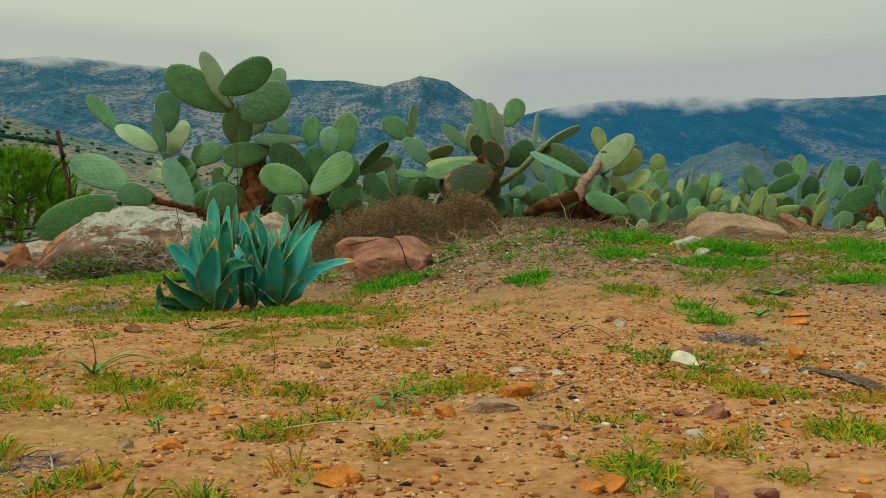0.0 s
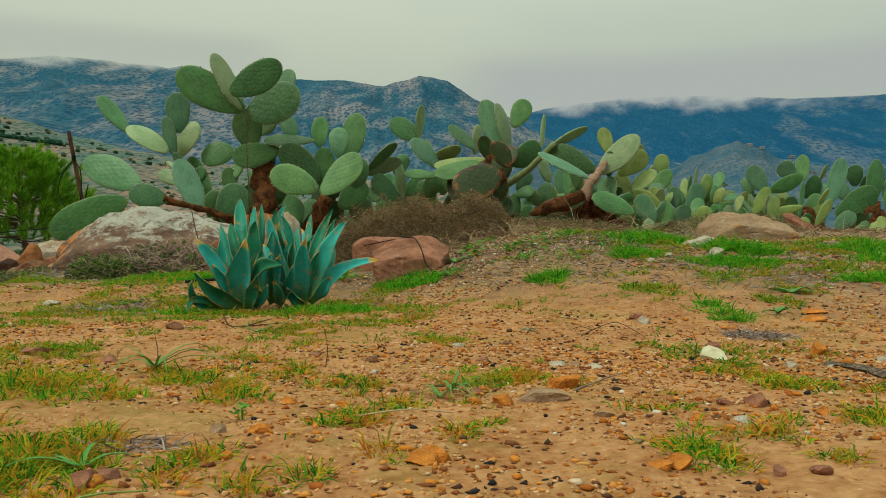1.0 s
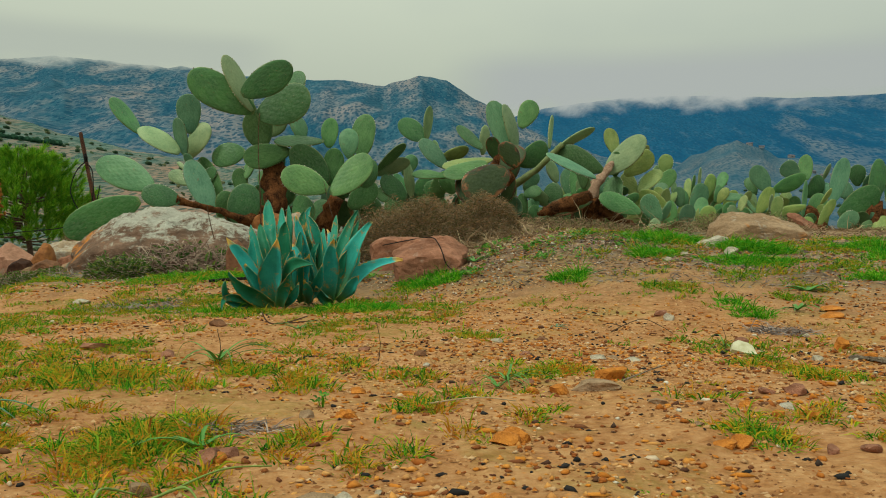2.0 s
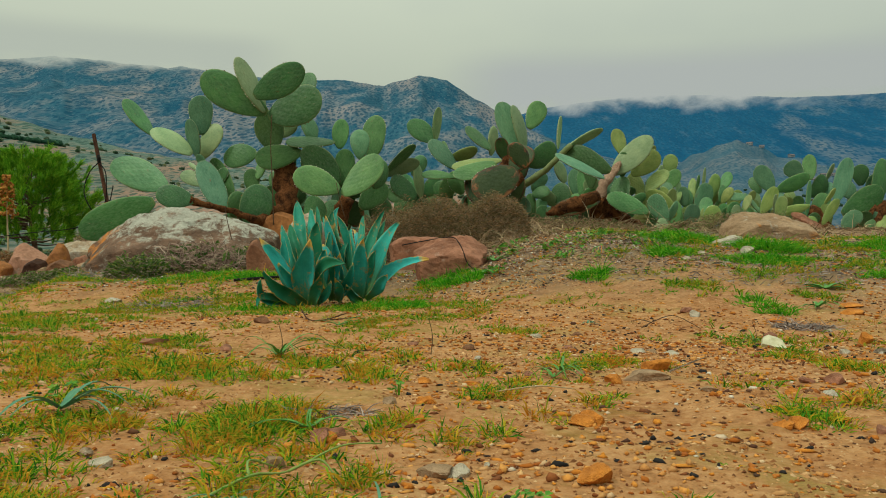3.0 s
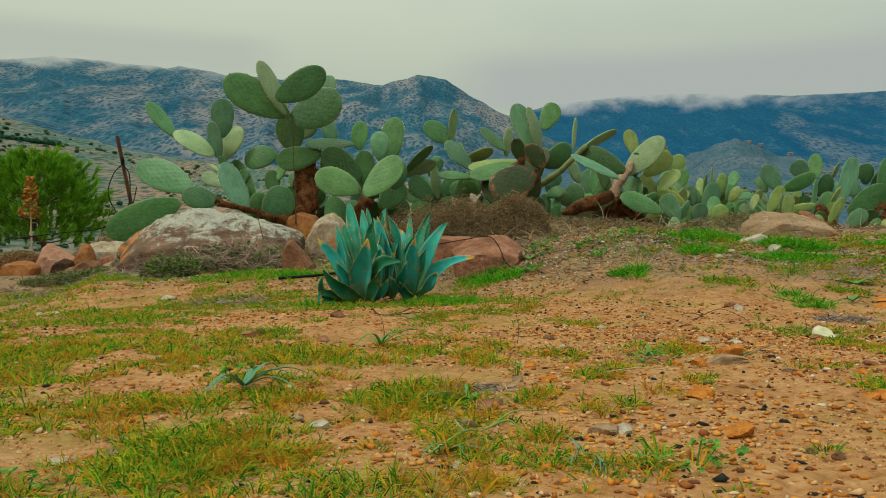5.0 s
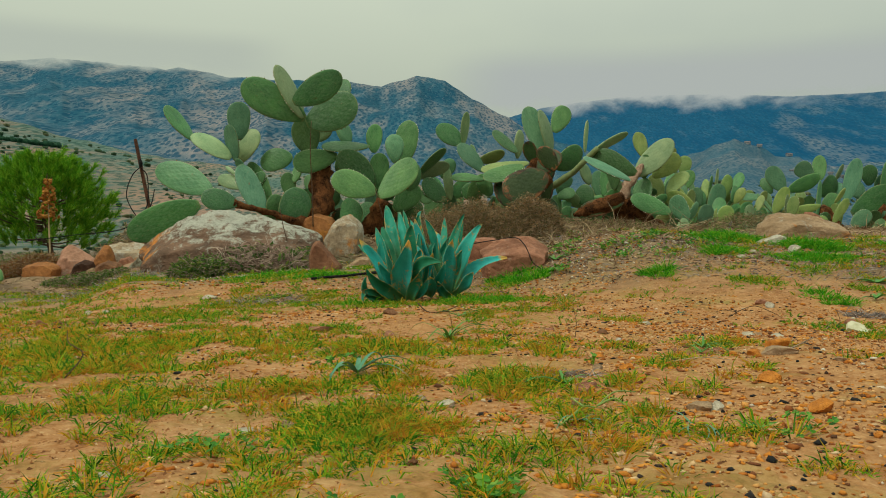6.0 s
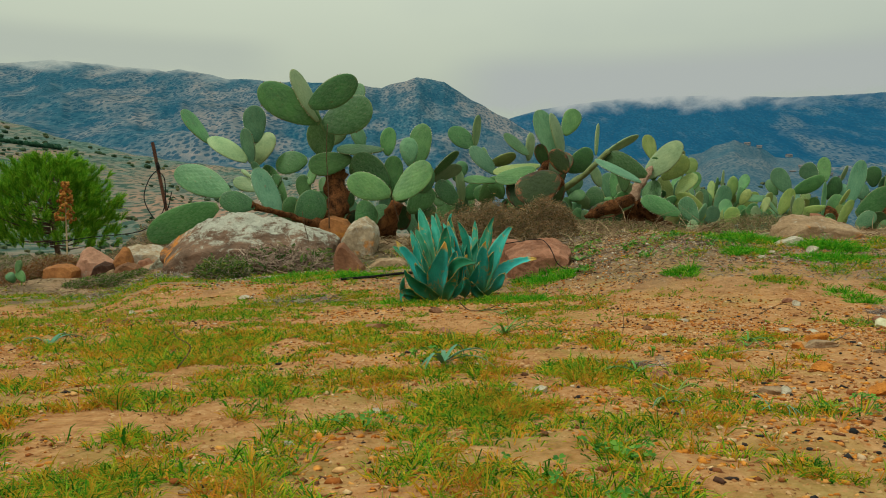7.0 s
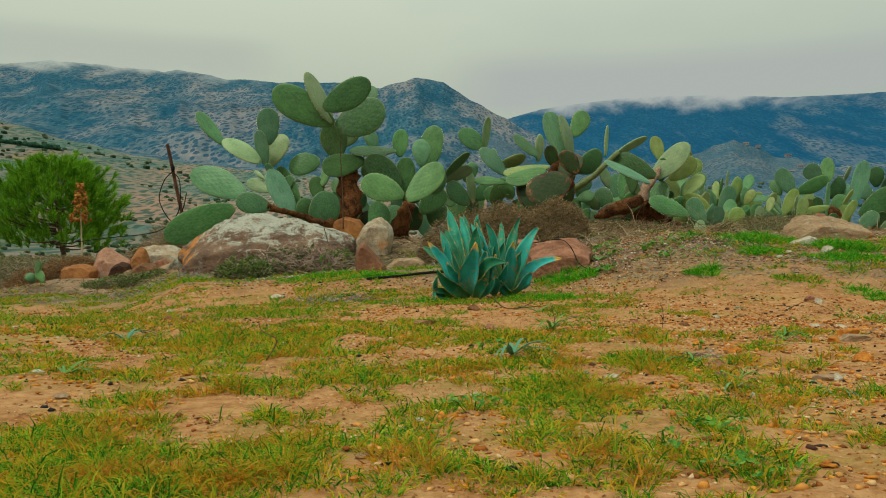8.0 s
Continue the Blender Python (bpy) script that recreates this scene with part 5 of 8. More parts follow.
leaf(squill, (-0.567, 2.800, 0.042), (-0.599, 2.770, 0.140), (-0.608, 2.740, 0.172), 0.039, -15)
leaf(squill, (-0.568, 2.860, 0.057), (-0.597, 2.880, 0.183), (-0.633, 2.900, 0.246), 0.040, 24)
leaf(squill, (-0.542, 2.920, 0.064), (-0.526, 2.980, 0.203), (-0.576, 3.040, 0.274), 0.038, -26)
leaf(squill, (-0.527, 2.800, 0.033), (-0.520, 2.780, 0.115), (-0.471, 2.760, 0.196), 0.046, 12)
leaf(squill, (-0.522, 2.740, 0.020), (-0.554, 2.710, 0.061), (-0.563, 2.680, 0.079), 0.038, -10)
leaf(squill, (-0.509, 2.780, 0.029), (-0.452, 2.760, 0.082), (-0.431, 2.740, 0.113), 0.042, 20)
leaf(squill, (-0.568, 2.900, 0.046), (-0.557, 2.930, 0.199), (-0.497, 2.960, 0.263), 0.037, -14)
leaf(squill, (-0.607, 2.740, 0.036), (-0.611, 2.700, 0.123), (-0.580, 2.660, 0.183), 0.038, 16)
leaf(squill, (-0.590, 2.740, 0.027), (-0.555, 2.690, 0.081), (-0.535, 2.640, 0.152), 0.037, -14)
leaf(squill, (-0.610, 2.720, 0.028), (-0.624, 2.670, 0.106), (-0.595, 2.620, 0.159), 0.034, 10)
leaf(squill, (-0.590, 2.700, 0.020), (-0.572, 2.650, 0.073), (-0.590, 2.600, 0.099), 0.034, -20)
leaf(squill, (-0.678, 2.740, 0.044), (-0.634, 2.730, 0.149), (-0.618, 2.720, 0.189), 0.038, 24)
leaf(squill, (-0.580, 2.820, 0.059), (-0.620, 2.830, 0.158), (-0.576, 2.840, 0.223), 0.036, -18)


# ---- strands: blades, twigs and needles in one mesh ----
def strands(name, p, d, length, width, droop, mat, parent=None, label="", seed=0):
    """Thin bent blades: p roots, d directions (N x 3), length, width and droop (N)."""
    rng = np.random.default_rng(seed)
    n = len(p)
    d = d / np.linalg.norm(d, axis=1, keepdims=True)
    s = np.cross(d, rng.normal(size=(n, 3)))
    s = s / np.linalg.norm(s, axis=1, keepdims=True)
    L, W = length[:, None], width[:, None]
    out = d * [1, 1, 0]
    out = out / np.maximum(np.linalg.norm(out, axis=1, keepdims=True), 1e-5)
    m = p + d * L * 0.55
    t = p + d * L + out * L * droop[:, None] * 0.5 - np.array([0, 0, 1]) * L * droop[:, None] * 0.5
    co = np.stack([p - s * W / 2, p + s * W / 2, m + s * W * 0.42, m - s * W * 0.42, t], 1).reshape(-1, 3)
    k = np.arange(n)[:, None] * 5
    loops = np.concatenate([k + [0, 1, 2, 3], k + [3, 2, 4]], 1).ravel()
    me = bpy.data.meshes.new(name)
    me.vertices.add(len(co))
    me.vertices.foreach_set("co", co.ravel())
    me.loops.add(len(loops))
    me.loops.foreach_set("vertex_index", loops)
    me.polygons.add(2 * n)
    total = np.tile([4, 3], n)
    me.polygons.foreach_set("loop_start", np.concatenate([[0], np.cumsum(total)[:-1]]))
    me.polygons.foreach_set("loop_total", total)
    me.materials.append(mat)
    me.update(calc_edges=True)
    me.validate()
    ob = new(name, me)
    if parent is not None:
        ob.parent = parent
        ob.matrix_parent_inverse = Matrix.Translation(-parent.location)
    return tagged(ob, label)


GRASS = island_material("grass_blade", [(0.0, (0.014, 0.11, 0.008)), (0.30, (0.075, 0.32, 0.014)), (0.56, (0.30, 0.53, 0.024)), (0.73, (0.62, 0.49, 0.03)), (1.0, (0.82, 0.33, 0.03))], 0.7, 0.1, 12, 0.40, [(0.0, (0.06, 0.20, 0.012)), (0.25, (0.38, 0.44, 0.024)), (0.45, (0.70, 0.40, 0.03)), (0.70, (0.78, 0.28, 0.025)), (1.0, (0.34, 0.12, 0.025))], 11.0, 0.50)
MEADOW = island_material("meadow_blade", [(0.0, (0.026, 0.17, 0.010)), (0.36, (0.10, 0.32, 0.014)), (0.66, (0.27, 0.46, 0.022)), (0.84, (0.48, 0.40, 0.035)), (1.0, (0.64, 0.29, 0.03))], 0.7, 0.1, 12, 0.45, [(0.0, (0.07, 0.21, 0.014)), (0.4, (0.34, 0.40, 0.022)), (0.72, (0.56, 0.36, 0.03)), (1.0, (0.60, 0.24, 0.03))], 4.0, 0.49)
LUSH = island_material("lush_grass_blade", [(0.0, (0.022, 0.22, 0.009)), (0.5, (0.080, 0.42, 0.014)), (0.88, (0.24, 0.56, 0.024)), (1.0, (0.50, 0.44, 0.07))], 0.7, 0.1, 12, 0.45)
DRY = island_material("dry_stem", [(0.0, (0.14, 0.09, 0.05)), (0.5, (0.32, 0.21, 0.12)), (1.0, (0.52, 0.40, 0.23))], 0.8, 0.1, 40)
TURF = []


def turf(x, y, rx, ry, thick, tall):
    TURF.append((x, y, rx, ry, thick, tall))

# ---- turf: where the grass grows ----
turf(0.302, 2.805, 0.084, 0.079, 1.60, 0.070)
turf(0.801, 3.586, 0.140, 0.141, 3.00, 0.070)
turf(1.059, 3.274, 0.132, 0.104, 3.00, 0.080)
turf(1.614, 3.443, 0.168, 0.131, 2.40, 0.060)
turf(1.403, 3.364, 0.131, 0.148, 1.50, 0.040)
turf(0.742, 3.227, 0.178, 0.125, 1.50, 0.030)
turf(1.290, 2.869, 0.130, 0.134, 1.60, 0.040)
turf(0.838, 2.785, 0.163, 0.206, 0.70, 0.030)
turf(0.470, 3.187, 0.070, 0.061, 1.40, 0.045)
turf(0.573, 2.807, 0.109, 0.061, 0.70, 0.030)
turf(1.000, 2.512, 0.130, 0.108, 0.80, 0.030)
turf(0.636, 2.132, 0.044, 0.130, 1.40, 0.050)
turf(0.390, 1.336, 0.069, 0.044, 1.70, 0.030)
turf(0.441, 1.214, 0.055, 0.087, 1.60, 0.035)
turf(0.432, 0.934, 0.045, 0.087, 2.00, 0.040)
turf(0.171, 0.761, 0.029, 0.039, 2.00, 0.035)
turf(0.309, 0.906, 0.032, 0.035, 0.80, 0.030)
turf(0.297, 0.757, 0.034, 0.034, 1.20, 0.030)
turf(0.014, 1.237, 0.048, 0.031, 1.30, 0.030)
turf(-0.073, 1.794, 0.058, 0.153, 1.00, 0.035)
turf(-0.183, 2.300, 0.127, 0.092, 1.20, 0.025)
turf(-0.285, 2.171, 0.085, 0.095, 1.00, 0.025)
turf(-0.405, 2.003, 0.078, 0.078, 1.00, 0.030)
turf(-0.006, 2.668, 0.069, 0.054, 0.80, 0.020)
turf(-0.305, 1.340, 0.037, 0.052, 1.00, 0.030)
turf(-0.041, 0.885, 0.023, 0.054, 1.00, 0.040)
turf(0.025, 0.815, 0.016, 0.039, 1.00, 0.040)
turf(-0.140, 0.980, 0.029, 0.041, 0.60, 0.030)
turf(-0.248, 1.123, 0.022, 0.030, 1.00, 0.025)
turf(-0.127, 0.813, 0.013, 0.035, 0.70, 0.030)
turf(0.114, 1.196, 0.035, 0.034, 1.20, 0.030)
turf(0.262, 1.319, 0.031, 0.030, 1.20, 0.025)
turf(-0.807, 1.914, 0.106, 0.050, 1.10, 0.030)
turf(-1.092, 3.171, 0.247, 0.164, 1.30, 0.030)
turf(-1.113, 2.906, 0.208, 0.118, 1.10, 0.030)
turf(-1.198, 2.566, 0.142, 0.097, 0.90, 0.020)
turf(-0.716, 2.561, 0.116, 0.097, 1.30, 0.030)
turf(-0.386, 2.680, 0.157, 0.102, 1.40, 0.040)
turf(-0.350, 3.310, 0.129, 0.090, 1.00, 0.030)
turf(-0.230, 3.434, 0.112, 0.100, 1.50, 0.060)
turf(1.387, 2.804, 0.091, 0.148, 1.00, 0.040)
turf(0.874, 2.346, 0.076, 0.076, 1.00, 0.040)
turf(0.809, 3.084, 0.120, 0.101, 1.00, 0.030)
turf(0.419, 2.436, 0.063, 0.041, 0.80, 0.020)
turf(0.445, 1.476, 0.038, 0.030, 1.00, 0.030)
turf(1.097, 3.001, 0.156, 0.082, 0.80, 0.030)
turf(0.188, 3.383, 0.176, 0.120, 0.40, 0.020)
turf(-0.522, 2.668, 0.104, 0.105, 1.20, 0.040)
turf(-0.471, 0.650, 0.070, 0.090, 2.20, 0.038)
turf(-0.600, 0.660, 0.070, 0.060, 1.80, 0.034)
turf(-0.622, 0.482, 0.080, 0.070, 2.40, 0.036)
turf(-0.568, 0.425, 0.050, 0.040, 2.20, 0.036)
turf(-0.700, 0.620, 0.060, 0.060, 2.00, 0.034)
turf(-0.660, 0.820, 0.090, 0.090, 1.60, 0.030)
turf(-1.040, -0.040, 0.130, 0.070, 2.40, 0.038)
turf(-0.960, 0.060, 0.070, 0.070, 2.00, 0.036)
turf(-1.180, 0.100, 0.100, 0.090, 2.20, 0.036)
turf(-0.640, 0.400, 0.100, 0.100, 1.80, 0.032)
turf(-0.619, 0.416, 0.098, 0.073, 1.60, 0.035)
turf(-0.788, 0.635, 0.076, 0.081, 1.30, 0.035)
turf(-0.887, 1.466, 0.188, 0.279, 1.40, 0.035)
turf(-1.099, 1.247, 0.088, 0.152, 1.70, 0.040)
turf(-1.119, 1.521, 0.133, 0.177, 1.40, 0.030)
turf(-0.620, 0.777, 0.058, 0.065, 0.90, 0.030)
turf(-0.729, 1.050, 0.045, 0.065, 1.30, 0.030)
turf(-0.581, 0.877, 0.047, 0.053, 1.00, 0.030)
turf(-0.393, 1.946, 0.119, 0.070, 1.20, 0.025)
turf(-0.290, 1.255, 0.062, 0.083, 0.60, 0.025)
turf(-0.054, 0.390, 0.028, 0.037, 0.80, 0.035)
turf(-0.513, 1.334, 0.033, 0.042, 1.00, 0.030)
turf(-0.782, 1.688, 0.079, 0.090, 1.10, 0.035)
turf(-1.485, 2.177, 0.147, 0.277, 1.00, 0.025)
turf(-1.310, 2.911, 0.317, 0.161, 1.20, 0.025)
turf(-1.303, 2.404, 0.214, 0.123, 0.80, 0.020)
turf(-0.584, 0.622, 0.050, 0.047, 1.00, 0.030)
turf(-0.693, 0.491, 0.054, 0.065, 1.40, 0.035)
turf(-0.457, 0.343, 0.013, 0.030, 0.70, 0.030)
turf(-1.434, 0.695, 0.113, 0.125, 1.00, 0.030)
turf(-1.120, 0.404, 0.136, 0.113, 1.60, 0.040)
turf(-1.182, 0.189, 0.098, 0.078, 1.60, 0.035)
turf(-1.075, -0.017, 0.115, 0.091, 2.00, 0.040)
turf(-0.942, -0.040, 0.060, 0.061, 1.70, 0.040)
turf(-1.083, 1.253, 0.196, 0.176, 1.30, 0.030)
turf(-0.916, 0.541, 0.093, 0.133, 1.50, 0.035)
turf(-0.989, 0.228, 0.077, 0.066, 1.60, 0.035)
turf(-0.647, 0.316, 0.077, 0.146, 1.60, 0.035)
turf(-0.754, 0.617, 0.071, 0.080, 1.10, 0.030)
turf(-0.440, 0.746, 0.083, 0.132, 1.80, 0.045)
turf(-0.515, 0.171, 0.029, 0.061, 1.80, 0.030)
turf(-0.384, 0.089, 0.033, 0.044, 1.50, 0.030)
turf(-0.799, -0.016, 0.043, 0.039, 0.90, 0.035)
turf(-0.866, 0.991, 0.091, 0.123, 1.20, 0.030)
turf(-1.243, 3.086, 0.299, 0.115, 1.20, 0.025)
turf(-1.854, 2.659, 0.399, 0.192, 1.10, 0.020)
turf(-1.515, 2.955, 0.217, 0.168, 1.30, 0.020)
turf(-2.287, 2.546, 0.214, 0.157, 1.20, 0.020)
turf(-0.625, 0.737, 0.087, 0.111, 1.20, 0.030)
turf(-1.329, 1.410, 0.225, 0.130, 1.30, 0.030)
turf(-1.652, 1.347, 0.205, 0.145, 1.00, 0.025)
turf(-0.731, -0.048, 0.055, 0.038, 0.90, 0.030)
turf(-0.545, -0.054, 0.027, 0.036, 1.20, 0.030)
turf(-0.599, 0.020, 0.030, 0.034, 0.80, 0.025)
turf(-1.640, 2.682, 0.179, 0.192, 0.90, 0.020)
turf(-0.733, 0.101, 0.033, 0.050, 0.70, 0.030)
turf(0.007, 1.254, 0.104, 0.117, 0.90, 0.025)
turf(-0.068, 0.931, 0.066, 0.133, 0.90, 0.030)


def tufts(rng, x, y, tall, blades, spread):
    """Blades of many tufts: roots, directions and lengths, each tuft fanning out from its middle."""
    k = np.repeat(np.arange(len(x)), blades)
    n = len(k)
    a, q = rng.uniform(0, 2 * math.pi, n), rng.uniform(0, 1, n) ** 0.6
    px, py = x[k] + spread[k] * q * np.cos(a), y[k] + spread[k] * q * np.sin(a)
    lean = 0.25 + 0.75 * q
    d = np.stack([np.cos(a) * lean + rng.normal(0, 0.25, n), np.sin(a) * lean + rng.normal(0, 0.25, n), rng.uniform(0.5, 1.1, n)], 1)
    return px, py, d, tall[k] * (1.1 - 0.5 * q) * rng.uniform(0.45, 1.15, n)


def grow_grass():
    rng = np.random.default_rng(8)
    lists = {"lush": [], "thin": []}

    def plant(kind, x, y, tall, blades, spread):
        px, py, d, h = tufts(rng, x, y, tall, blades, spread)
        lists[kind].append(np.concatenate([px[:, None], py[:, None], d, h[:, None]], 1))

    for x, y, rx, ry, thick, tall in TURF:
        rich = tall > 0.045
        far = 1 + 0.35 * max(y, 0)
        n = int(min(240, (3600 if y < 1.6 else 2600) * thick * math.pi * rx * ry / far ** 1.2)) + 6
        a, q = rng.uniform(0, 2 * math.pi, n), np.sqrt(rng.uniform(0, 1, n)) * rng.uniform(0.7, 1.3, n)
        px, py = x + rx * q * np.cos(a), y + ry * q * np.sin(a)
        keep = fractal(px * 14, py * 14, 3, 5) + 0.12 * (thick - 1) > 0.43 + 0.10 * q
        px, py, q = px[keep], py[keep], q[keep]
        m = len(px)
        plant("lush" if rich else "thin", px, py, tall * (1.25 if rich else 0.95) * (1.15 - 0.5 * q) * rng.uniform(0.5, 1.1, m), rng.integers(10, 30, m), rng.uniform(0.006, 0.016, m) * far)
    # short turf: thick on the near side of the squill, thin and broken elsewhere
    n = 58000
    py = np.where(rng.uniform(size=n) < 0.5, rng.uniform(-0.45, 1.3, n), rng.uniform(1.1, 6.9, n))
    px = rng.uniform(-1, 1, n) * (0.42 + 0.54 * (py + 0.76)) - 0.40 - 0.35 * (py < 1.0)
    lawn = step((-0.40 - px + 0.12 * np.sin(5 * py)) / 0.22) * (0.55 + 0.45 * step((2.3 - py) / 0.8))
    bank = step((px - 0.25) / 0.35) * step((py - 2.2) / 0.6) * 0.70
    strip = step((py - 1.9) / 0.3) * step((3.2 - py) / 0.4) * step((0.15 - px) / 0.4) * 0.45
    rear = step((-0.85 - px) / 0.4) * step((py - 2.3) / 0.4) * step((5.2 + 1.7 * step((-2.2 - px) / 0.5) - py) / 0.6) * 0.85
    want = 0.20 + 0.07 * step((0.55 - py) / 0.5) * step((-0.55 - px) / 0.2) + 0.47 * np.maximum(np.maximum(lawn, bank), np.maximum(strip, rear))
    patch = fractal(px * 5.0, py * 3.6, 3, 55)
    clot = fractal(px * 17, py * 14, 2, 58)
    keep = (patch * 0.55 + clot * 0.45) > 0.70 - 0.275 * want
    px, py, patch, want = px[keep], py[keep], patch[keep], want[keep]
    m = len(px)
    far = 1 + 0.35 * np.maximum(py, 0)
    plant("thin", px, py, (0.009 + 0.024 * rng.power(0.9, m) * (0.4 + np.clip((patch - 0.4) * 3, 0, 1)) * (0.5 + want)) * far ** 0.5, rng.integers(6, 15, m), rng.uniform(0.005, 0.014, m) * far)
    # thin seedlings all round, out of the way
    n = 1800
    px, py = rng.uniform(-4.5, 4.5, n), rng.uniform(-4.5, 3.5, n)
    px, py = px[fractal(px * 2.2, py * 2.2, 4, 255) > 0.52], py[fractal(px * 2.2, py * 2.2, 4, 255) > 0.52]
    m = len(px)
    plant("thin", px, py, rng.uniform(0.008, 0.022, m), rng.integers(6, 14, m), rng.uniform(0.005, 0.014, m))
    short = np.concatenate(lists["thin"])
    bank_side = short[:, 1] + 0.5 * fractal(short[:, 0] * 4, short[:, 1] * 4, 3, 31) > 1.75
    lists["thin"], lists["meadow"] = [short[~bank_side]], [short[bank_side]]
    for kind, mat, label in (("thin", GRASS, "short patchy green and orange grass on sandy soil"), ("meadow", MEADOW, "short green grass tufts on the stony bank"), ("lush", LUSH, "lush green grass mounds along the terrace edge")):
        q = np.concatenate(lists[kind])
        n = len(q)
        z = height(q[:, 0], q[:, 1]) - 0.002
        w = rng.uniform(0.0008, 0.0017, n) * (1 + 0.5 * np.maximum(q[:, 1], 0))
        ob = strands("grass", np.stack([q[:, 0], q[:, 1], z], 1), q[:, 2:5], q[:, 5], w, rng.uniform(0.1, 0.9, n), mat, seed=3)
        tagged(ob, label, "grass", kind="stuff")


for gx, gy, gr, gd, gt in ((-0.72, 2.50, 0.12, 2.0, 0.04), (-0.62, 2.47, 0.10, 1.6, 0.035), (-0.42, 2.56, 0.14, 2.4, 0.05), (-0.28, 2.66, 0.14, 1.8, 0.04), (-0.84, 2.56, 0.09, 1.6, 0.05), (-0.16, 3.30, 0.12, 2.0, 0.06), (0.62, 3.15, 0.10, 2.4, 0.06), (0.95, 3.00, 0.16, 2.2, 0.05), (1.25, 2.62, 0.12, 2.2, 0.05), (1.62, 3.1, 0.2, 2.0, 0.05), (0.55, 2.55, 0.12, 1.4, 0.04), (-1.45, 4.2, 0.22, 2.2, 0.05), (-1.15, 3.9, 0.16, 2.0, 0.05)):
    turf(gx, gy, gr, gr * 0.6, gd, gt)
grow_grass()

# ---- gravel and loose stones ----
CRUMB = island_material("soil_crumb", [(0.0, (0.13, 0.052, 0.022)), (0.4, (0.33, 0.135, 0.045)), (0.8, (0.50, 0.26, 0.105)), (1.0, (0.58, 0.38, 0.20))], 0.95, 0.1, 120)
LITTER = island_material("leaf_litter", [(0.0, (0.03, 0.022, 0.018)), (0.5, (0.12, 0.075, 0.05)), (0.85, (0.26, 0.17, 0.11)), (1.0, (0.50, 0.42, 0.32))], 0.9, 0.1, 90)
GRAVEL = island_material("gravel", [(0.0, (0.022, 0.022, 0.022)), (0.07, (0.030, 0.026, 0.024)), (0.11, (0.13, 0.06, 0.03)), (0.34, (0.34, 0.095, 0.018)), (0.60, (0.60, 0.22, 0.035)), (0.80, (0.55, 0.28, 0.10)), (0.97, (0.60, 0.40, 0.22)), (1.0, (0.66, 0.60, 0.48))], 0.9, 0.15, 160)
ORANGE = island_material("ochre_pebble", [(0.0, (0.022, 0.022, 0.022)), (0.07, (0.03, 0.026, 0.024)), (0.11, (0.18, 0.065, 0.028)), (0.35, (0.42, 0.125, 0.02)), (0.65, (0.68, 0.26, 0.035)), (0.90, (0.66, 0.33, 0.10)), (1.0, (0.70, 0.50, 0.29))], 0.9, 0.12, 160)
CHIPS = island_material("pale_rubble", [(0.0, (0.16, 0.08, 0.05)), (0.5, (0.34, 0.21, 0.13)), (0.8, (0.52, 0.44, 0.33)), (1.0, (0.72, 0.68, 0.58))], 0.9, 0.15, 120)


def pebbles(name, q, size, mat, label, seed, crumb=False):
    """Many small angular stones on the ground in one mesh; crumb: half-buried clods of four faces."""
    rng = np.random.default_rng(seed)
    if crumb:
        base = np.array([(1, 0, -0.3), (0, 1, -0.3), (-1, 0, -0.3), (0, -1, -0.3), (0.1, 0, 0.9)])
        tri = np.array([(0, 1, 4), (1, 2, 4), (2, 3, 4), (3, 0, 4)])
    else:
        base = np.array([(1, 0.1, 0), (0.2, 1, 0.1), (-0.9, 0.3, 0), (-0.5, -0.8, 0.1), (0.6, -0.8, 0), (0.45, 0.3, 0.8), (-0.4, -0.2, 0.85), (0, 0, -0.7)])
        tri = np.array([(0, 1, 5), (1, 2, 6), (1, 6, 5), (2, 3, 6), (3, 4, 6), (4, 5, 6), (4, 0, 5), (1, 0, 7), (2, 1, 7), (3, 2, 7), (4, 3, 7), (0, 4, 7)])
    n, k = len(q), len(base)
    a = rng.uniform(0, 2 * math.pi, n)
    sc = size[:, None] * np.stack([rng.uniform(0.6, 1.4, n), rng.uniform(0.5, 1.0, n), rng.uniform(0.3, 0.75, n)], 1)
    lump = rng.uniform(0.65, 1.25, (n, k, 1))
    v = base[None] * lump * sc[:, None]
    c, s = np.cos(a)[:, None], np.sin(a)[:, None]
    v = np.stack([v[:, :, 0] * c - v[:, :, 1] * s, v[:, :, 0] * s + v[:, :, 1] * c, v[:, :, 2]], 2)
    z = height(q[:, 0], q[:, 1])
    v += np.stack([q[:, 0], q[:, 1], z + 0.12 * sc[:, 2]], 1)[:, None]
    f = (tri[None] + (np.arange(n) * k)[:, None, None]).reshape(-1, 3)
    me = bpy.data.meshes.new(name)
    me.vertices.add(n * k)
    me.vertices.foreach_set("co", v.ravel())
    me.loops.add(f.size)
    me.loops.foreach_set("vertex_index", f.ravel())
    me.polygons.add(len(f))
    me.polygons.foreach_set("loop_start", np.arange(len(f)) * 3)
    me.polygons.foreach_set("loop_total", np.full(len(f), 3))
    me.materials.append(mat)
    me.update(calc_edges=True)
    return tagged(new(name, me), label, "gravel", kind="stuff")


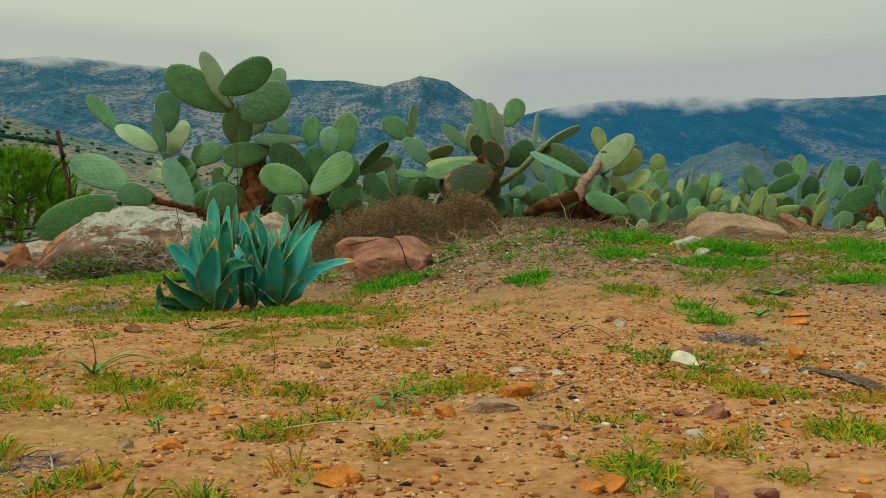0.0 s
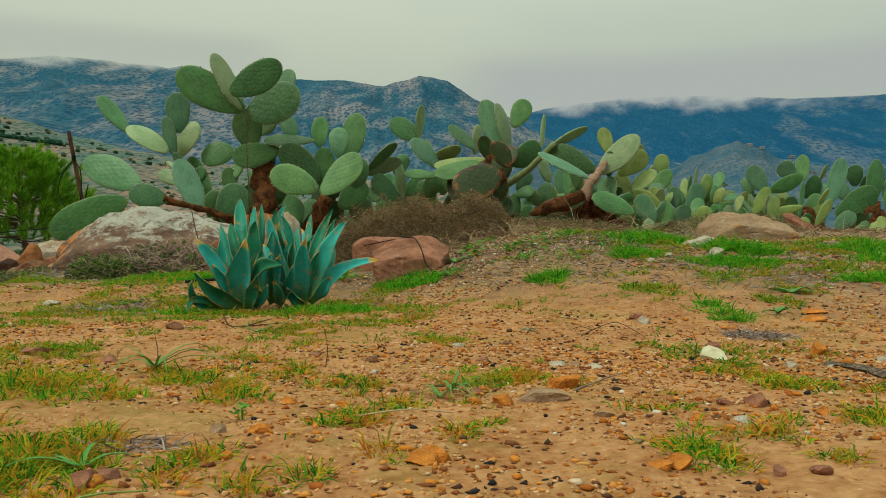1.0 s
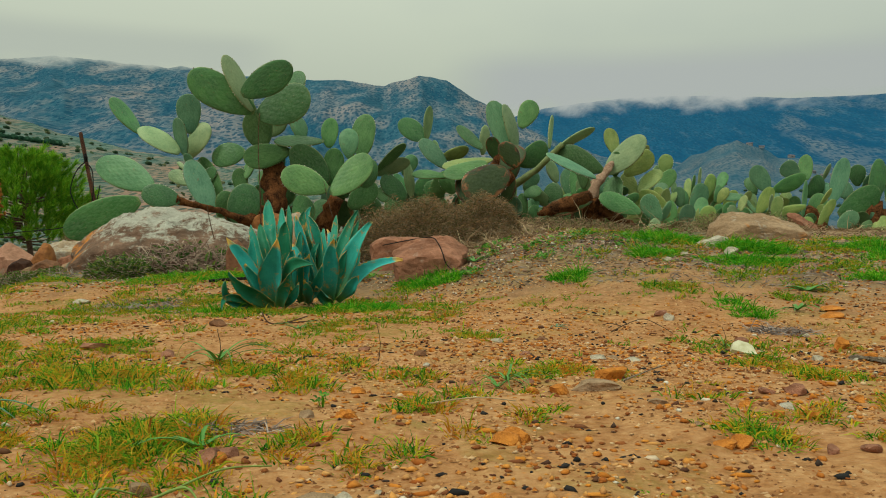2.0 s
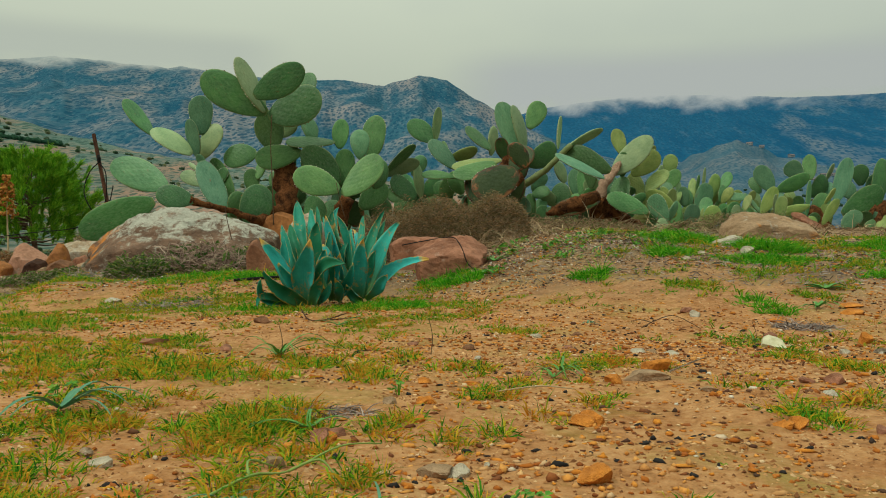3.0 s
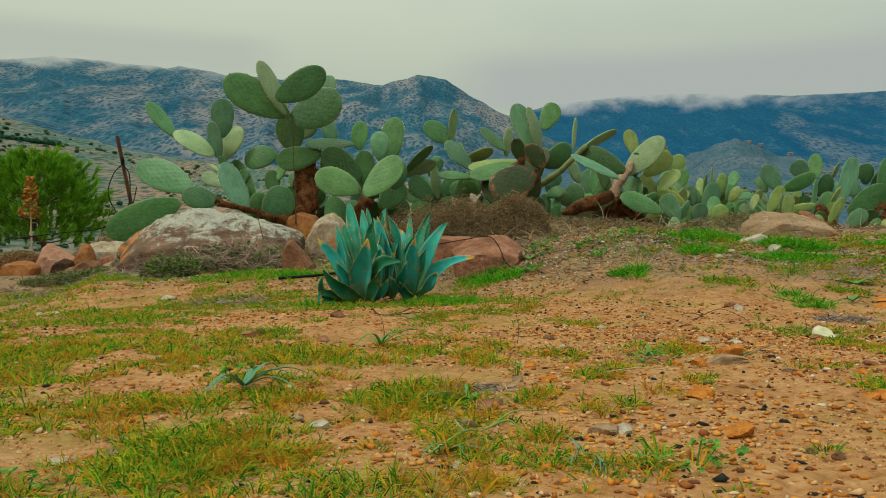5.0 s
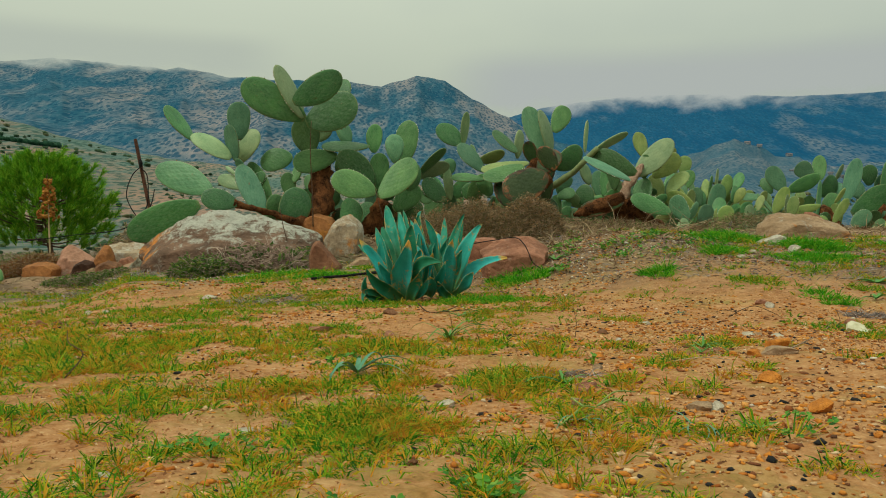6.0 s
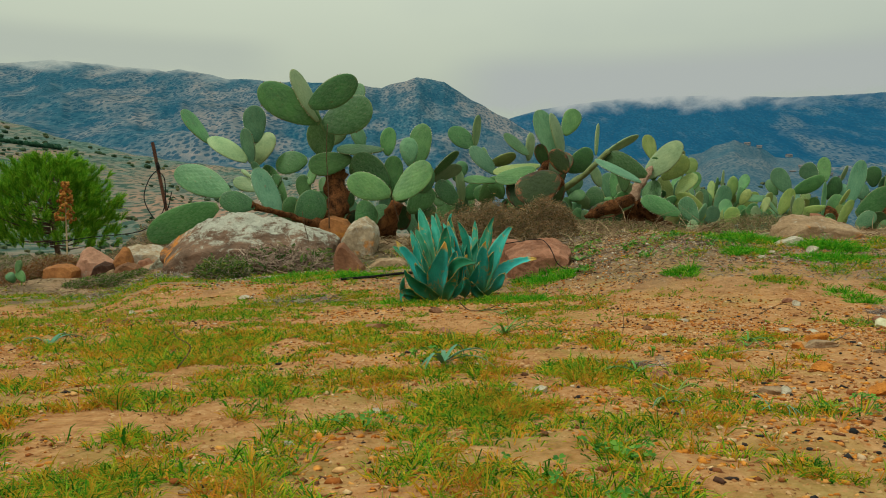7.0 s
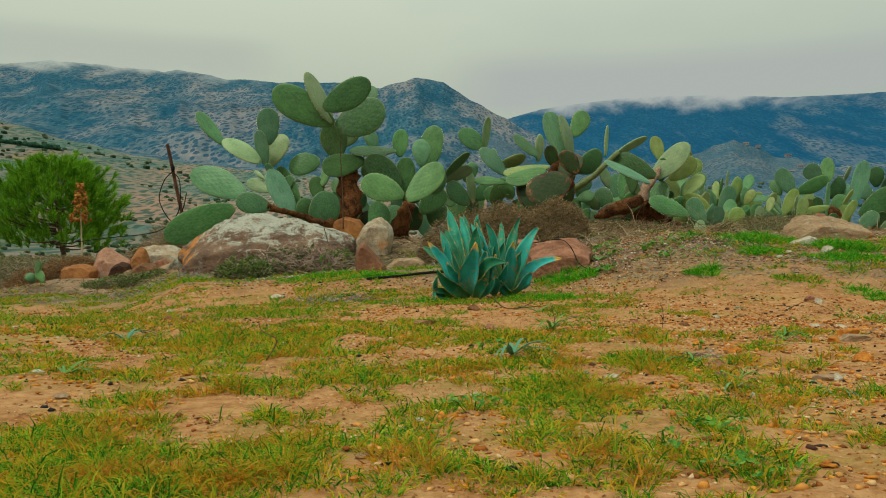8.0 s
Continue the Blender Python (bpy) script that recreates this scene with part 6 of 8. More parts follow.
def scatter_gravel():
    rng = np.random.default_rng(14)
    n = 100000
    py = np.where(rng.uniform(size=n) < 0.45, rng.uniform(-0.25, 1.7, n), rng.uniform(1.2, 4.2, n))
    px = rng.uniform(-1, 1, n) * (0.55 + 0.52 * (py + 0.75)) - 0.30
    d = fractal(px * 3, py * 3, 4, 77) + 0.06 * step((px + 0.5) / 1.0)
    keep = (d > 0.46) & (rng.uniform(size=n) < 0.75)
    q = np.stack([px, py], 1)[keep][:24000]
    size = 0.0019 + 0.0052 * rng.power(0.35, len(q)) * rng.uniform(0.4, 1, len(q)) + 0.0013 * np.maximum(q[:, 1], 0)
    pebbles("gravel", q, size, GRAVEL, "ochre, rust and dark grit scattered over sandy soil", 2)
    n = 26000
    py = rng.uniform(-0.3, 2.4, n)
    px = rng.uniform(-1, 1, n) * (0.5 + 0.52 * (py + 0.75)) - 0.25
    q = np.stack([px, py], 1)[(fractal(px * 5, py * 5, 3, 91) + 0.16 * step((px + 0.55) / 0.4)) > 0.56][:11000]
    pebbles("pebbles", q, 0.0028 + 0.0066 * rng.power(0.5, len(q)) * rng.uniform(0.3, 1, len(q)), ORANGE, "ochre and rust pebbles on the soil", 9)
    # clods and crumbs of the soil itself
    n = 125000
    py = np.where(rng.uniform(size=n) < 0.6, rng.uniform(-0.5, 1.4, n), rng.uniform(1.2, 3.6, n))
    px = rng.uniform(-1, 1, n) * (0.40 + 0.52 * (py + 0.75)) - 0.38
    q = np.stack([px, py], 1)[(fractal(px * 7, py * 7, 3, 191) > 0.41) & (rng.uniform(size=n) < 0.8)]
    pebbles("soil_crumbs", q, 0.0011 + 0.0034 * rng.power(0.4, len(q)) * rng.uniform(0.4, 1, len(q)) + 0.0010 * np.maximum(q[:, 1], 0), CRUMB, "small orange clods and crumbs of dry soil", 12, True)
    n = 9000
    q = np.stack([0.35 + rng.normal(0, 0.55, n), 3.55 + rng.normal(0, 0.42, n)], 1)
    q = q[(q[:, 1] > 2.75 - 0.25 * q[:, 0]) & (fractal(q[:, 0] * 5, q[:, 1] * 5, 3, 88) > 0.44)]
    pebbles("leaf_litter", q, 0.004 + 0.008 * rng.power(0.6, len(q)) * rng.uniform(0.3, 1, len(q)), LITTER, "dark dead leaves, bark crumbs and grit on the stony bank", 16, True)
    n = 4200
    c = rng.integers(0, 7, n)
    cx, cy = np.array([0.15, 0.65, -1.45, -1.75, 0.25, 0.45, -3.0])[c], np.array([3.75, 3.75, 5.0, 5.1, 4.2, 3.4, 5.6])[c]
    q = np.stack([cx + rng.normal(0, 0.36, n), cy + rng.normal(0, 0.28, n)], 1)
    pebbles("rubble", q, 0.0035 + 0.012 * rng.power(0.45, n) * rng.uniform(0.3, 1, n), CHIPS, "pale stone rubble in dry earth by the rocks", 6)


scatter_gravel()
stone_count = 0


def stone(x, y, size, mat, label):
    global stone_count
    stone_count += 1
    ob = rock("stone", label, x, y, size, mat, 200 + stone_count, stone_count * 47 % 50 - 25, 6, 0.28, 0.09, (0, 0), 3, "loose stones on the terrace")
    ob["category"] = "stone"
    return ob


stone(-0.079, 0.730, (0.030, 0.024, 0.022), OCHRE_ROCK, "bright ochre stone on sandy soil")
stone(0.099, 1.168, (0.045, 0.036, 0.027), OCHRE_ROCK, "bright ochre stone on sandy soil")
stone(-0.261, 0.842, (0.026, 0.021, 0.020), OCHRE_ROCK, "bright ochre stone on sandy soil")
stone(-0.306, 0.844, (0.017, 0.014, 0.013), TAN_ROCK, "flat tan stone on sandy soil")
stone(-0.267, 0.719, (0.016, 0.013, 0.012), OCHRE_ROCK, "bright ochre stone on sandy soil")
stone(-0.362, 0.639, (0.026, 0.021, 0.022), RED_ROCK, "dull reddish stone half buried in soil")
stone(0.138, 0.699, (0.024, 0.019, 0.018), OCHRE_ROCK, "bright ochre stone on sandy soil")
stone(0.114, 0.937, (0.025, 0.020, 0.011), TAN_ROCK, "flat tan stone on sandy soil")
stone(0.004, 1.025, (0.028, 0.022, 0.019), OCHRE_ROCK, "bright ochre stone on sandy soil")
stone(0.060, 1.072, (0.068, 0.055, 0.019), TAN_ROCK, "flat tan stone on sandy soil")
stone(0.216, 0.920, (0.015, 0.012, 0.012), OCHRE_ROCK, "bright ochre stone on sandy soil")
stone(0.230, 0.853, (0.015, 0.012, 0.012), OCHRE_ROCK, "bright ochre stone on sandy soil")
stone(0.265, 0.835, (0.015, 0.012, 0.014), OCHRE_ROCK, "bright ochre stone on sandy soil")
stone(0.318, 1.023, (0.028, 0.022, 0.019), RED_ROCK, "dull reddish stone half buried in soil")
stone(0.261, 0.906, (0.020, 0.016, 0.009), PALE_ROCK, "pale cream stone on sandy soil")
stone(0.252, 0.680, (0.020, 0.016, 0.012), RED_ROCK, "dull reddish stone half buried in soil")
stone(0.221, 0.692, (0.014, 0.011, 0.013), RED_ROCK, "dull reddish stone half buried in soil")
stone(0.386, 0.983, (0.019, 0.015, 0.012), OCHRE_ROCK, "bright ochre stone on sandy soil")
stone(0.653, 1.621, (0.032, 0.026, 0.035), OCHRE_ROCK, "bright ochre stone on sandy soil")
stone(0.638, 1.468, (0.027, 0.022, 0.017), OCHRE_ROCK, "bright ochre stone on sandy soil")
stone(0.837, 2.078, (0.060, 0.048, 0.021), OCHRE_ROCK, "bright ochre stone on sandy soil")
stone(0.665, 1.826, (0.019, 0.015, 0.012), PALE_ROCK, "pale cream stone on sandy soil")
stone(0.448, 1.613, (0.036, 0.029, 0.029), RED_ROCK, "reddish stone behind a pale one")
stone(0.414, 2.048, (0.030, 0.024, 0.024), PALE_ROCK, "pale cream stone on sandy soil")
stone(0.405, 2.099, (0.033, 0.027, 0.021), RED_ROCK, "dull reddish stone half buried in soil")
stone(0.178, 1.377, (0.031, 0.025, 0.011), PALE_ROCK, "pale cream stone on sandy soil")
stone(0.151, 1.418, (0.019, 0.015, 0.011), TAN_ROCK, "flat tan stone on sandy soil")
stone(0.739, 1.544, (0.023, 0.018, 0.013), PALE_ROCK, "pale cream stone on sandy soil")
stone(-0.180, 1.308, (0.012, 0.010, 0.010), PALE_ROCK, "pale cream stone on sandy soil")
stone(-0.300, 1.504, (0.022, 0.018, 0.013), RED_ROCK, "dull reddish stone half buried in soil")
stone(-0.668, 1.504, (0.034, 0.027, 0.018), RED_ROCK, "dull reddish stone half buried in soil")
stone(-0.737, 1.566, (0.019, 0.015, 0.013), RED_ROCK, "dull reddish stone half buried in soil")
stone(-0.842, 1.594, (0.053, 0.042, 0.021), RED_ROCK, "dull reddish stone half buried in soil")
stone(-0.698, 1.973, (0.042, 0.033, 0.023), BROWN_ROCK, "small brown stone on the ground")
stone(-0.108, 1.124, (0.020, 0.016, 0.011), RED_ROCK, "dull reddish stone half buried in soil")
stone(-0.224, 1.197, (0.021, 0.017, 0.014), OCHRE_ROCK, "bright ochre stone on sandy soil")
stone(-0.371, 1.916, (0.025, 0.020, 0.010), OCHRE_ROCK, "bright ochre stone on sandy soil")
stone(-0.042, 1.653, (0.026, 0.021, 0.011), PALE_ROCK, "pale cream stone on sandy soil")
stone(-0.004, 1.433, (0.023, 0.018, 0.010), RED_ROCK, "dull reddish stone half buried in soil")
stone(-0.426, 1.317, (0.014, 0.011, 0.011), OCHRE_ROCK, "bright ochre stone on sandy soil")
stone(-0.197, 1.062, (0.029, 0.023, 0.011), OCHRE_ROCK, "bright ochre stone on sandy soil")
stone(0.546, 1.482, (0.022, 0.017, 0.015), PALE_ROCK, "pale cream stone on sandy soil")
stone(0.611, 1.472, (0.014, 0.011, 0.010), PALE_ROCK, "pale cream stone on sandy soil")
stone(0.162, 0.776, (0.016, 0.013, 0.013), TAN_ROCK, "flat tan stone on sandy soil")
stone(0.586, 1.951, (0.039, 0.031, 0.013), OCHRE_ROCK, "bright ochre stone on sandy soil")
stone(0.061, 1.748, (0.028, 0.022, 0.014), BROWN_ROCK, "small brown stone on the ground")
stone(-0.026, 1.144, (0.017, 0.013, 0.008), RED_ROCK, "dull reddish stone half buried in soil")
stone(-0.268, 1.049, (0.021, 0.017, 0.012), OCHRE_ROCK, "bright ochre stone on sandy soil")
stone(-0.192, 1.423, (0.023, 0.018, 0.012), BROWN_ROCK, "small brown stone on the ground")
stone(0.117, 0.774, (0.011, 0.008, 0.007), TAN_ROCK, "flat tan stone on sandy soil")
stone(0.233, 0.905, (0.012, 0.010, 0.009), BROWN_ROCK, "small brown stone on the ground")
stone(-0.231, 0.507, (0.026, 0.021, 0.015), PALE_ROCK, "pale cream stone on sandy soil")
stone(-0.119, 0.474, (0.032, 0.025, 0.022), OCHRE_ROCK, "bright ochre stone on sandy soil")
stone(-0.091, 0.719, (0.032, 0.025, 0.017), OCHRE_ROCK, "pale ochre stone with rough face")
stone(-0.354, 0.639, (0.017, 0.013, 0.014), OCHRE_ROCK, "bright ochre stone on sandy soil")
stone(-0.386, 0.532, (0.017, 0.014, 0.014), TAN_ROCK, "flat tan stone on sandy soil")
stone(-0.711, 0.405, (0.019, 0.015, 0.014), TAN_ROCK, "flat tan stone on sandy soil")
stone(-0.545, 0.551, (0.023, 0.019, 0.012), PALE_ROCK, "pale cream stone on sandy soil")
stone(-0.576, 0.589, (0.016, 0.013, 0.011), TAN_ROCK, "flat tan stone on sandy soil")
stone(0.118, 0.691, (0.023, 0.018, 0.013), OCHRE_ROCK, "bright ochre stone on sandy soil")
stone(0.880, 2.178, (0.065, 0.052, 0.020), OCHRE_ROCK, "bright ochre stone on sandy soil")
stone(-0.033, 1.035, (0.023, 0.019, 0.013), OCHRE_ROCK, "bright ochre stone on sandy soil")
stone(0.120, 1.390, (0.029, 0.023, 0.013), PALE_ROCK, "pale cream stone on sandy soil")
stone(-0.480, 0.433, (0.015, 0.012, 0.010), OCHRE_ROCK, "bright ochre stone on sandy soil")
stone(-0.436, 0.396, (0.010, 0.008, 0.008), OCHRE_ROCK, "bright ochre stone on sandy soil")
stone(-0.075, 0.410, (0.011, 0.009, 0.007), BROWN_ROCK, "small brown stone on the ground")
stone(-0.057, 0.394, (0.014, 0.011, 0.010), BROWN_ROCK, "small brown stone on the ground")
stone(-0.118, 0.344, (0.013, 0.011, 0.009), OCHRE_ROCK, "bright ochre stone on sandy soil")
stone(-0.401, 0.359, (0.006, 0.005, 0.008), PALE_ROCK, "pale cream stone on sandy soil")
stone(-0.202, 0.536, (0.008, 0.006, 0.006), PALE_ROCK, "pale cream stone on sandy soil")
stone(0.284, 1.030, (0.027, 0.021, 0.013), RED_ROCK, "dull reddish stone half buried in soil")
stone(-1.300, 0.405, (0.023, 0.018, 0.009), TAN_ROCK, "flat tan stone on sandy soil")
stone(-1.432, 0.628, (0.027, 0.022, 0.009), PALE_ROCK, "pale cream stone on sandy soil")
stone(-0.869, 0.016, (0.012, 0.010, 0.008), TAN_ROCK, "flat tan stone on sandy soil")
stone(-0.866, -0.061, (0.010, 0.008, 0.008), OCHRE_ROCK, "bright ochre stone on sandy soil")
stone(-0.861, 0.117, (0.015, 0.012, 0.010), OCHRE_ROCK, "bright ochre stone on sandy soil")
stone(-0.820, 0.183, (0.012, 0.010, 0.006), PALE_ROCK, "pale cream stone on sandy soil")
stone(-0.751, 0.386, (0.025, 0.020, 0.007), PALE_ROCK, "pale cream stone on sandy soil")
stone(-0.248, 0.507, (0.031, 0.025, 0.014), TAN_ROCK, "flat tan stone on sandy soil")
stone(-0.351, 0.658, (0.022, 0.018, 0.014), RED_ROCK, "dull reddish stone half buried in soil")
stone(-1.538, 3.206, (0.067, 0.054, 0.026), PALE_ROCK, "pale cream stone on sandy soil")
stone(-1.842, 2.845, (0.042, 0.034, 0.023), PALE_ROCK, "pale cream stone on sandy soil")
stone(-1.934, 2.918, (0.029, 0.023, 0.024), PALE_ROCK, "pale cream stone on sandy soil")
stone(-2.262, 2.489, (0.034, 0.027, 0.026), RED_ROCK, "dull reddish stone half buried in soil")
stone(-1.546, 1.662, (0.031, 0.025, 0.024), RED_ROCK, "dull reddish stone half buried in soil")
stone(-1.516, 1.690, (0.019, 0.015, 0.016), BROWN_ROCK, "small brown stone on the ground")
stone(-1.441, 1.708, (0.032, 0.026, 0.014), BROWN_ROCK, "small brown stone on the ground")
stone(-2.224, 2.995, (0.063, 0.051, 0.037), RED_ROCK, "dull reddish stone half buried in soil")
stone(-0.656, -0.051, (0.008, 0.007, 0.007), BROWN_ROCK, "small brown stone on the ground")
stone(-0.575, 0.234, (0.010, 0.008, 0.008), BROWN_ROCK, "small brown stone on the ground")
stone(0.756, 3.148, (0.035, 0.028, 0.025), PALE_ROCK, "pale cream stone on sandy soil")
stone(0.936, 3.155, (0.051, 0.041, 0.038), PALE_ROCK, "pale cream stone on sandy soil")
stone(1.067, 3.245, (0.042, 0.033, 0.023), TAN_ROCK, "flat tan stone on sandy soil")
stone(0.657, 2.993, (0.029, 0.023, 0.018), PALE_ROCK, "pale cream stone on sandy soil")

# ---- shrubs, pine, post and dry stalks behind the terrace ----
SHRUB_TWIG = island_material("shrub_twig", [(0.0, (0.12, 0.085, 0.055)), (0.5, (0.32, 0.215, 0.130)), (0.88, (0.50, 0.33, 0.19)), (1.0, (0.66, 0.54, 0.36))], 0.9, 0.1, 30, 0.3)
SHRUB_LEAF = island_material("shrub_leaf", [(0.0, (0.08, 0.14, 0.045)), (0.6, (0.18, 0.22, 0.075)), (1.0, (0.36, 0.26, 0.10))], 0.8, 0.1, 30, 0.3)
SHRUB_TINY = island_material("shrub_tiny_leaf", [(0.0, (0.07, 0.085, 0.035)), (0.45, (0.20, 0.17, 0.075)), (0.8, (0.34, 0.20, 0.09)), (1.0, (0.52, 0.27, 0.11))], 0.8, 0.1, 30, 0.3)
RUSTY_LEAF = island_material("rust_leaf", [(0.0, (0.16, 0.06, 0.025)), (0.5, (0.34, 0.13, 0.045)), (0.8, (0.20, 0.17, 0.05)), (1.0, (0.44, 0.22, 0.08))], 0.8, 0.1, 30, 0.3)
HEATHER = island_material("heather_twig", [(0.0, (0.18, 0.11, 0.09)), (0.5, (0.42, 0.29, 0.23)), (1.0, (0.66, 0.52, 0.40))], 0.9, 0.1, 30, 0.3)
HERB = island_material("herb_leaf", [(0.0, (0.05, 0.12, 0.03)), (0.6, (0.13, 0.24, 0.045)), (1.0, (0.28, 0.32, 0.06))], 0.8, 0.1, 30, 0.3)
NEEDLE = island_material("pine_needle", [(0.0, (0.05, 0.23, 0.012)), (0.5, (0.16, 0.42, 0.022)), (1.0, (0.34, 0.56, 0.038))], 0.7, 0.1, 3, 0.35)
RUST = bark_material("rusty_iron", (0.05, 0.025, 0.018), (0.16, 0.075, 0.045), 14)
DARK_WOOD = bark_material("dark_twig", (0.06, 0.038, 0.025), (0.20, 0.125, 0.075), 30)
BARK = bark_material("weathered_bark", (0.20, 0.13, 0.08), (0.66, 0.54, 0.40), 26)
PINE_BARK = bark_material("pine_bark", (0.06, 0.035, 0.025), (0.16, 0.10, 0.07), 12)
WIRE = bark_material("black_wire", (0.012, 0.012, 0.013), (0.04, 0.036, 0.034), 40)
FLORET = island_material("dried_floret", [(0.0, (0.20, 0.07, 0.015)), (0.6, (0.40, 0.16, 0.03)), (1.0, (0.52, 0.26, 0.06))], 0.8, 0.1, 40)


def shrub(label, x, y, size, count, seed, green=0.35, blade=1.0, twig_mat=SHRUB_TWIG, leaf_mat=SHRUB_LEAF):
    """A dense twiggy dome; size: width, depth, height."""
    rng = np.random.default_rng(seed)
    ob = new("shrub", None)
    ob.location = (x, y, ground_z(x, y))
    tagged(ob, label, "shrub")
    for name, mat, n, lo, hi, wide in (("branchwork", twig_mat, int(count * 1.6), 0.03, 0.12, 0.0030), ("foliage", leaf_mat, int(count * green), 0.012, 0.03, 0.008)):
        a, u = rng.uniform(0, 2 * math.pi, n), rng.uniform(0, 1, n)
        q = np.sqrt(rng.uniform(0.0, 1, n))
        px, py = np.cos(a) * q, np.sin(a) * q
        lump = 0.30 + 1.25 * fractal(px * 3.4 + seed, py * 3.4, 4, seed)
        top = np.sqrt(np.maximum(0.02, 1 - q ** 2.4)) * lump
        pz = top * (0.25 + 0.75 * np.sqrt(u)) * 0.9
        p = np.stack([x + px * size[0] / 2, y + py * size[1] / 2, pz * size[2]], 1)
        p[:, 2] += height(p[:, 0], p[:, 1]) - 0.01
        d = np.stack([px * 0.5 + rng.normal(0, 0.8, n), py * 0.5 + rng.normal(0, 0.8, n), rng.uniform(-0.25, 1.0, n)], 1)
        strands(name, p, d, rng.uniform(lo, hi, n) * blade * (0.4 if name == "branchwork" else 1) * (0.6 + size[2] * 2.2), np.full(n, wide * blade), rng.uniform(0, 0.5, n), mat, ob, seed=seed)
    return ob


shrub("dense dry brown shrub between rock and cactus", -0.28, 6.45, (1.42, 0.80, 0.50), 22000, 3, 1.1, 0.62, SHRUB_TWIG, SHRUB_TINY)
shrub("low greyish dry shrub in front of the boulder", -1.84, 5.40, (0.80, 0.40, 0.20), 1500, 4, 0.3, 2.4, HEATHER, HERB)
shrub("small green herb bush at the boulder's foot", -2.12, 5.18, (0.42, 0.26, 0.15), 700, 14, 3.0, 1.3, HEATHER, HERB)
shrub("dark green herb bush beside the wedge rock", -1.52, 5.50, (0.26, 0.20, 0.19), 450, 15, 3.0, 1.2, HEATHER, HERB)
shrub("dry thicket of weeds below the hedge", 2.75, 8.6, (1.5, 0.7, 0.22), 3600, 5, 0.5)
shrub("dry brown weeds at the cactus foot", 1.05, 7.4, (1.2, 0.7, 0.13), 3200, 6, 0.3)
shrub("reddish dry brush by the terrace edge", -4.75, 8.3, (1.5, 0.8, 0.26), 5000, 7, 0.8)
shrub("grey-green low brush below the pine", -5.9, 10.2, (3.2, 1.6, 0.36), 9000, 8, 1.8, 1.5)
shrub("brown twiggy brush beside the fence post", -3.75, 9.2, (1.6, 0.9, 0.45), 6000, 9, 0.2, 1.3)
shrub("rust-red dry brush beside the tumbled rocks", -4.45, 7.55, (0.95, 0.6, 0.22), 5000, 21, 1.2, 0.9, SHRUB_TWIG, RUSTY_LEAF)
shrub("grey dry brush beside the tumbled rocks", -4.95, 8.0, (1.2, 0.7, 0.34), 5000, 22, 0.6, 1.0, HEATHER, HERB)
shrub("low green weeds at the rocks' foot", -3.55, 6.85, (0.75, 0.25, 0.10), 900, 23, 2.4, 1.2, HEATHER, HERB)
shrub("rusty dry brush behind the boulder", -2.9, 7.6, (0.7, 0.4, 0.22), 2500, 10, 0.1)


def pine(x, y):
    rng = np.random.default_rng(31)
    z = ground_z(x, y)
    ob = new("pine_tree", None)
    ob.location = (x, y, z)
    tagged(ob, "young bushy pine with long bright green needles", "tree")
    top = 2.66
    limb(ob, "trunk", [(x + 0.25, y, z - 0.1, 0.085), (x + 0.20, y, z + 0.7, 0.07), (x + 0.05, y, 1.2, 0.05), (x, y, top - 0.35, 0.02)], PINE_BARK)
    n = 820
    a, h = rng.uniform(0, 2 * math.pi, n), rng.uniform(0, 1, n) ** 0.85
    radius = 1.75 * np.sqrt(np.maximum(0.03, 1 - (np.abs(h - 0.18) / 0.84) ** 2.0)) * (0.66 + 0.55 * value_noise(a * 2.6, h * 5, 9))
    q = radius * rng.uniform(0.30, 1.0, n) ** 0.5
    cx, cy, cz = x + q * np.cos(a), y + q * np.sin(a), 0.42 + h * (top - 0.55) + 0.12 * rng.normal(size=n)
    for k in range(0, n, 20):
        limb(ob, "branch", [(x, y, cz[k] * 0.62 + 0.15, 0.026), ((x + cx[k]) / 2, (y + cy[k]) / 2, cz[k] * 0.8, 0.016), (cx[k], cy[k], cz[k], 0.006)], PINE_BARK)
    m = 66
    p = np.repeat(np.stack([cx, cy, cz], 1), m, 0)
    lead = np.stack([np.cos(a) * 0.55, np.sin(a) * 0.55, np.full(n, 0.9)], 1)
    d = np.repeat(lead, m, 0) + rng.normal(0, 0.42, (n * m, 3))
    p = p + np.repeat(lead, m, 0) * rng.uniform(-0.06, 0.12, n * m)[:, None]
    strands("crown", p, d, rng.uniform(0.13, 0.26, n * m), rng.uniform(0.008, 0.015, n * m), rng.uniform(0, 0.3, n * m), NEEDLE, ob, "tufts of long green needles", 31)


pine(-10.6, 21.6)


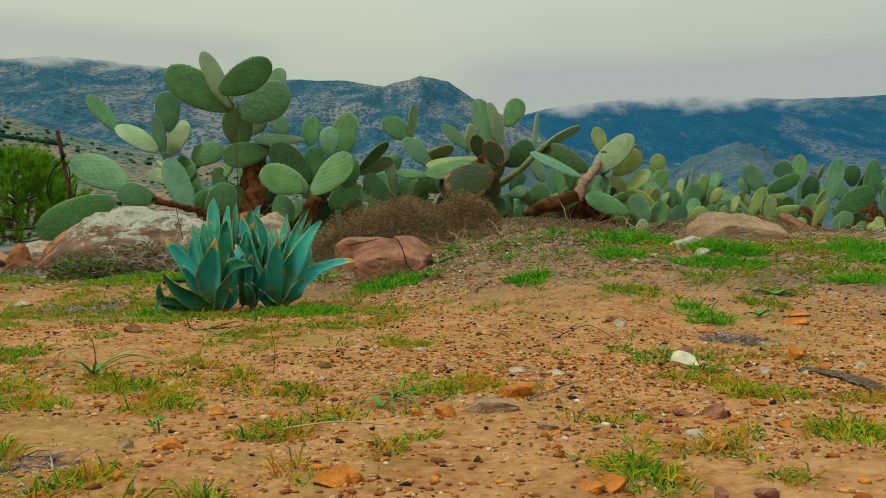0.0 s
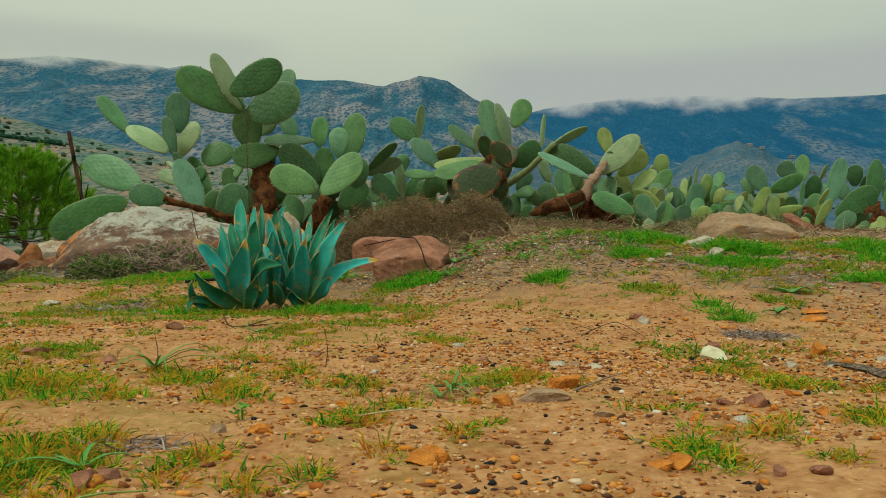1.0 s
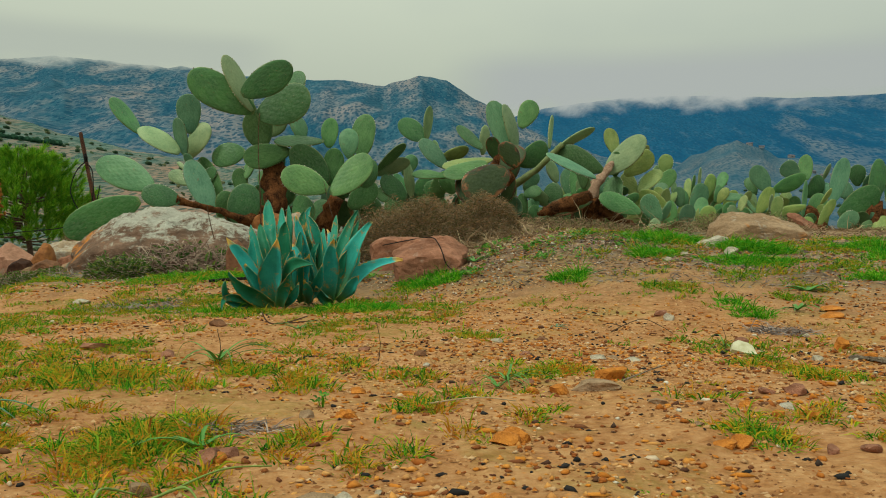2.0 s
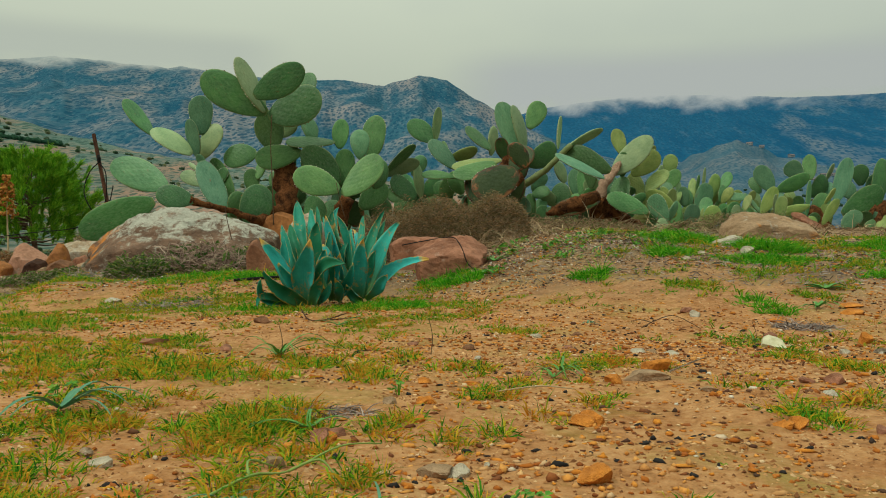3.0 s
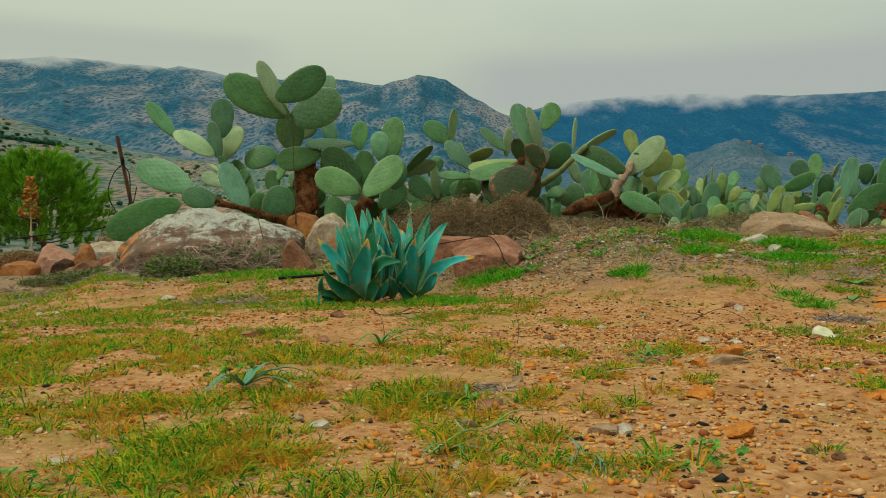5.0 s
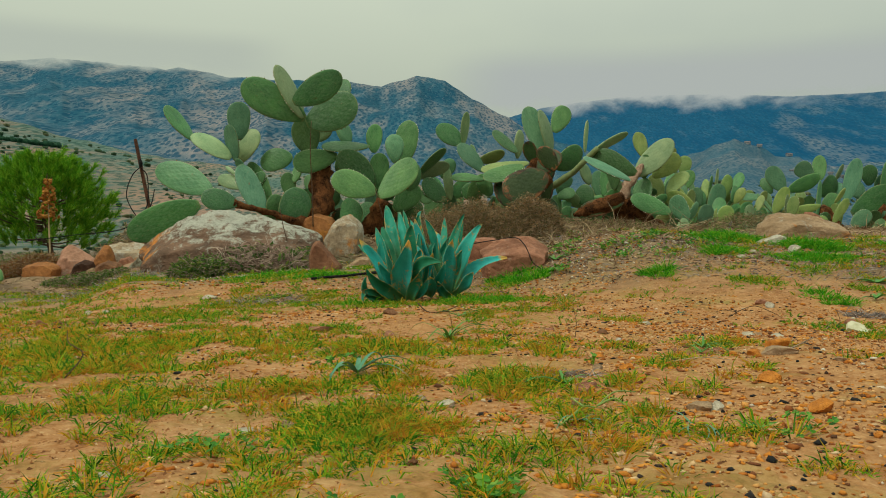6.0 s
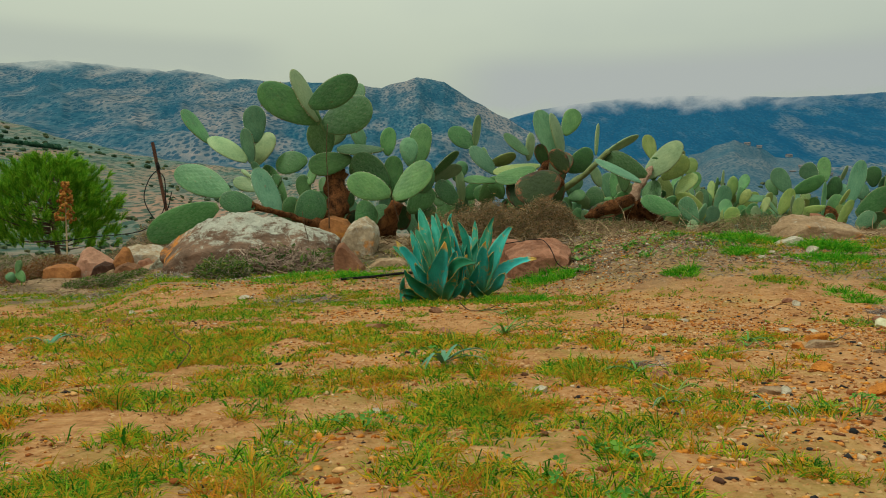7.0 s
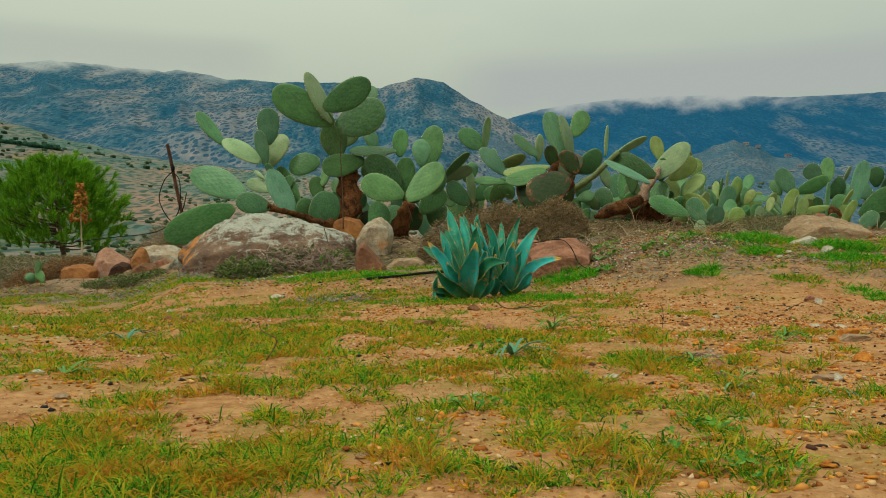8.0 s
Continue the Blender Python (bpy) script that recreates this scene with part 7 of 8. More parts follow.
def fence_post():
    x, y = -3.24, 7.92
    z = ground_z(x, y)
    ob = new("fence_post", None)
    ob.location = (x, y, z)
    tagged(ob, "leaning rusty iron fence post with tangled barbed wire", "fence post")
    foot, tip = Vector((x, y, z - 0.1)), Vector((-3.50, 7.92, 1.285))
    u = (tip - foot).normalized()
    s = u.cross(Vector((0, 1, 0))).normalized()
    f = s.cross(u)
    bm = bmesh.new()
    rings = []
    for k in range(13):
        c = foot.lerp(tip, k / 12)
        w = 0.0135 * (1 + 0.10 * noise.noise(c * 9))
        rings.append([bm.verts.new(c + s * px * w + f * py * w) for px, py in ((-1, -1), (1, -1), (1, -0.75), (-0.72, -0.75), (-0.72, 1), (-1, 1))])
    for a, b in zip(rings, rings[1:]):
        for k in range(6):
            bm.faces.new((a[k], a[(k + 1) % 6], b[(k + 1) % 6], b[k]))
    bm.faces.new(rings[-1])
    bm.faces.new(rings[0][::-1])
    bmesh.ops.recalc_face_normals(bm, faces=bm.faces)
    iron = part("post", bm, RUST, ob)
    iron.matrix_parent_inverse = Matrix.Translation(-ob.location)
    limb(ob, "wire", [(-3.43, 7.89, 1.02, 0.005), (-3.52, 7.88, 0.92, 0.005), (-3.56, 7.86, 0.72, 0.005), (-3.44, 7.86, 0.52, 0.005), (-3.34, 7.87, 0.62, 0.005), (-3.30, 7.88, 0.80, 0.005)], WIRE)
    limb(ob, "wire", [(-3.43, 7.89, 1.00, 0.005), (-3.36, 7.86, 0.90, 0.005), (-3.38, 7.86, 0.60, 0.005), (-3.60, 7.90, 0.42, 0.005), (-4.10, 7.95, 0.36, 0.004), (-4.6, 8.0, 0.30, 0.004)], WIRE)
    limb(ob, "wire", [(-3.44, 7.88, 1.08, 0.012), (-3.43, 7.87, 1.05, 0.018), (-3.43, 7.88, 1.01, 0.012)], WIRE)
    limb(ob, "wire", [(-3.30, 7.88, 0.45, 0.005), (-3.20, 7.6, 0.38, 0.005), (-3.05, 7.3, 0.36, 0.005)], WIRE)


fence_post()


def dried_stalk(x, y, top, spread, seed, label):
    rnd = random.Random(seed)
    z = ground_z(x, y)
    ob = new("dried_flower_stalk", None)
    ob.location = (x, y, z)
    tagged(ob, label, "plant")
    limb(ob, "stem", [(x + 0.03, y, z - 0.03, 0.010), (x + 0.01, y, z + (top - z) * 0.5, 0.008), (x - 0.01, y, top, 0.004)], DRY)
    bm = bmesh.new()
    for k in range(170):
        s = rnd.random() ** 1.2
        r = spread * (0.35 + 0.65 * (s * 1.0)) * rnd.random() ** 0.5
        a = rnd.uniform(0, 6.28)
        c = Vector((x + r * math.cos(a), y + r * math.sin(a), top - 0.42 * s))
        m = Matrix.Translation(c) @ Euler((rnd.uniform(0, 3), rnd.uniform(0, 3), 0)).to_matrix().to_4x4() @ Matrix.Diagonal((1, 1, rnd.uniform(0.5, 1.3), 1))
        bmesh.ops.create_icosphere(bm, subdivisions=1, radius=rnd.uniform(0.010, 0.021), matrix=m)
    o = part("flower_head", bm, FLORET, ob, "rust-orange dried florets")
    o.matrix_parent_inverse = Matrix.Translation(-ob.location)


dried_stalk(-4.62, 8.55, 0.95, 0.115, 3, "dried rust-orange flower stalk standing in brush")

# ---- small things on the terrace ----
def twig(label, points, mat, r0=0.004, r1=0.0015, branches=()):
    """A fallen twig: a main stem and side shoots, lying on the ground; points: x, y, height over the ground."""
    def line(ps):
        k = len(ps) - 1
        return [(x, y, ground_z(x, y) + h, r0 + (r1 - r0) * i / k) for i, (x, y, h) in enumerate(ps)]
    x, y, _ = points[0]
    ob = new("twig", None)
    ob.location = (x, y, ground_z(x, y))
    tagged(ob, label, "twig")
    limb(ob, "stem", line(points), mat)
    for b in branches:
        limb(ob, "shoot", line(b), mat)
    return ob


twig("dark forked twig lying on bare soil", [(0.235, 1.87, 0.004), (0.275, 1.89, 0.016), (0.318, 1.90, 0.026), (0.35, 1.86, 0.014), (0.37, 1.84, 0.003)], DARK_WOOD, 0.0012, 0.0007, [[(0.262, 1.885, 0.012), (0.245, 1.93, 0.016), (0.23, 1.96, 0.008)]])
twig("thin curved twig in front of the squill", [(-0.62, 2.12, 0.02), (-0.59, 2.06, 0.004), (-0.54, 2.03, 0.006), (-0.46, 2.00, 0.012)], DARK_WOOD, 0.002, 0.001, [[(-0.54, 2.03, 0.006), (-0.50, 2.12, 0.02)]])
twig("thin reddish twig between grass tufts", [(0.11, 1.13, 0.003), (0.16, 1.18, 0.012), (0.20, 1.24, 0.016)], BARK, 0.0016, 0.0008)
twig("black irrigation pipe end lying by the squill", [(-1.17, 3.66, 0.004), (-1.02, 3.72, 0.012), (-0.90, 3.81, 0.012), (-0.66, 3.92, 0.012)], WIRE, 0.0065, 0.0065)
twig("thin dead stick standing in grass", [(-1.10, 0.76, 0.0), (-1.09, 0.80, 0.03), (-1.12, 0.82, 0.05), (-1.13, 0.84, 0.07)], DARK_WOOD, 0.0012, 0.0006)
twig("pale dry straw on the soil", [(-0.17, 0.93, 0.006), (-0.11, 0.945, 0.010), (-0.06, 0.96, 0.004)], DRY, 0.0012, 0.0006)
for sx, sy, sh in ((-0.263, 1.36, 0.065), (0.40, 1.57, 0.045), (-1.62, 1.82, 0.05), (-0.53, 1.33, 0.06), (-0.28, 2.35, 0.04)):
    twig("thin upright dry stalk in bare soil", [(sx, sy, -0.003), (sx + 0.003, sy, sh * 0.5), (sx - 0.004, sy + 0.004, sh)], DARK_WOOD, 0.0008, 0.0005)


def wire_on_rock():
    pts = [(-0.450, 4.000, 0.222, 0.0023), (-0.299, 3.720, 0.246, 0.0023), (-0.204, 3.580, 0.256, 0.0023), (-0.172, 3.500, 0.228, 0.0023), (-0.154, 3.460, 0.189, 0.0023), (-0.136, 3.430, 0.141, 0.0023), (-0.086, 3.380, 0.104, 0.0023), (-0.049, 3.300, 0.087, 0.0023)]
    tagged(part("wire", tube(pts, 8, 0.05, 3), WIRE, smooth=True), "thin dark wire draped over the red rock", "wire")


wire_on_rock()


def dead_stem(label, points):
    tagged(part("dead_stem", tube(points, 6, 0.15, 5), DARK_WOOD, smooth=True), label, "dead stem")


dead_stem("long thin dead stem standing before the cactus trunk", [(-1.680, 7.200, 0.419, 0.006), (-1.681, 7.150, 0.745, 0.005), (-1.697, 7.150, 1.081, 0.004), (-1.688, 7.150, 1.346, 0.003)])
dead_stem("thin dry stem beside the boulder", [(-1.575, 5.300, 0.267, 0.0035), (-1.603, 5.300, 0.377, 0.003), (-1.621, 5.300, 0.479, 0.002)])
dead_stem("thin dry stem at the cactus foot", [(-1.039, 6.900, 0.467, 0.004), (-1.086, 6.900, 0.634, 0.003), (-1.115, 6.900, 0.764, 0.002)])


def weed(label, x, y, leaves, reach, width, seed, mat, flat=0.5):
    """A small plant of long arching strap leaves."""
    rnd = random.Random(seed)
    z = ground_z(x, y)
    plant = new("weed", None)
    plant.location = (x, y, z)
    tagged(plant, label, "weed")
    for k in range(leaves):
        bm = bmesh.new()
        a = rnd.uniform(0, 6.28)
        L, rise, w = reach * rnd.uniform(0.55, 1.1), rnd.uniform(0.4, 1.0) * (1 - flat) + 0.12, width * rnd.uniform(0.6, 1.1)
        side = Vector((-math.sin(a), math.cos(a), 0))
        curl = rnd.uniform(-0.4, 0.4)
        prev = None
        for i in range(10):
            s = i / 9
            b = a + curl * s
            q = Vector((math.cos(b) * L * s, math.sin(b) * L * s, 0))
            q.z = max(ground_z(x + q.x, y + q.y) + 0.003 - z, L * rise * (1.5 * s - 1.45 * s * s))
            ww = w * 0.5 * (1 - s ** 2.2) + 0.0003
            row = [bm.verts.new(q - side * ww + Vector((0, 0, ww * 0.5))), bm.verts.new(q), bm.verts.new(q + side * ww + Vector((0, 0, ww * 0.5)))]
            if prev:
                for j in range(2):
                    bm.faces.new((prev[j], prev[j + 1], row[j + 1], row[j])).smooth = True
            prev = row
        part("leaf", bm, mat, plant)
    return plant


STRAP = island_material("strap_leaf", [(0.0, (0.07, 0.24, 0.04)), (0.6, (0.13, 0.34, 0.06)), (1.0, (0.28, 0.40, 0.09))], 0.5, 0.25, 40, 0.15)
BLUISH = island_material("bluish_strap_leaf", [(0.0, (0.06, 0.22, 0.12)), (1.0, (0.13, 0.34, 0.19))], 0.45, 0.3, 40, 0.1)
weed("spidery green weed with long arching leaves", -0.535, 1.34, 9, 0.13, 0.006, 1, STRAP, 0.3)
weed("spidery green weed on bare soil", -0.06, 1.12, 9, 0.07, 0.004, 2, STRAP, 0.3)
weed("curling blue-green strap-leaved weed in grass", -0.675, 0.765, 8, 0.10, 0.008, 3, BLUISH, 0.25)
weed("thin-leaved green weed among stones", -0.075, 1.08, 7, 0.05, 0.003, 4, STRAP, 0.2)
twig("pale green trailing stem over bare soil", [(-0.425, 0.395, 0.004), (-0.392, 0.452, 0.012), (-0.37, 0.50, 0.006), (-0.335, 0.57, 0.012), (-0.30, 0.61, 0.005)], STRAP, 0.0013, 0.0007, [[(-0.392, 0.452, 0.012), (-0.40, 0.49, 0.016), (-0.385, 0.52, 0.004)], [(-0.37, 0.50, 0.006), (-0.345, 0.51, 0.016), (-0.33, 0.50, 0.003)]])
weed("pale trailing weed over bare soil", -0.40, 0.42, 6, 0.06, 0.0022, 5, BLUISH, 0.6)
weed("pale trailing weed over bare soil", -0.285, 0.40, 6, 0.08, 0.0024, 6, BLUISH, 0.8)
weed("long-leaved green weed lying in grass", -1.38, 0.60, 6, 0.12, 0.006, 7, STRAP, 0.7)
weed("small blue-green strap-leaved weed", -1.505, 1.21, 6, 0.10, 0.009, 8, BLUISH, 0.2)
weed("arching green weed at the path edge", -0.38, 0.68, 6, 0.07, 0.005, 9, STRAP, 0.4)
weed("thin green weed by a pale stone", 0.41, 1.60, 6, 0.06, 0.003, 10, STRAP, 0.1)
weed("green weed beside the squill", -0.50, 1.95, 7, 0.09, 0.005, 11, STRAP, 0.5)
weed("yellow-green rosette weed in short grass", 0.93, 2.45, 10, 0.09, 0.016, 12, STRAP, 0.6)
weed("yellow-green rosette weed in short grass", 0.78, 2.15, 9, 0.07, 0.010, 13, STRAP, 0.4)
weed("thin green weed at the rock's foot", -0.02, 3.55, 9, 0.12, 0.010, 14, STRAP, 0.4)
weed("grey-green weed on stony soil", 0.12, 1.95, 8, 0.04, 0.004, 15, BLUISH, 0.5)


CLOVER = island_material("clover_leaf", [(0.0, (0.03, 0.17, 0.02)), (0.6, (0.10, 0.32, 0.03)), (1.0, (0.22, 0.42, 0.05))], 0.6, 0.2, 60, 0.3)


def clover(label, x, y, stems, spread, seed):
    far = 1 + 0.35 * max(y, 0)
    rnd = random.Random(seed)
    ob = new("clover", None)
    ob.location = (x, y, ground_z(x, y))
    tagged(ob, label, "weed")
    leaves, stalks = bmesh.new(), bmesh.new()
    for _ in range(stems):
        a, q = rnd.uniform(0, 6.28), spread * rnd.random() ** 0.6
        px, py = x + q * math.cos(a), y + q * math.sin(a)
        pz = ground_z(px, py) + rnd.uniform(0.004, 0.015) * far
        foot = Vector((x + q * 0.4 * math.cos(a), y + q * 0.4 * math.sin(a), ground_z(x, y)))
        head = Vector((px, py, pz))
        s = Vector((-math.sin(a), math.cos(a), 0)) * 0.0008
        stalks.faces.new([stalks.verts.new(v) for v in (foot - s, foot + s, head + s, head - s)])
        tilt = Euler((rnd.uniform(-0.6, 0.6), rnd.uniform(-0.6, 0.6), rnd.uniform(0, 6.28))).to_matrix()
        r = rnd.uniform(0.0018, 0.0040) * far
        for k in range(3):
            b = 2.094 * k
            ring = [Vector((0, 0, 0))]
            for c, w in ((0.5, -0.6), (1.0, -0.85), (1.65, -0.6), (1.5, 0), (1.65, 0.6), (1.0, 0.85), (0.5, 0.6)):
                ring.append(Vector((c * r, w * r, 0.25 * r * abs(w))))
            rot = Matrix.Rotation(b, 3, "Z")
            vs = [leaves.verts.new(head + tilt @ (rot @ v)) for v in ring]
            for i in range(1, 7):
                leaves.faces.new((vs[0], vs[i], vs[i + 1]))
    for nm, bm, mt in (("foliage", leaves, CLOVER), ("stem", stalks, GRASS)):
        o = part(nm, bm, mt, ob)
        o.matrix_parent_inverse = Matrix.Translation(-ob.location)


clover("round-leaved green clover on bare soil", -0.198, 0.36, 26, 0.05, 1)
clover("round-leaved green clover on bare soil", -0.598, 0.040, 20, 0.045, 2)
clover("clover patch with bright green leaves", -0.545, -0.035, 24, 0.05, 3)
clover("small green clover clump", -0.520, 0.140, 26, 0.035, 4)
clover("bright green clover in short grass", -0.76, 0.28, 26, 0.06, 5)
clover("broad-leaved seedling beside pebbles", -0.30, 0.93, 5, 0.012, 6)
clover("clover growing in short grass", -0.72, 0.86, 14, 0.04, 7)
clover("yellow-green clover on stony bank", 0.30, 3.55, 40, 0.16, 8)
clover("yellow-green clover on stony bank", 0.62, 3.35, 40, 0.14, 9)
clover("yellow-green plants beside the red rock", -0.52, 3.75, 50, 0.10, 10)
for k, (cx, cy, cs) in enumerate(((0.09, 3.92, 0.09), (0.22, 3.53, 0.08), (0.25, 3.28, 0.07), (0.42, 3.62, 0.07), (0.38, 3.2, 0.09), (-0.02, 3.25, 0.07), (0.55, 3.5, 0.08), (0.05, 3.6, 0.06))):
    clover("pale yellow-green clover among dead leaves", cx, cy, 26, cs, 40 + k)


def bark_strip():
    bm = bmesh.new()
    rows = []
    n = 26
    for i in range(n + 1):
        s = i / n
        x, y = 0.615 + 0.03 * math.sin(4 * s), 1.50 - 0.36 * s
        z = ground_z(x, y) + 0.016 + 0.004 * math.sin(3.1 * s)
        w = 0.014 * (0.35 + 0.65 * math.sin(math.pi * (0.12 + 0.8 * s))) * (1 + 0.3 * noise.noise(Vector((s * 9, 0, 3))))
        row = []
        for k in range(7):
            e = k / 6 * 2 - 1
            arch = 0.006 * (1 - e * e) + 0.004 * noise.noise(Vector((s * 14, e * 2, 0)))
            row.append(bm.verts.new((x + e * w, y + 0.3 * e * w, z - 0.016 + arch)))
        rows.append(row)
    for a, b in zip(rows, rows[1:]):
        for k in range(6):
            bm.faces.new((a[k], a[k + 1], b[k + 1], b[k])).smooth = True
    bmesh.ops.solidify(bm, geom=list(bm.faces), thickness=0.005)
    bmesh.ops.recalc_face_normals(bm, faces=bm.faces)
    tagged(part("bark_strip", bm, BARK), "weathered grey strip of bark lying on soil", "bark")


bark_strip()


def pale_flake():
    x, y = 0.418, 1.515
    bm = bmesh.new()
    out = ((-0.028, 0.002), (-0.024, 0.026), (-0.012, 0.036), (0.010, 0.033), (0.022, 0.026), (0.031, 0.002), (0.012, -0.003), (-0.010, 0.001))
    lo = [bm.verts.new((u, 0.004, v)) for u, v in out]
    hi = [bm.verts.new((u * 0.93, -0.004, 0.018 + (v - 0.018) * 0.93)) for u, v in out]
    bm.faces.new(lo)
    bm.faces.new(hi[::-1])
    for k in range(8):
        bm.faces.new((lo[k], hi[k], hi[(k + 1) % 8], lo[(k + 1) % 8]))
    bmesh.ops.recalc_face_normals(bm, faces=bm.faces)
    m, n, l, b = material("cream_flake", 0.7, 0.25)
    t = n.new("ShaderNodeTexCoord").outputs["Object"]
    l.new(ramp(n, l, noise_node(n, l, t, 60, 5, 0.6), [(0.3, (0.40, 0.37, 0.21)), (0.7, (0.64, 0.62, 0.43))]), b.inputs["Base Color"])
    ob = part("stone_flake", bm, m)
    ob.matrix_world = pose(x, y, ground_z(x, y) - 0.002, -50, 10, -8) @ Matrix.Diagonal((0.86, 1, 0.9, 1))
    tagged(ob, "cream broken flake leaning on a reddish stone", "stone")


pale_flake()


def weed_mat(label, x, y, rx, ry, count, seed, mat, tall=0.05):
    rng = np.random.default_rng(seed)
    a, q = rng.uniform(0, 6.28, count), np.sqrt(rng.uniform(0, 1, count))
    p = np.stack([x + rx * q * np.cos(a), y + ry * q * np.sin(a), np.zeros(count)], 1)
    p[:, 2] = height(p[:, 0], p[:, 1])
    d = np.stack([rng.normal(0, 1, count), rng.normal(0, 1, count), rng.uniform(0.05, 0.5, count)], 1)
    ob = strands("dry_weeds", p, d, rng.uniform(0.4, 1, count) * tall, np.full(count, 0.0011 + 0.0007 * max(y, 0)), rng.uniform(0, 0.5, count), mat, seed=seed)
    tagged(ob, label, "dry weeds", kind="stuff")


DEAD = island_material("dead_grey_weed", [(0.0, (0.12, 0.10, 0.09)), (0.6, (0.32, 0.26, 0.23)), (1.0, (0.50, 0.42, 0.36))], 0.9, 0.1, 40)
weed_mat("mat of dead grey weed on the soil", -1.28, 3.05, 0.20, 0.16, 620, 1, DEAD)
weed_mat("scraps of dead grey weed by the squill", -1.00, 2.66, 0.06, 0.05, 120, 21, DEAD, 0.035)
weed_mat("mat of dead grey weed on the soil", 0.62, 1.86, 0.075, 0.05, 260, 2, DEAD)
weed_mat("dark dead weed scraps on bare soil", -0.365, 0.76, 0.05, 0.03, 160, 3, DEAD, 0.03)
weed_mat("dry straw and stems behind the red rock", 0.05, 4.4, 0.40, 0.35, 700, 4, DRY, 0.16)
weed_mat("dry straw and stems on the stony bank", 0.35, 4.0, 0.55, 0.40, 900, 5, DRY, 0.07)
weed_mat("tall dry straw under the leaning cactus", 1.35, 7.6, 0.6, 0.3, 260, 6, DRY, 0.45)
weed_mat("tall dry straw beside the shrub", 0.0, 5.9, 0.12, 0.2, 60, 7, DRY, 0.40)
weed_mat("dry straw along the boulder", -1.6, 5.4, 0.5, 0.3, 500, 8, DRY, 0.12)
weed_mat("dead leaves and stems under the cactuses", -0.6, 7.0, 1.6, 0.7, 2600, 9, DRY, 0.12)
weed_mat("dead grey stems on the waste ground", 0.2, 5.6, 1.3, 0.9, 2600, 10, DEAD, 0.10)
weed_mat("dry straw below the cactus hedge", 2.2, 7.0, 1.6, 1.4, 2600, 11, DRY, 0.14)
weed_mat("dead grey stems around the boulder", -2.2, 5.7, 1.3, 0.5, 1500, 12, DEAD, 0.09)
weed_mat("dry straw at the terrace edge", -3.9, 6.6, 1.2, 0.5, 1400, 13, DRY, 0.08)
weed_mat("dry straw on the far edge of the terrace", 3.4, 9.4, 1.8, 1.2, 1800, 14, DRY, 0.22)
weed_mat("scraps of dead stems over the stony bank", 1.1, 3.2, 1.1, 0.75, 4200, 15, DEAD, 0.035)
weed_mat("short dry straw over the stony bank", 0.7, 3.5, 0.9, 0.6, 2600, 16, DRY, 0.035)
weed_mat("pale dry straw standing by the brown shrub", 0.15, 6.1, 0.25, 0.15, 120, 17, DRY, 0.32)
weed_mat("pale dry straw standing before the trunks", 0.9, 7.9, 0.7, 0.25, 320, 18, DRY, 0.36)

# ---- the far slopes: bushes, houses and low cloud ----
BUSH = island_material("hillside_bush", [(0.0, (0.028, 0.065, 0.034)), (0.6, (0.06, 0.10, 0.05)), (1.0, (0.13, 0.13, 0.06))], 0.9, 0.1, 0.8)


def hillside_bushes():
    rng = np.random.default_rng(61)
    bm = bmesh.new()
    bmesh.ops.create_icosphere(bm, subdivisions=1, radius=1.0)
    base = np.array([v.co[:] for v in bm.verts])
    tri = np.array([[v.index for v in f.verts] for f in bm.faces])
    bm.free()
    n, k = 7000, len(base)
    r = 28 * (620 / 28) ** rng.uniform(0, 1, n)
    b = np.radians(rng.uniform(-33, 33, n))
    x, y = r * np.sin(b), r * np.cos(b)
    keep = fractal(x / 45, y / 45, 3, 71) > 0.46
    x, y, r = x[keep], y[keep], r[keep]
    n = len(x)
    s = rng.uniform(0.2, 0.5, n) + r * rng.uniform(0.0006, 0.0026, n)
    v = base[None] * rng.uniform(0.68, 1.18, (n, k, 1)) * s[:, None, None] * np.array([1.15, 1.15, 0.8])
    v += np.stack([x, y, height(x, y) + 0.35 * s], 1)[:, None]
    f = (tri[None] + (np.arange(n) * k)[:, None, None]).reshape(-1, 3)
    me = bpy.data.meshes.new("hillside_bushes")
    me.from_pydata(v.reshape(-1, 3).tolist(), [], f.tolist())
    me.materials.append(BUSH)
    tagged(new("hillside_bushes", me), "dark green bushes dotted over the slopes", "bushes", kind="stuff")


hillside_bushes()


# Wall and roof tones greyed down; valley haze is put into the roof colour.
PLASTER = bark_material("house_plaster", (0.19, 0.20, 0.21), (0.27, 0.27, 0.28), 0.5)
ROOF = bark_material("clay_roof", (0.15, 0.13, 0.135), (0.21, 0.165, 0.16), 0.8)
DARK_PANE = material("dark_opening", 0.3, 0.4)[0]
DARK_PANE.node_tree.nodes["Principled BSDF"].inputs["Base Color"].default_value = (0.03, 0.035, 0.04, 1)


def site(bearing, rise):
    """The first place along a bearing that stands that many degrees above the horizon."""
    r = np.linspace(150, 1900, 3000)
    x, y = r * math.sin(radians(bearing)), r * math.cos(radians(bearing))
    up = np.degrees(np.arctan2(height(x, y), r))
    k = int(np.argmax(up >= rise)) if (up >= rise).any() else int(np.argmax(up))
    return x[k], y[k]


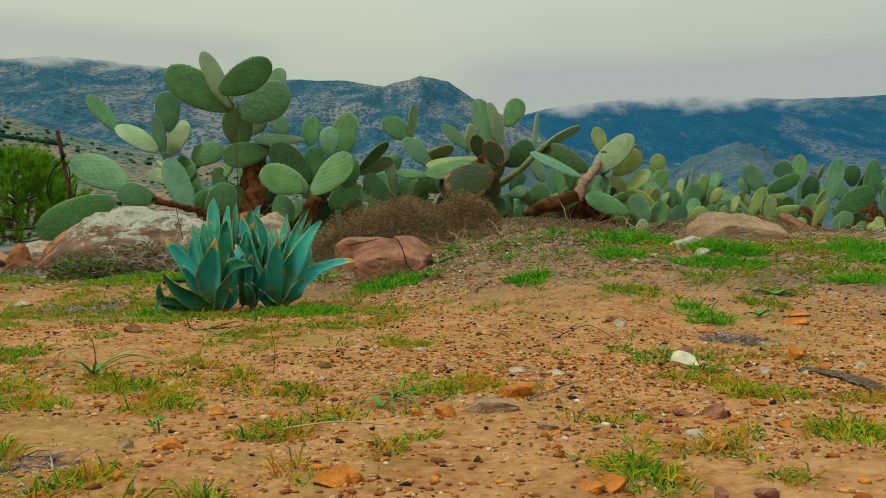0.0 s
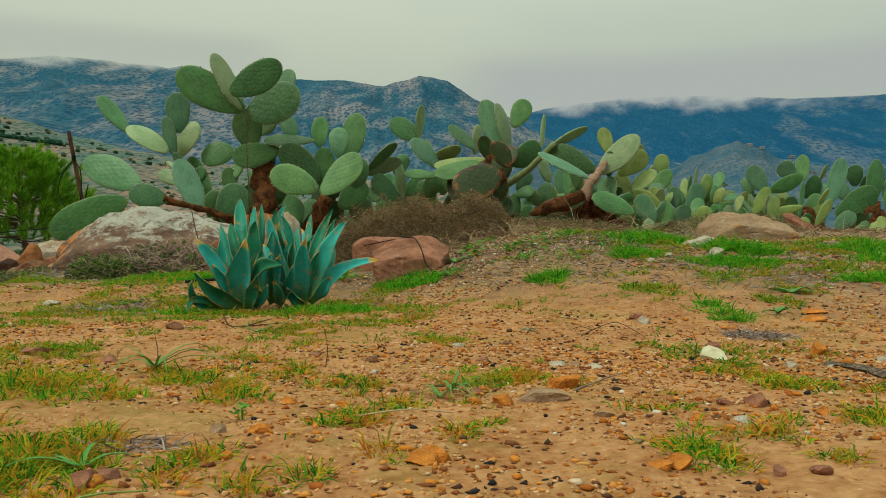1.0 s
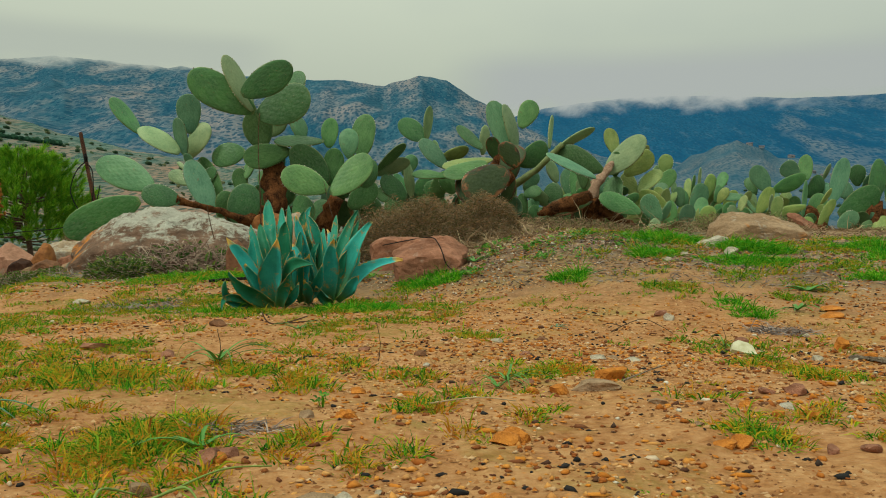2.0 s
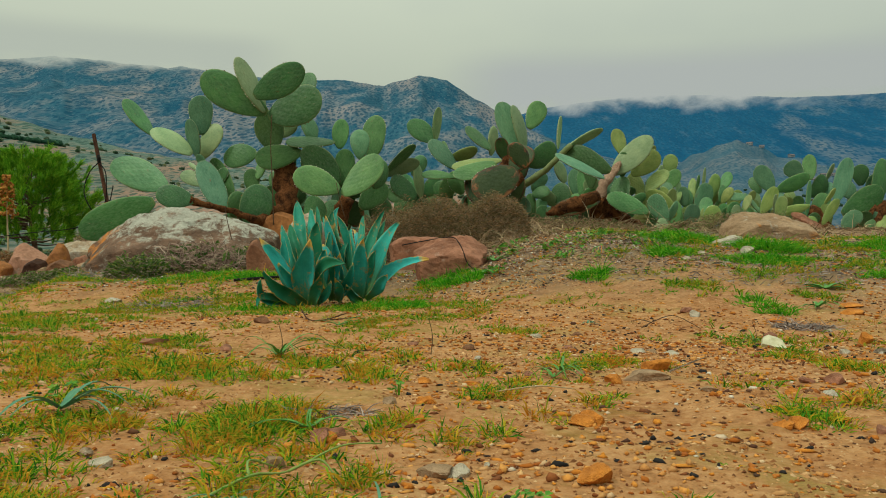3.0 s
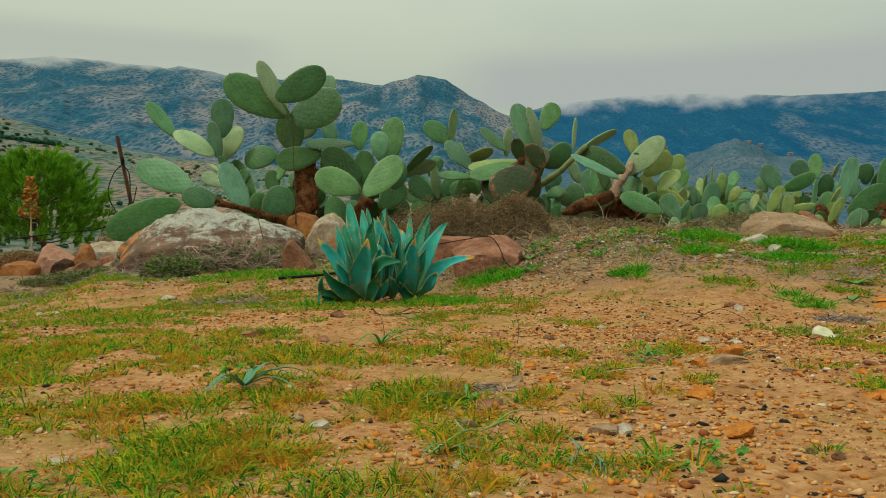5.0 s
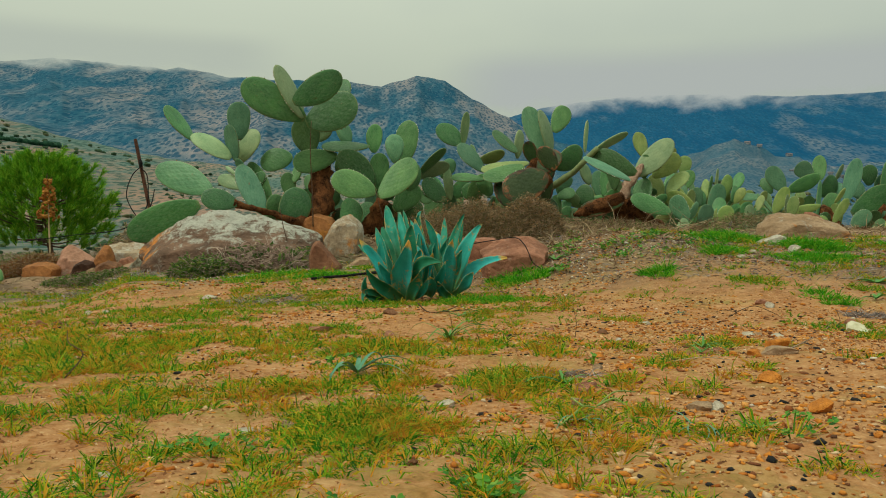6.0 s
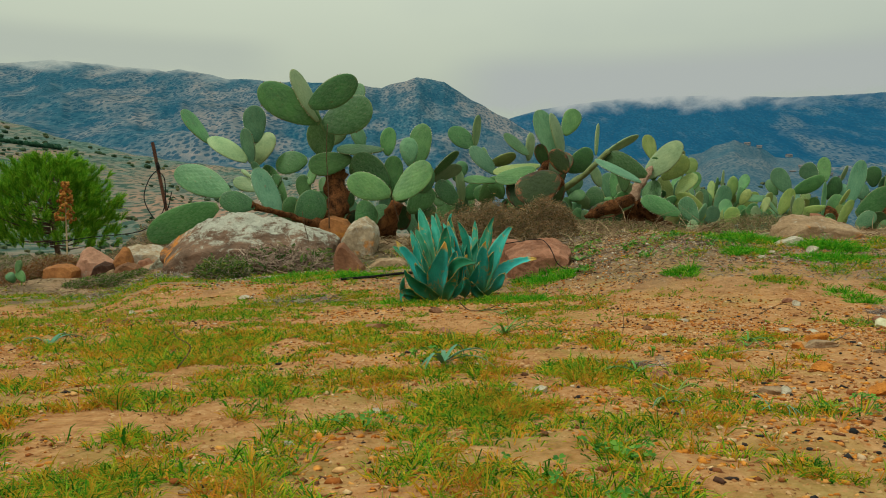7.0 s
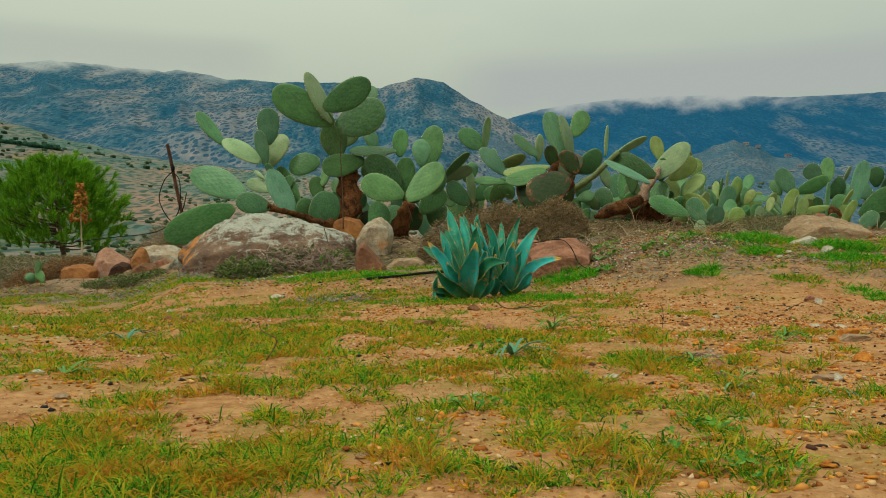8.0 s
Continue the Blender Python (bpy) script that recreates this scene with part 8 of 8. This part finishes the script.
def house(label, bearing, rise, w, d, h, turn):
    x, y = site(bearing, rise)
    ob = new("house", None)
    z = ground_z(x, y) - 0.8
    tagged(ob, label, "house", "village across the valley")
    bm = bmesh.new()
    bmesh.ops.create_cube(bm, size=1, matrix=Matrix.Translation((0, 0, h / 2)) @ Matrix.Diagonal((w, d, h, 1)))
    part("wall", bm, PLASTER, ob)
    bm = bmesh.new()
    e = 0.4
    a = [bm.verts.new((sx * (w / 2 + e), sy * (d / 2 + e), h + 0.02)) for sx, sy in ((-1, -1), (1, -1), (1, 1), (-1, 1))]
    p, q = bm.verts.new((-w / 2 - e, 0, h + d * 0.28)), bm.verts.new((w / 2 + e, 0, h + d * 0.28))
    for f in ((a[0], a[1], q, p), (a[2], a[3], p, q), (a[1], a[2], q), (a[3], a[0], p), (a[3], a[2], a[1], a[0])):
        bm.faces.new(f)
    bmesh.ops.recalc_face_normals(bm, faces=bm.faces)
    part("roof", bm, ROOF, ob)
    for k in range(3):
        bm = bmesh.new()
        bmesh.ops.create_cube(bm, size=1, matrix=Matrix.Translation(((k - 1) * w * 0.3, -d / 2 - 0.02, h * 0.62)) @ Matrix.Diagonal((w * 0.12, 0.1, h * 0.3, 1)))
        part("window", bm, DARK_PANE, ob)
    ob.matrix_world = pose(x, y, z, 0, 0, turn)


def hedgerow():
    """A dark row of trees across the slope."""
    rng = np.random.default_rng(77)
    bm = bmesh.new()
    for k in range(70):
        b = -30.5 + 6.8 * k / 69
        x, y = site(b, 6.9 - 0.55 * k / 69)
        r = math.hypot(x, y) * rng.uniform(0.0020, 0.0032)
        foot = Vector((x, y, ground_z(x, y)))
        m = Matrix.Translation(foot + Vector((0, 0, 0.6 * r))) @ Matrix.Diagonal((1.1, 1.1, rng.uniform(0.8, 1.2), 1))
        made = bmesh.ops.create_icosphere(bm, subdivisions=2, radius=r, matrix=m)["verts"]
        for v in made:
            v.co += (v.co - foot) * 0.35 * noise.noise(v.co * (2.2 / r))
    tagged(part("hedgerow", bm, HEDGE_LEAF), "dark green row of trees across the hillside", "trees", kind="stuff")


HEDGE_LEAF = island_material("hedgerow_leaf", [(0.0, (0.012, 0.055, 0.030)), (1.0, (0.03, 0.085, 0.045))], 0.9, 0.1, 0.8)
hedgerow()
for k, (bb, rr, ww) in enumerate(((19.3, 7.0, 10), (20.0, 7.0, 9), (21.7, 6.4, 11), (22.4, 5.5, 7), (21.9, 5.2, 6), (22.9, 5.2, 7), (23.5, 5.0, 6), (23.0, 4.7, 6), (24.0, 5.0, 6), (24.6, 4.8, 6))):
    house("small pale house with a clay roof across the valley", bb, rr - 0.25, ww * 0.75, ww * 0.5, ww * 0.30, k * 23 % 60 - 30)


def cloud_bank(label, r, b0, b1, e0, e1, colour, seed, soft=0.35):
    """A sheet of low cloud along the hill tops, thinning to nothing at its edges."""
    m, n, l, b = material("low_cloud", 1.0, 0.0)
    t = n.new("ShaderNodeTexCoord")
    s = n.new("ShaderNodeSeparateXYZ")
    l.new(t.outputs["UV"], s.inputs[0])
    mp = n.new("ShaderNodeMapping")
    mp.inputs["Scale"].default_value = ((b1 - b0) * 0.16, 1.3, 1)
    mp.inputs["Location"].default_value = (seed, 0, 0)
    l.new(t.outputs["UV"], mp.inputs["Vector"])
    f = noise_node(n, l, mp.outputs[0], 2.4, 7, 0.6, 0.3)
    low = n.new("ShaderNodeMath")
    low.operation = "MULTIPLY_ADD"
    l.new(f, low.inputs[0])
    low.inputs[1].default_value = 0.55
    l.new(s.outputs["Y"], low.inputs[2])
    rise = ramp(n, l, low.outputs[0], [(0.30, BLACK), (0.30 + soft, WHITE)], "EASE")
    fade = ramp(n, l, s.outputs["Y"], [(0.55, WHITE), (1.0, BLACK)], "EASE")
    ends = ramp(n, l, s.outputs["X"], [(0.0, BLACK), (0.14, WHITE), (0.86, WHITE), (1.0, BLACK)], "EASE")
    a = mix(n, l, 1.0, mix(n, l, 1.0, rise, fade, "MULTIPLY"), ends, "MULTIPLY")
    glow = n.new("ShaderNodeEmission")
    glow.inputs["Color"].default_value = (*colour, 1)
    clear = n.new("ShaderNodeBsdfTransparent")
    x = n.new("ShaderNodeMixShader")
    l.new(a, x.inputs[0])
    l.new(clear.outputs[0], x.inputs[1])
    l.new(glow.outputs[0], x.inputs[2])
    l.new(x.outputs[0], n["Material Output"].inputs["Surface"])
    bm = bmesh.new()
    uv = bm.loops.layers.uv.new("UVMap")
    cols, rows = 48, 8
    g = [[bm.verts.new((r * math.sin(radians(b0 + (b1 - b0) * i / cols)), r * math.cos(radians(b0 + (b1 - b0) * i / cols)), r * math.tan(radians(e0 + (e1 - e0) * j / rows)))) for j in range(rows + 1)] for i in range(cols + 1)]
    for i in range(cols):
        for j in range(rows):
            face = bm.faces.new((g[i][j], g[i + 1][j], g[i + 1][j + 1], g[i][j + 1]))
            for loop, (u, v) in zip(face.loops, ((i, j), (i + 1, j), (i + 1, j + 1), (i, j + 1))):
                loop[uv].uv = (u / cols, v / rows)
    ob = part("backdrop_cloud", bm, m)
    tagged(ob, label, "cloud", kind="structure")


cloud_bank("grey low cloud lying on the far ridge", 2000, -1, 42, 8.7, 13.5, (0.445, 0.485, 0.46), 2.0, 0.25)
cloud_bank("thin pale mist on the near summit", 1500, -42, -9, 10.7, 14.2, (0.48, 0.535, 0.455), 5.0, 0.30)
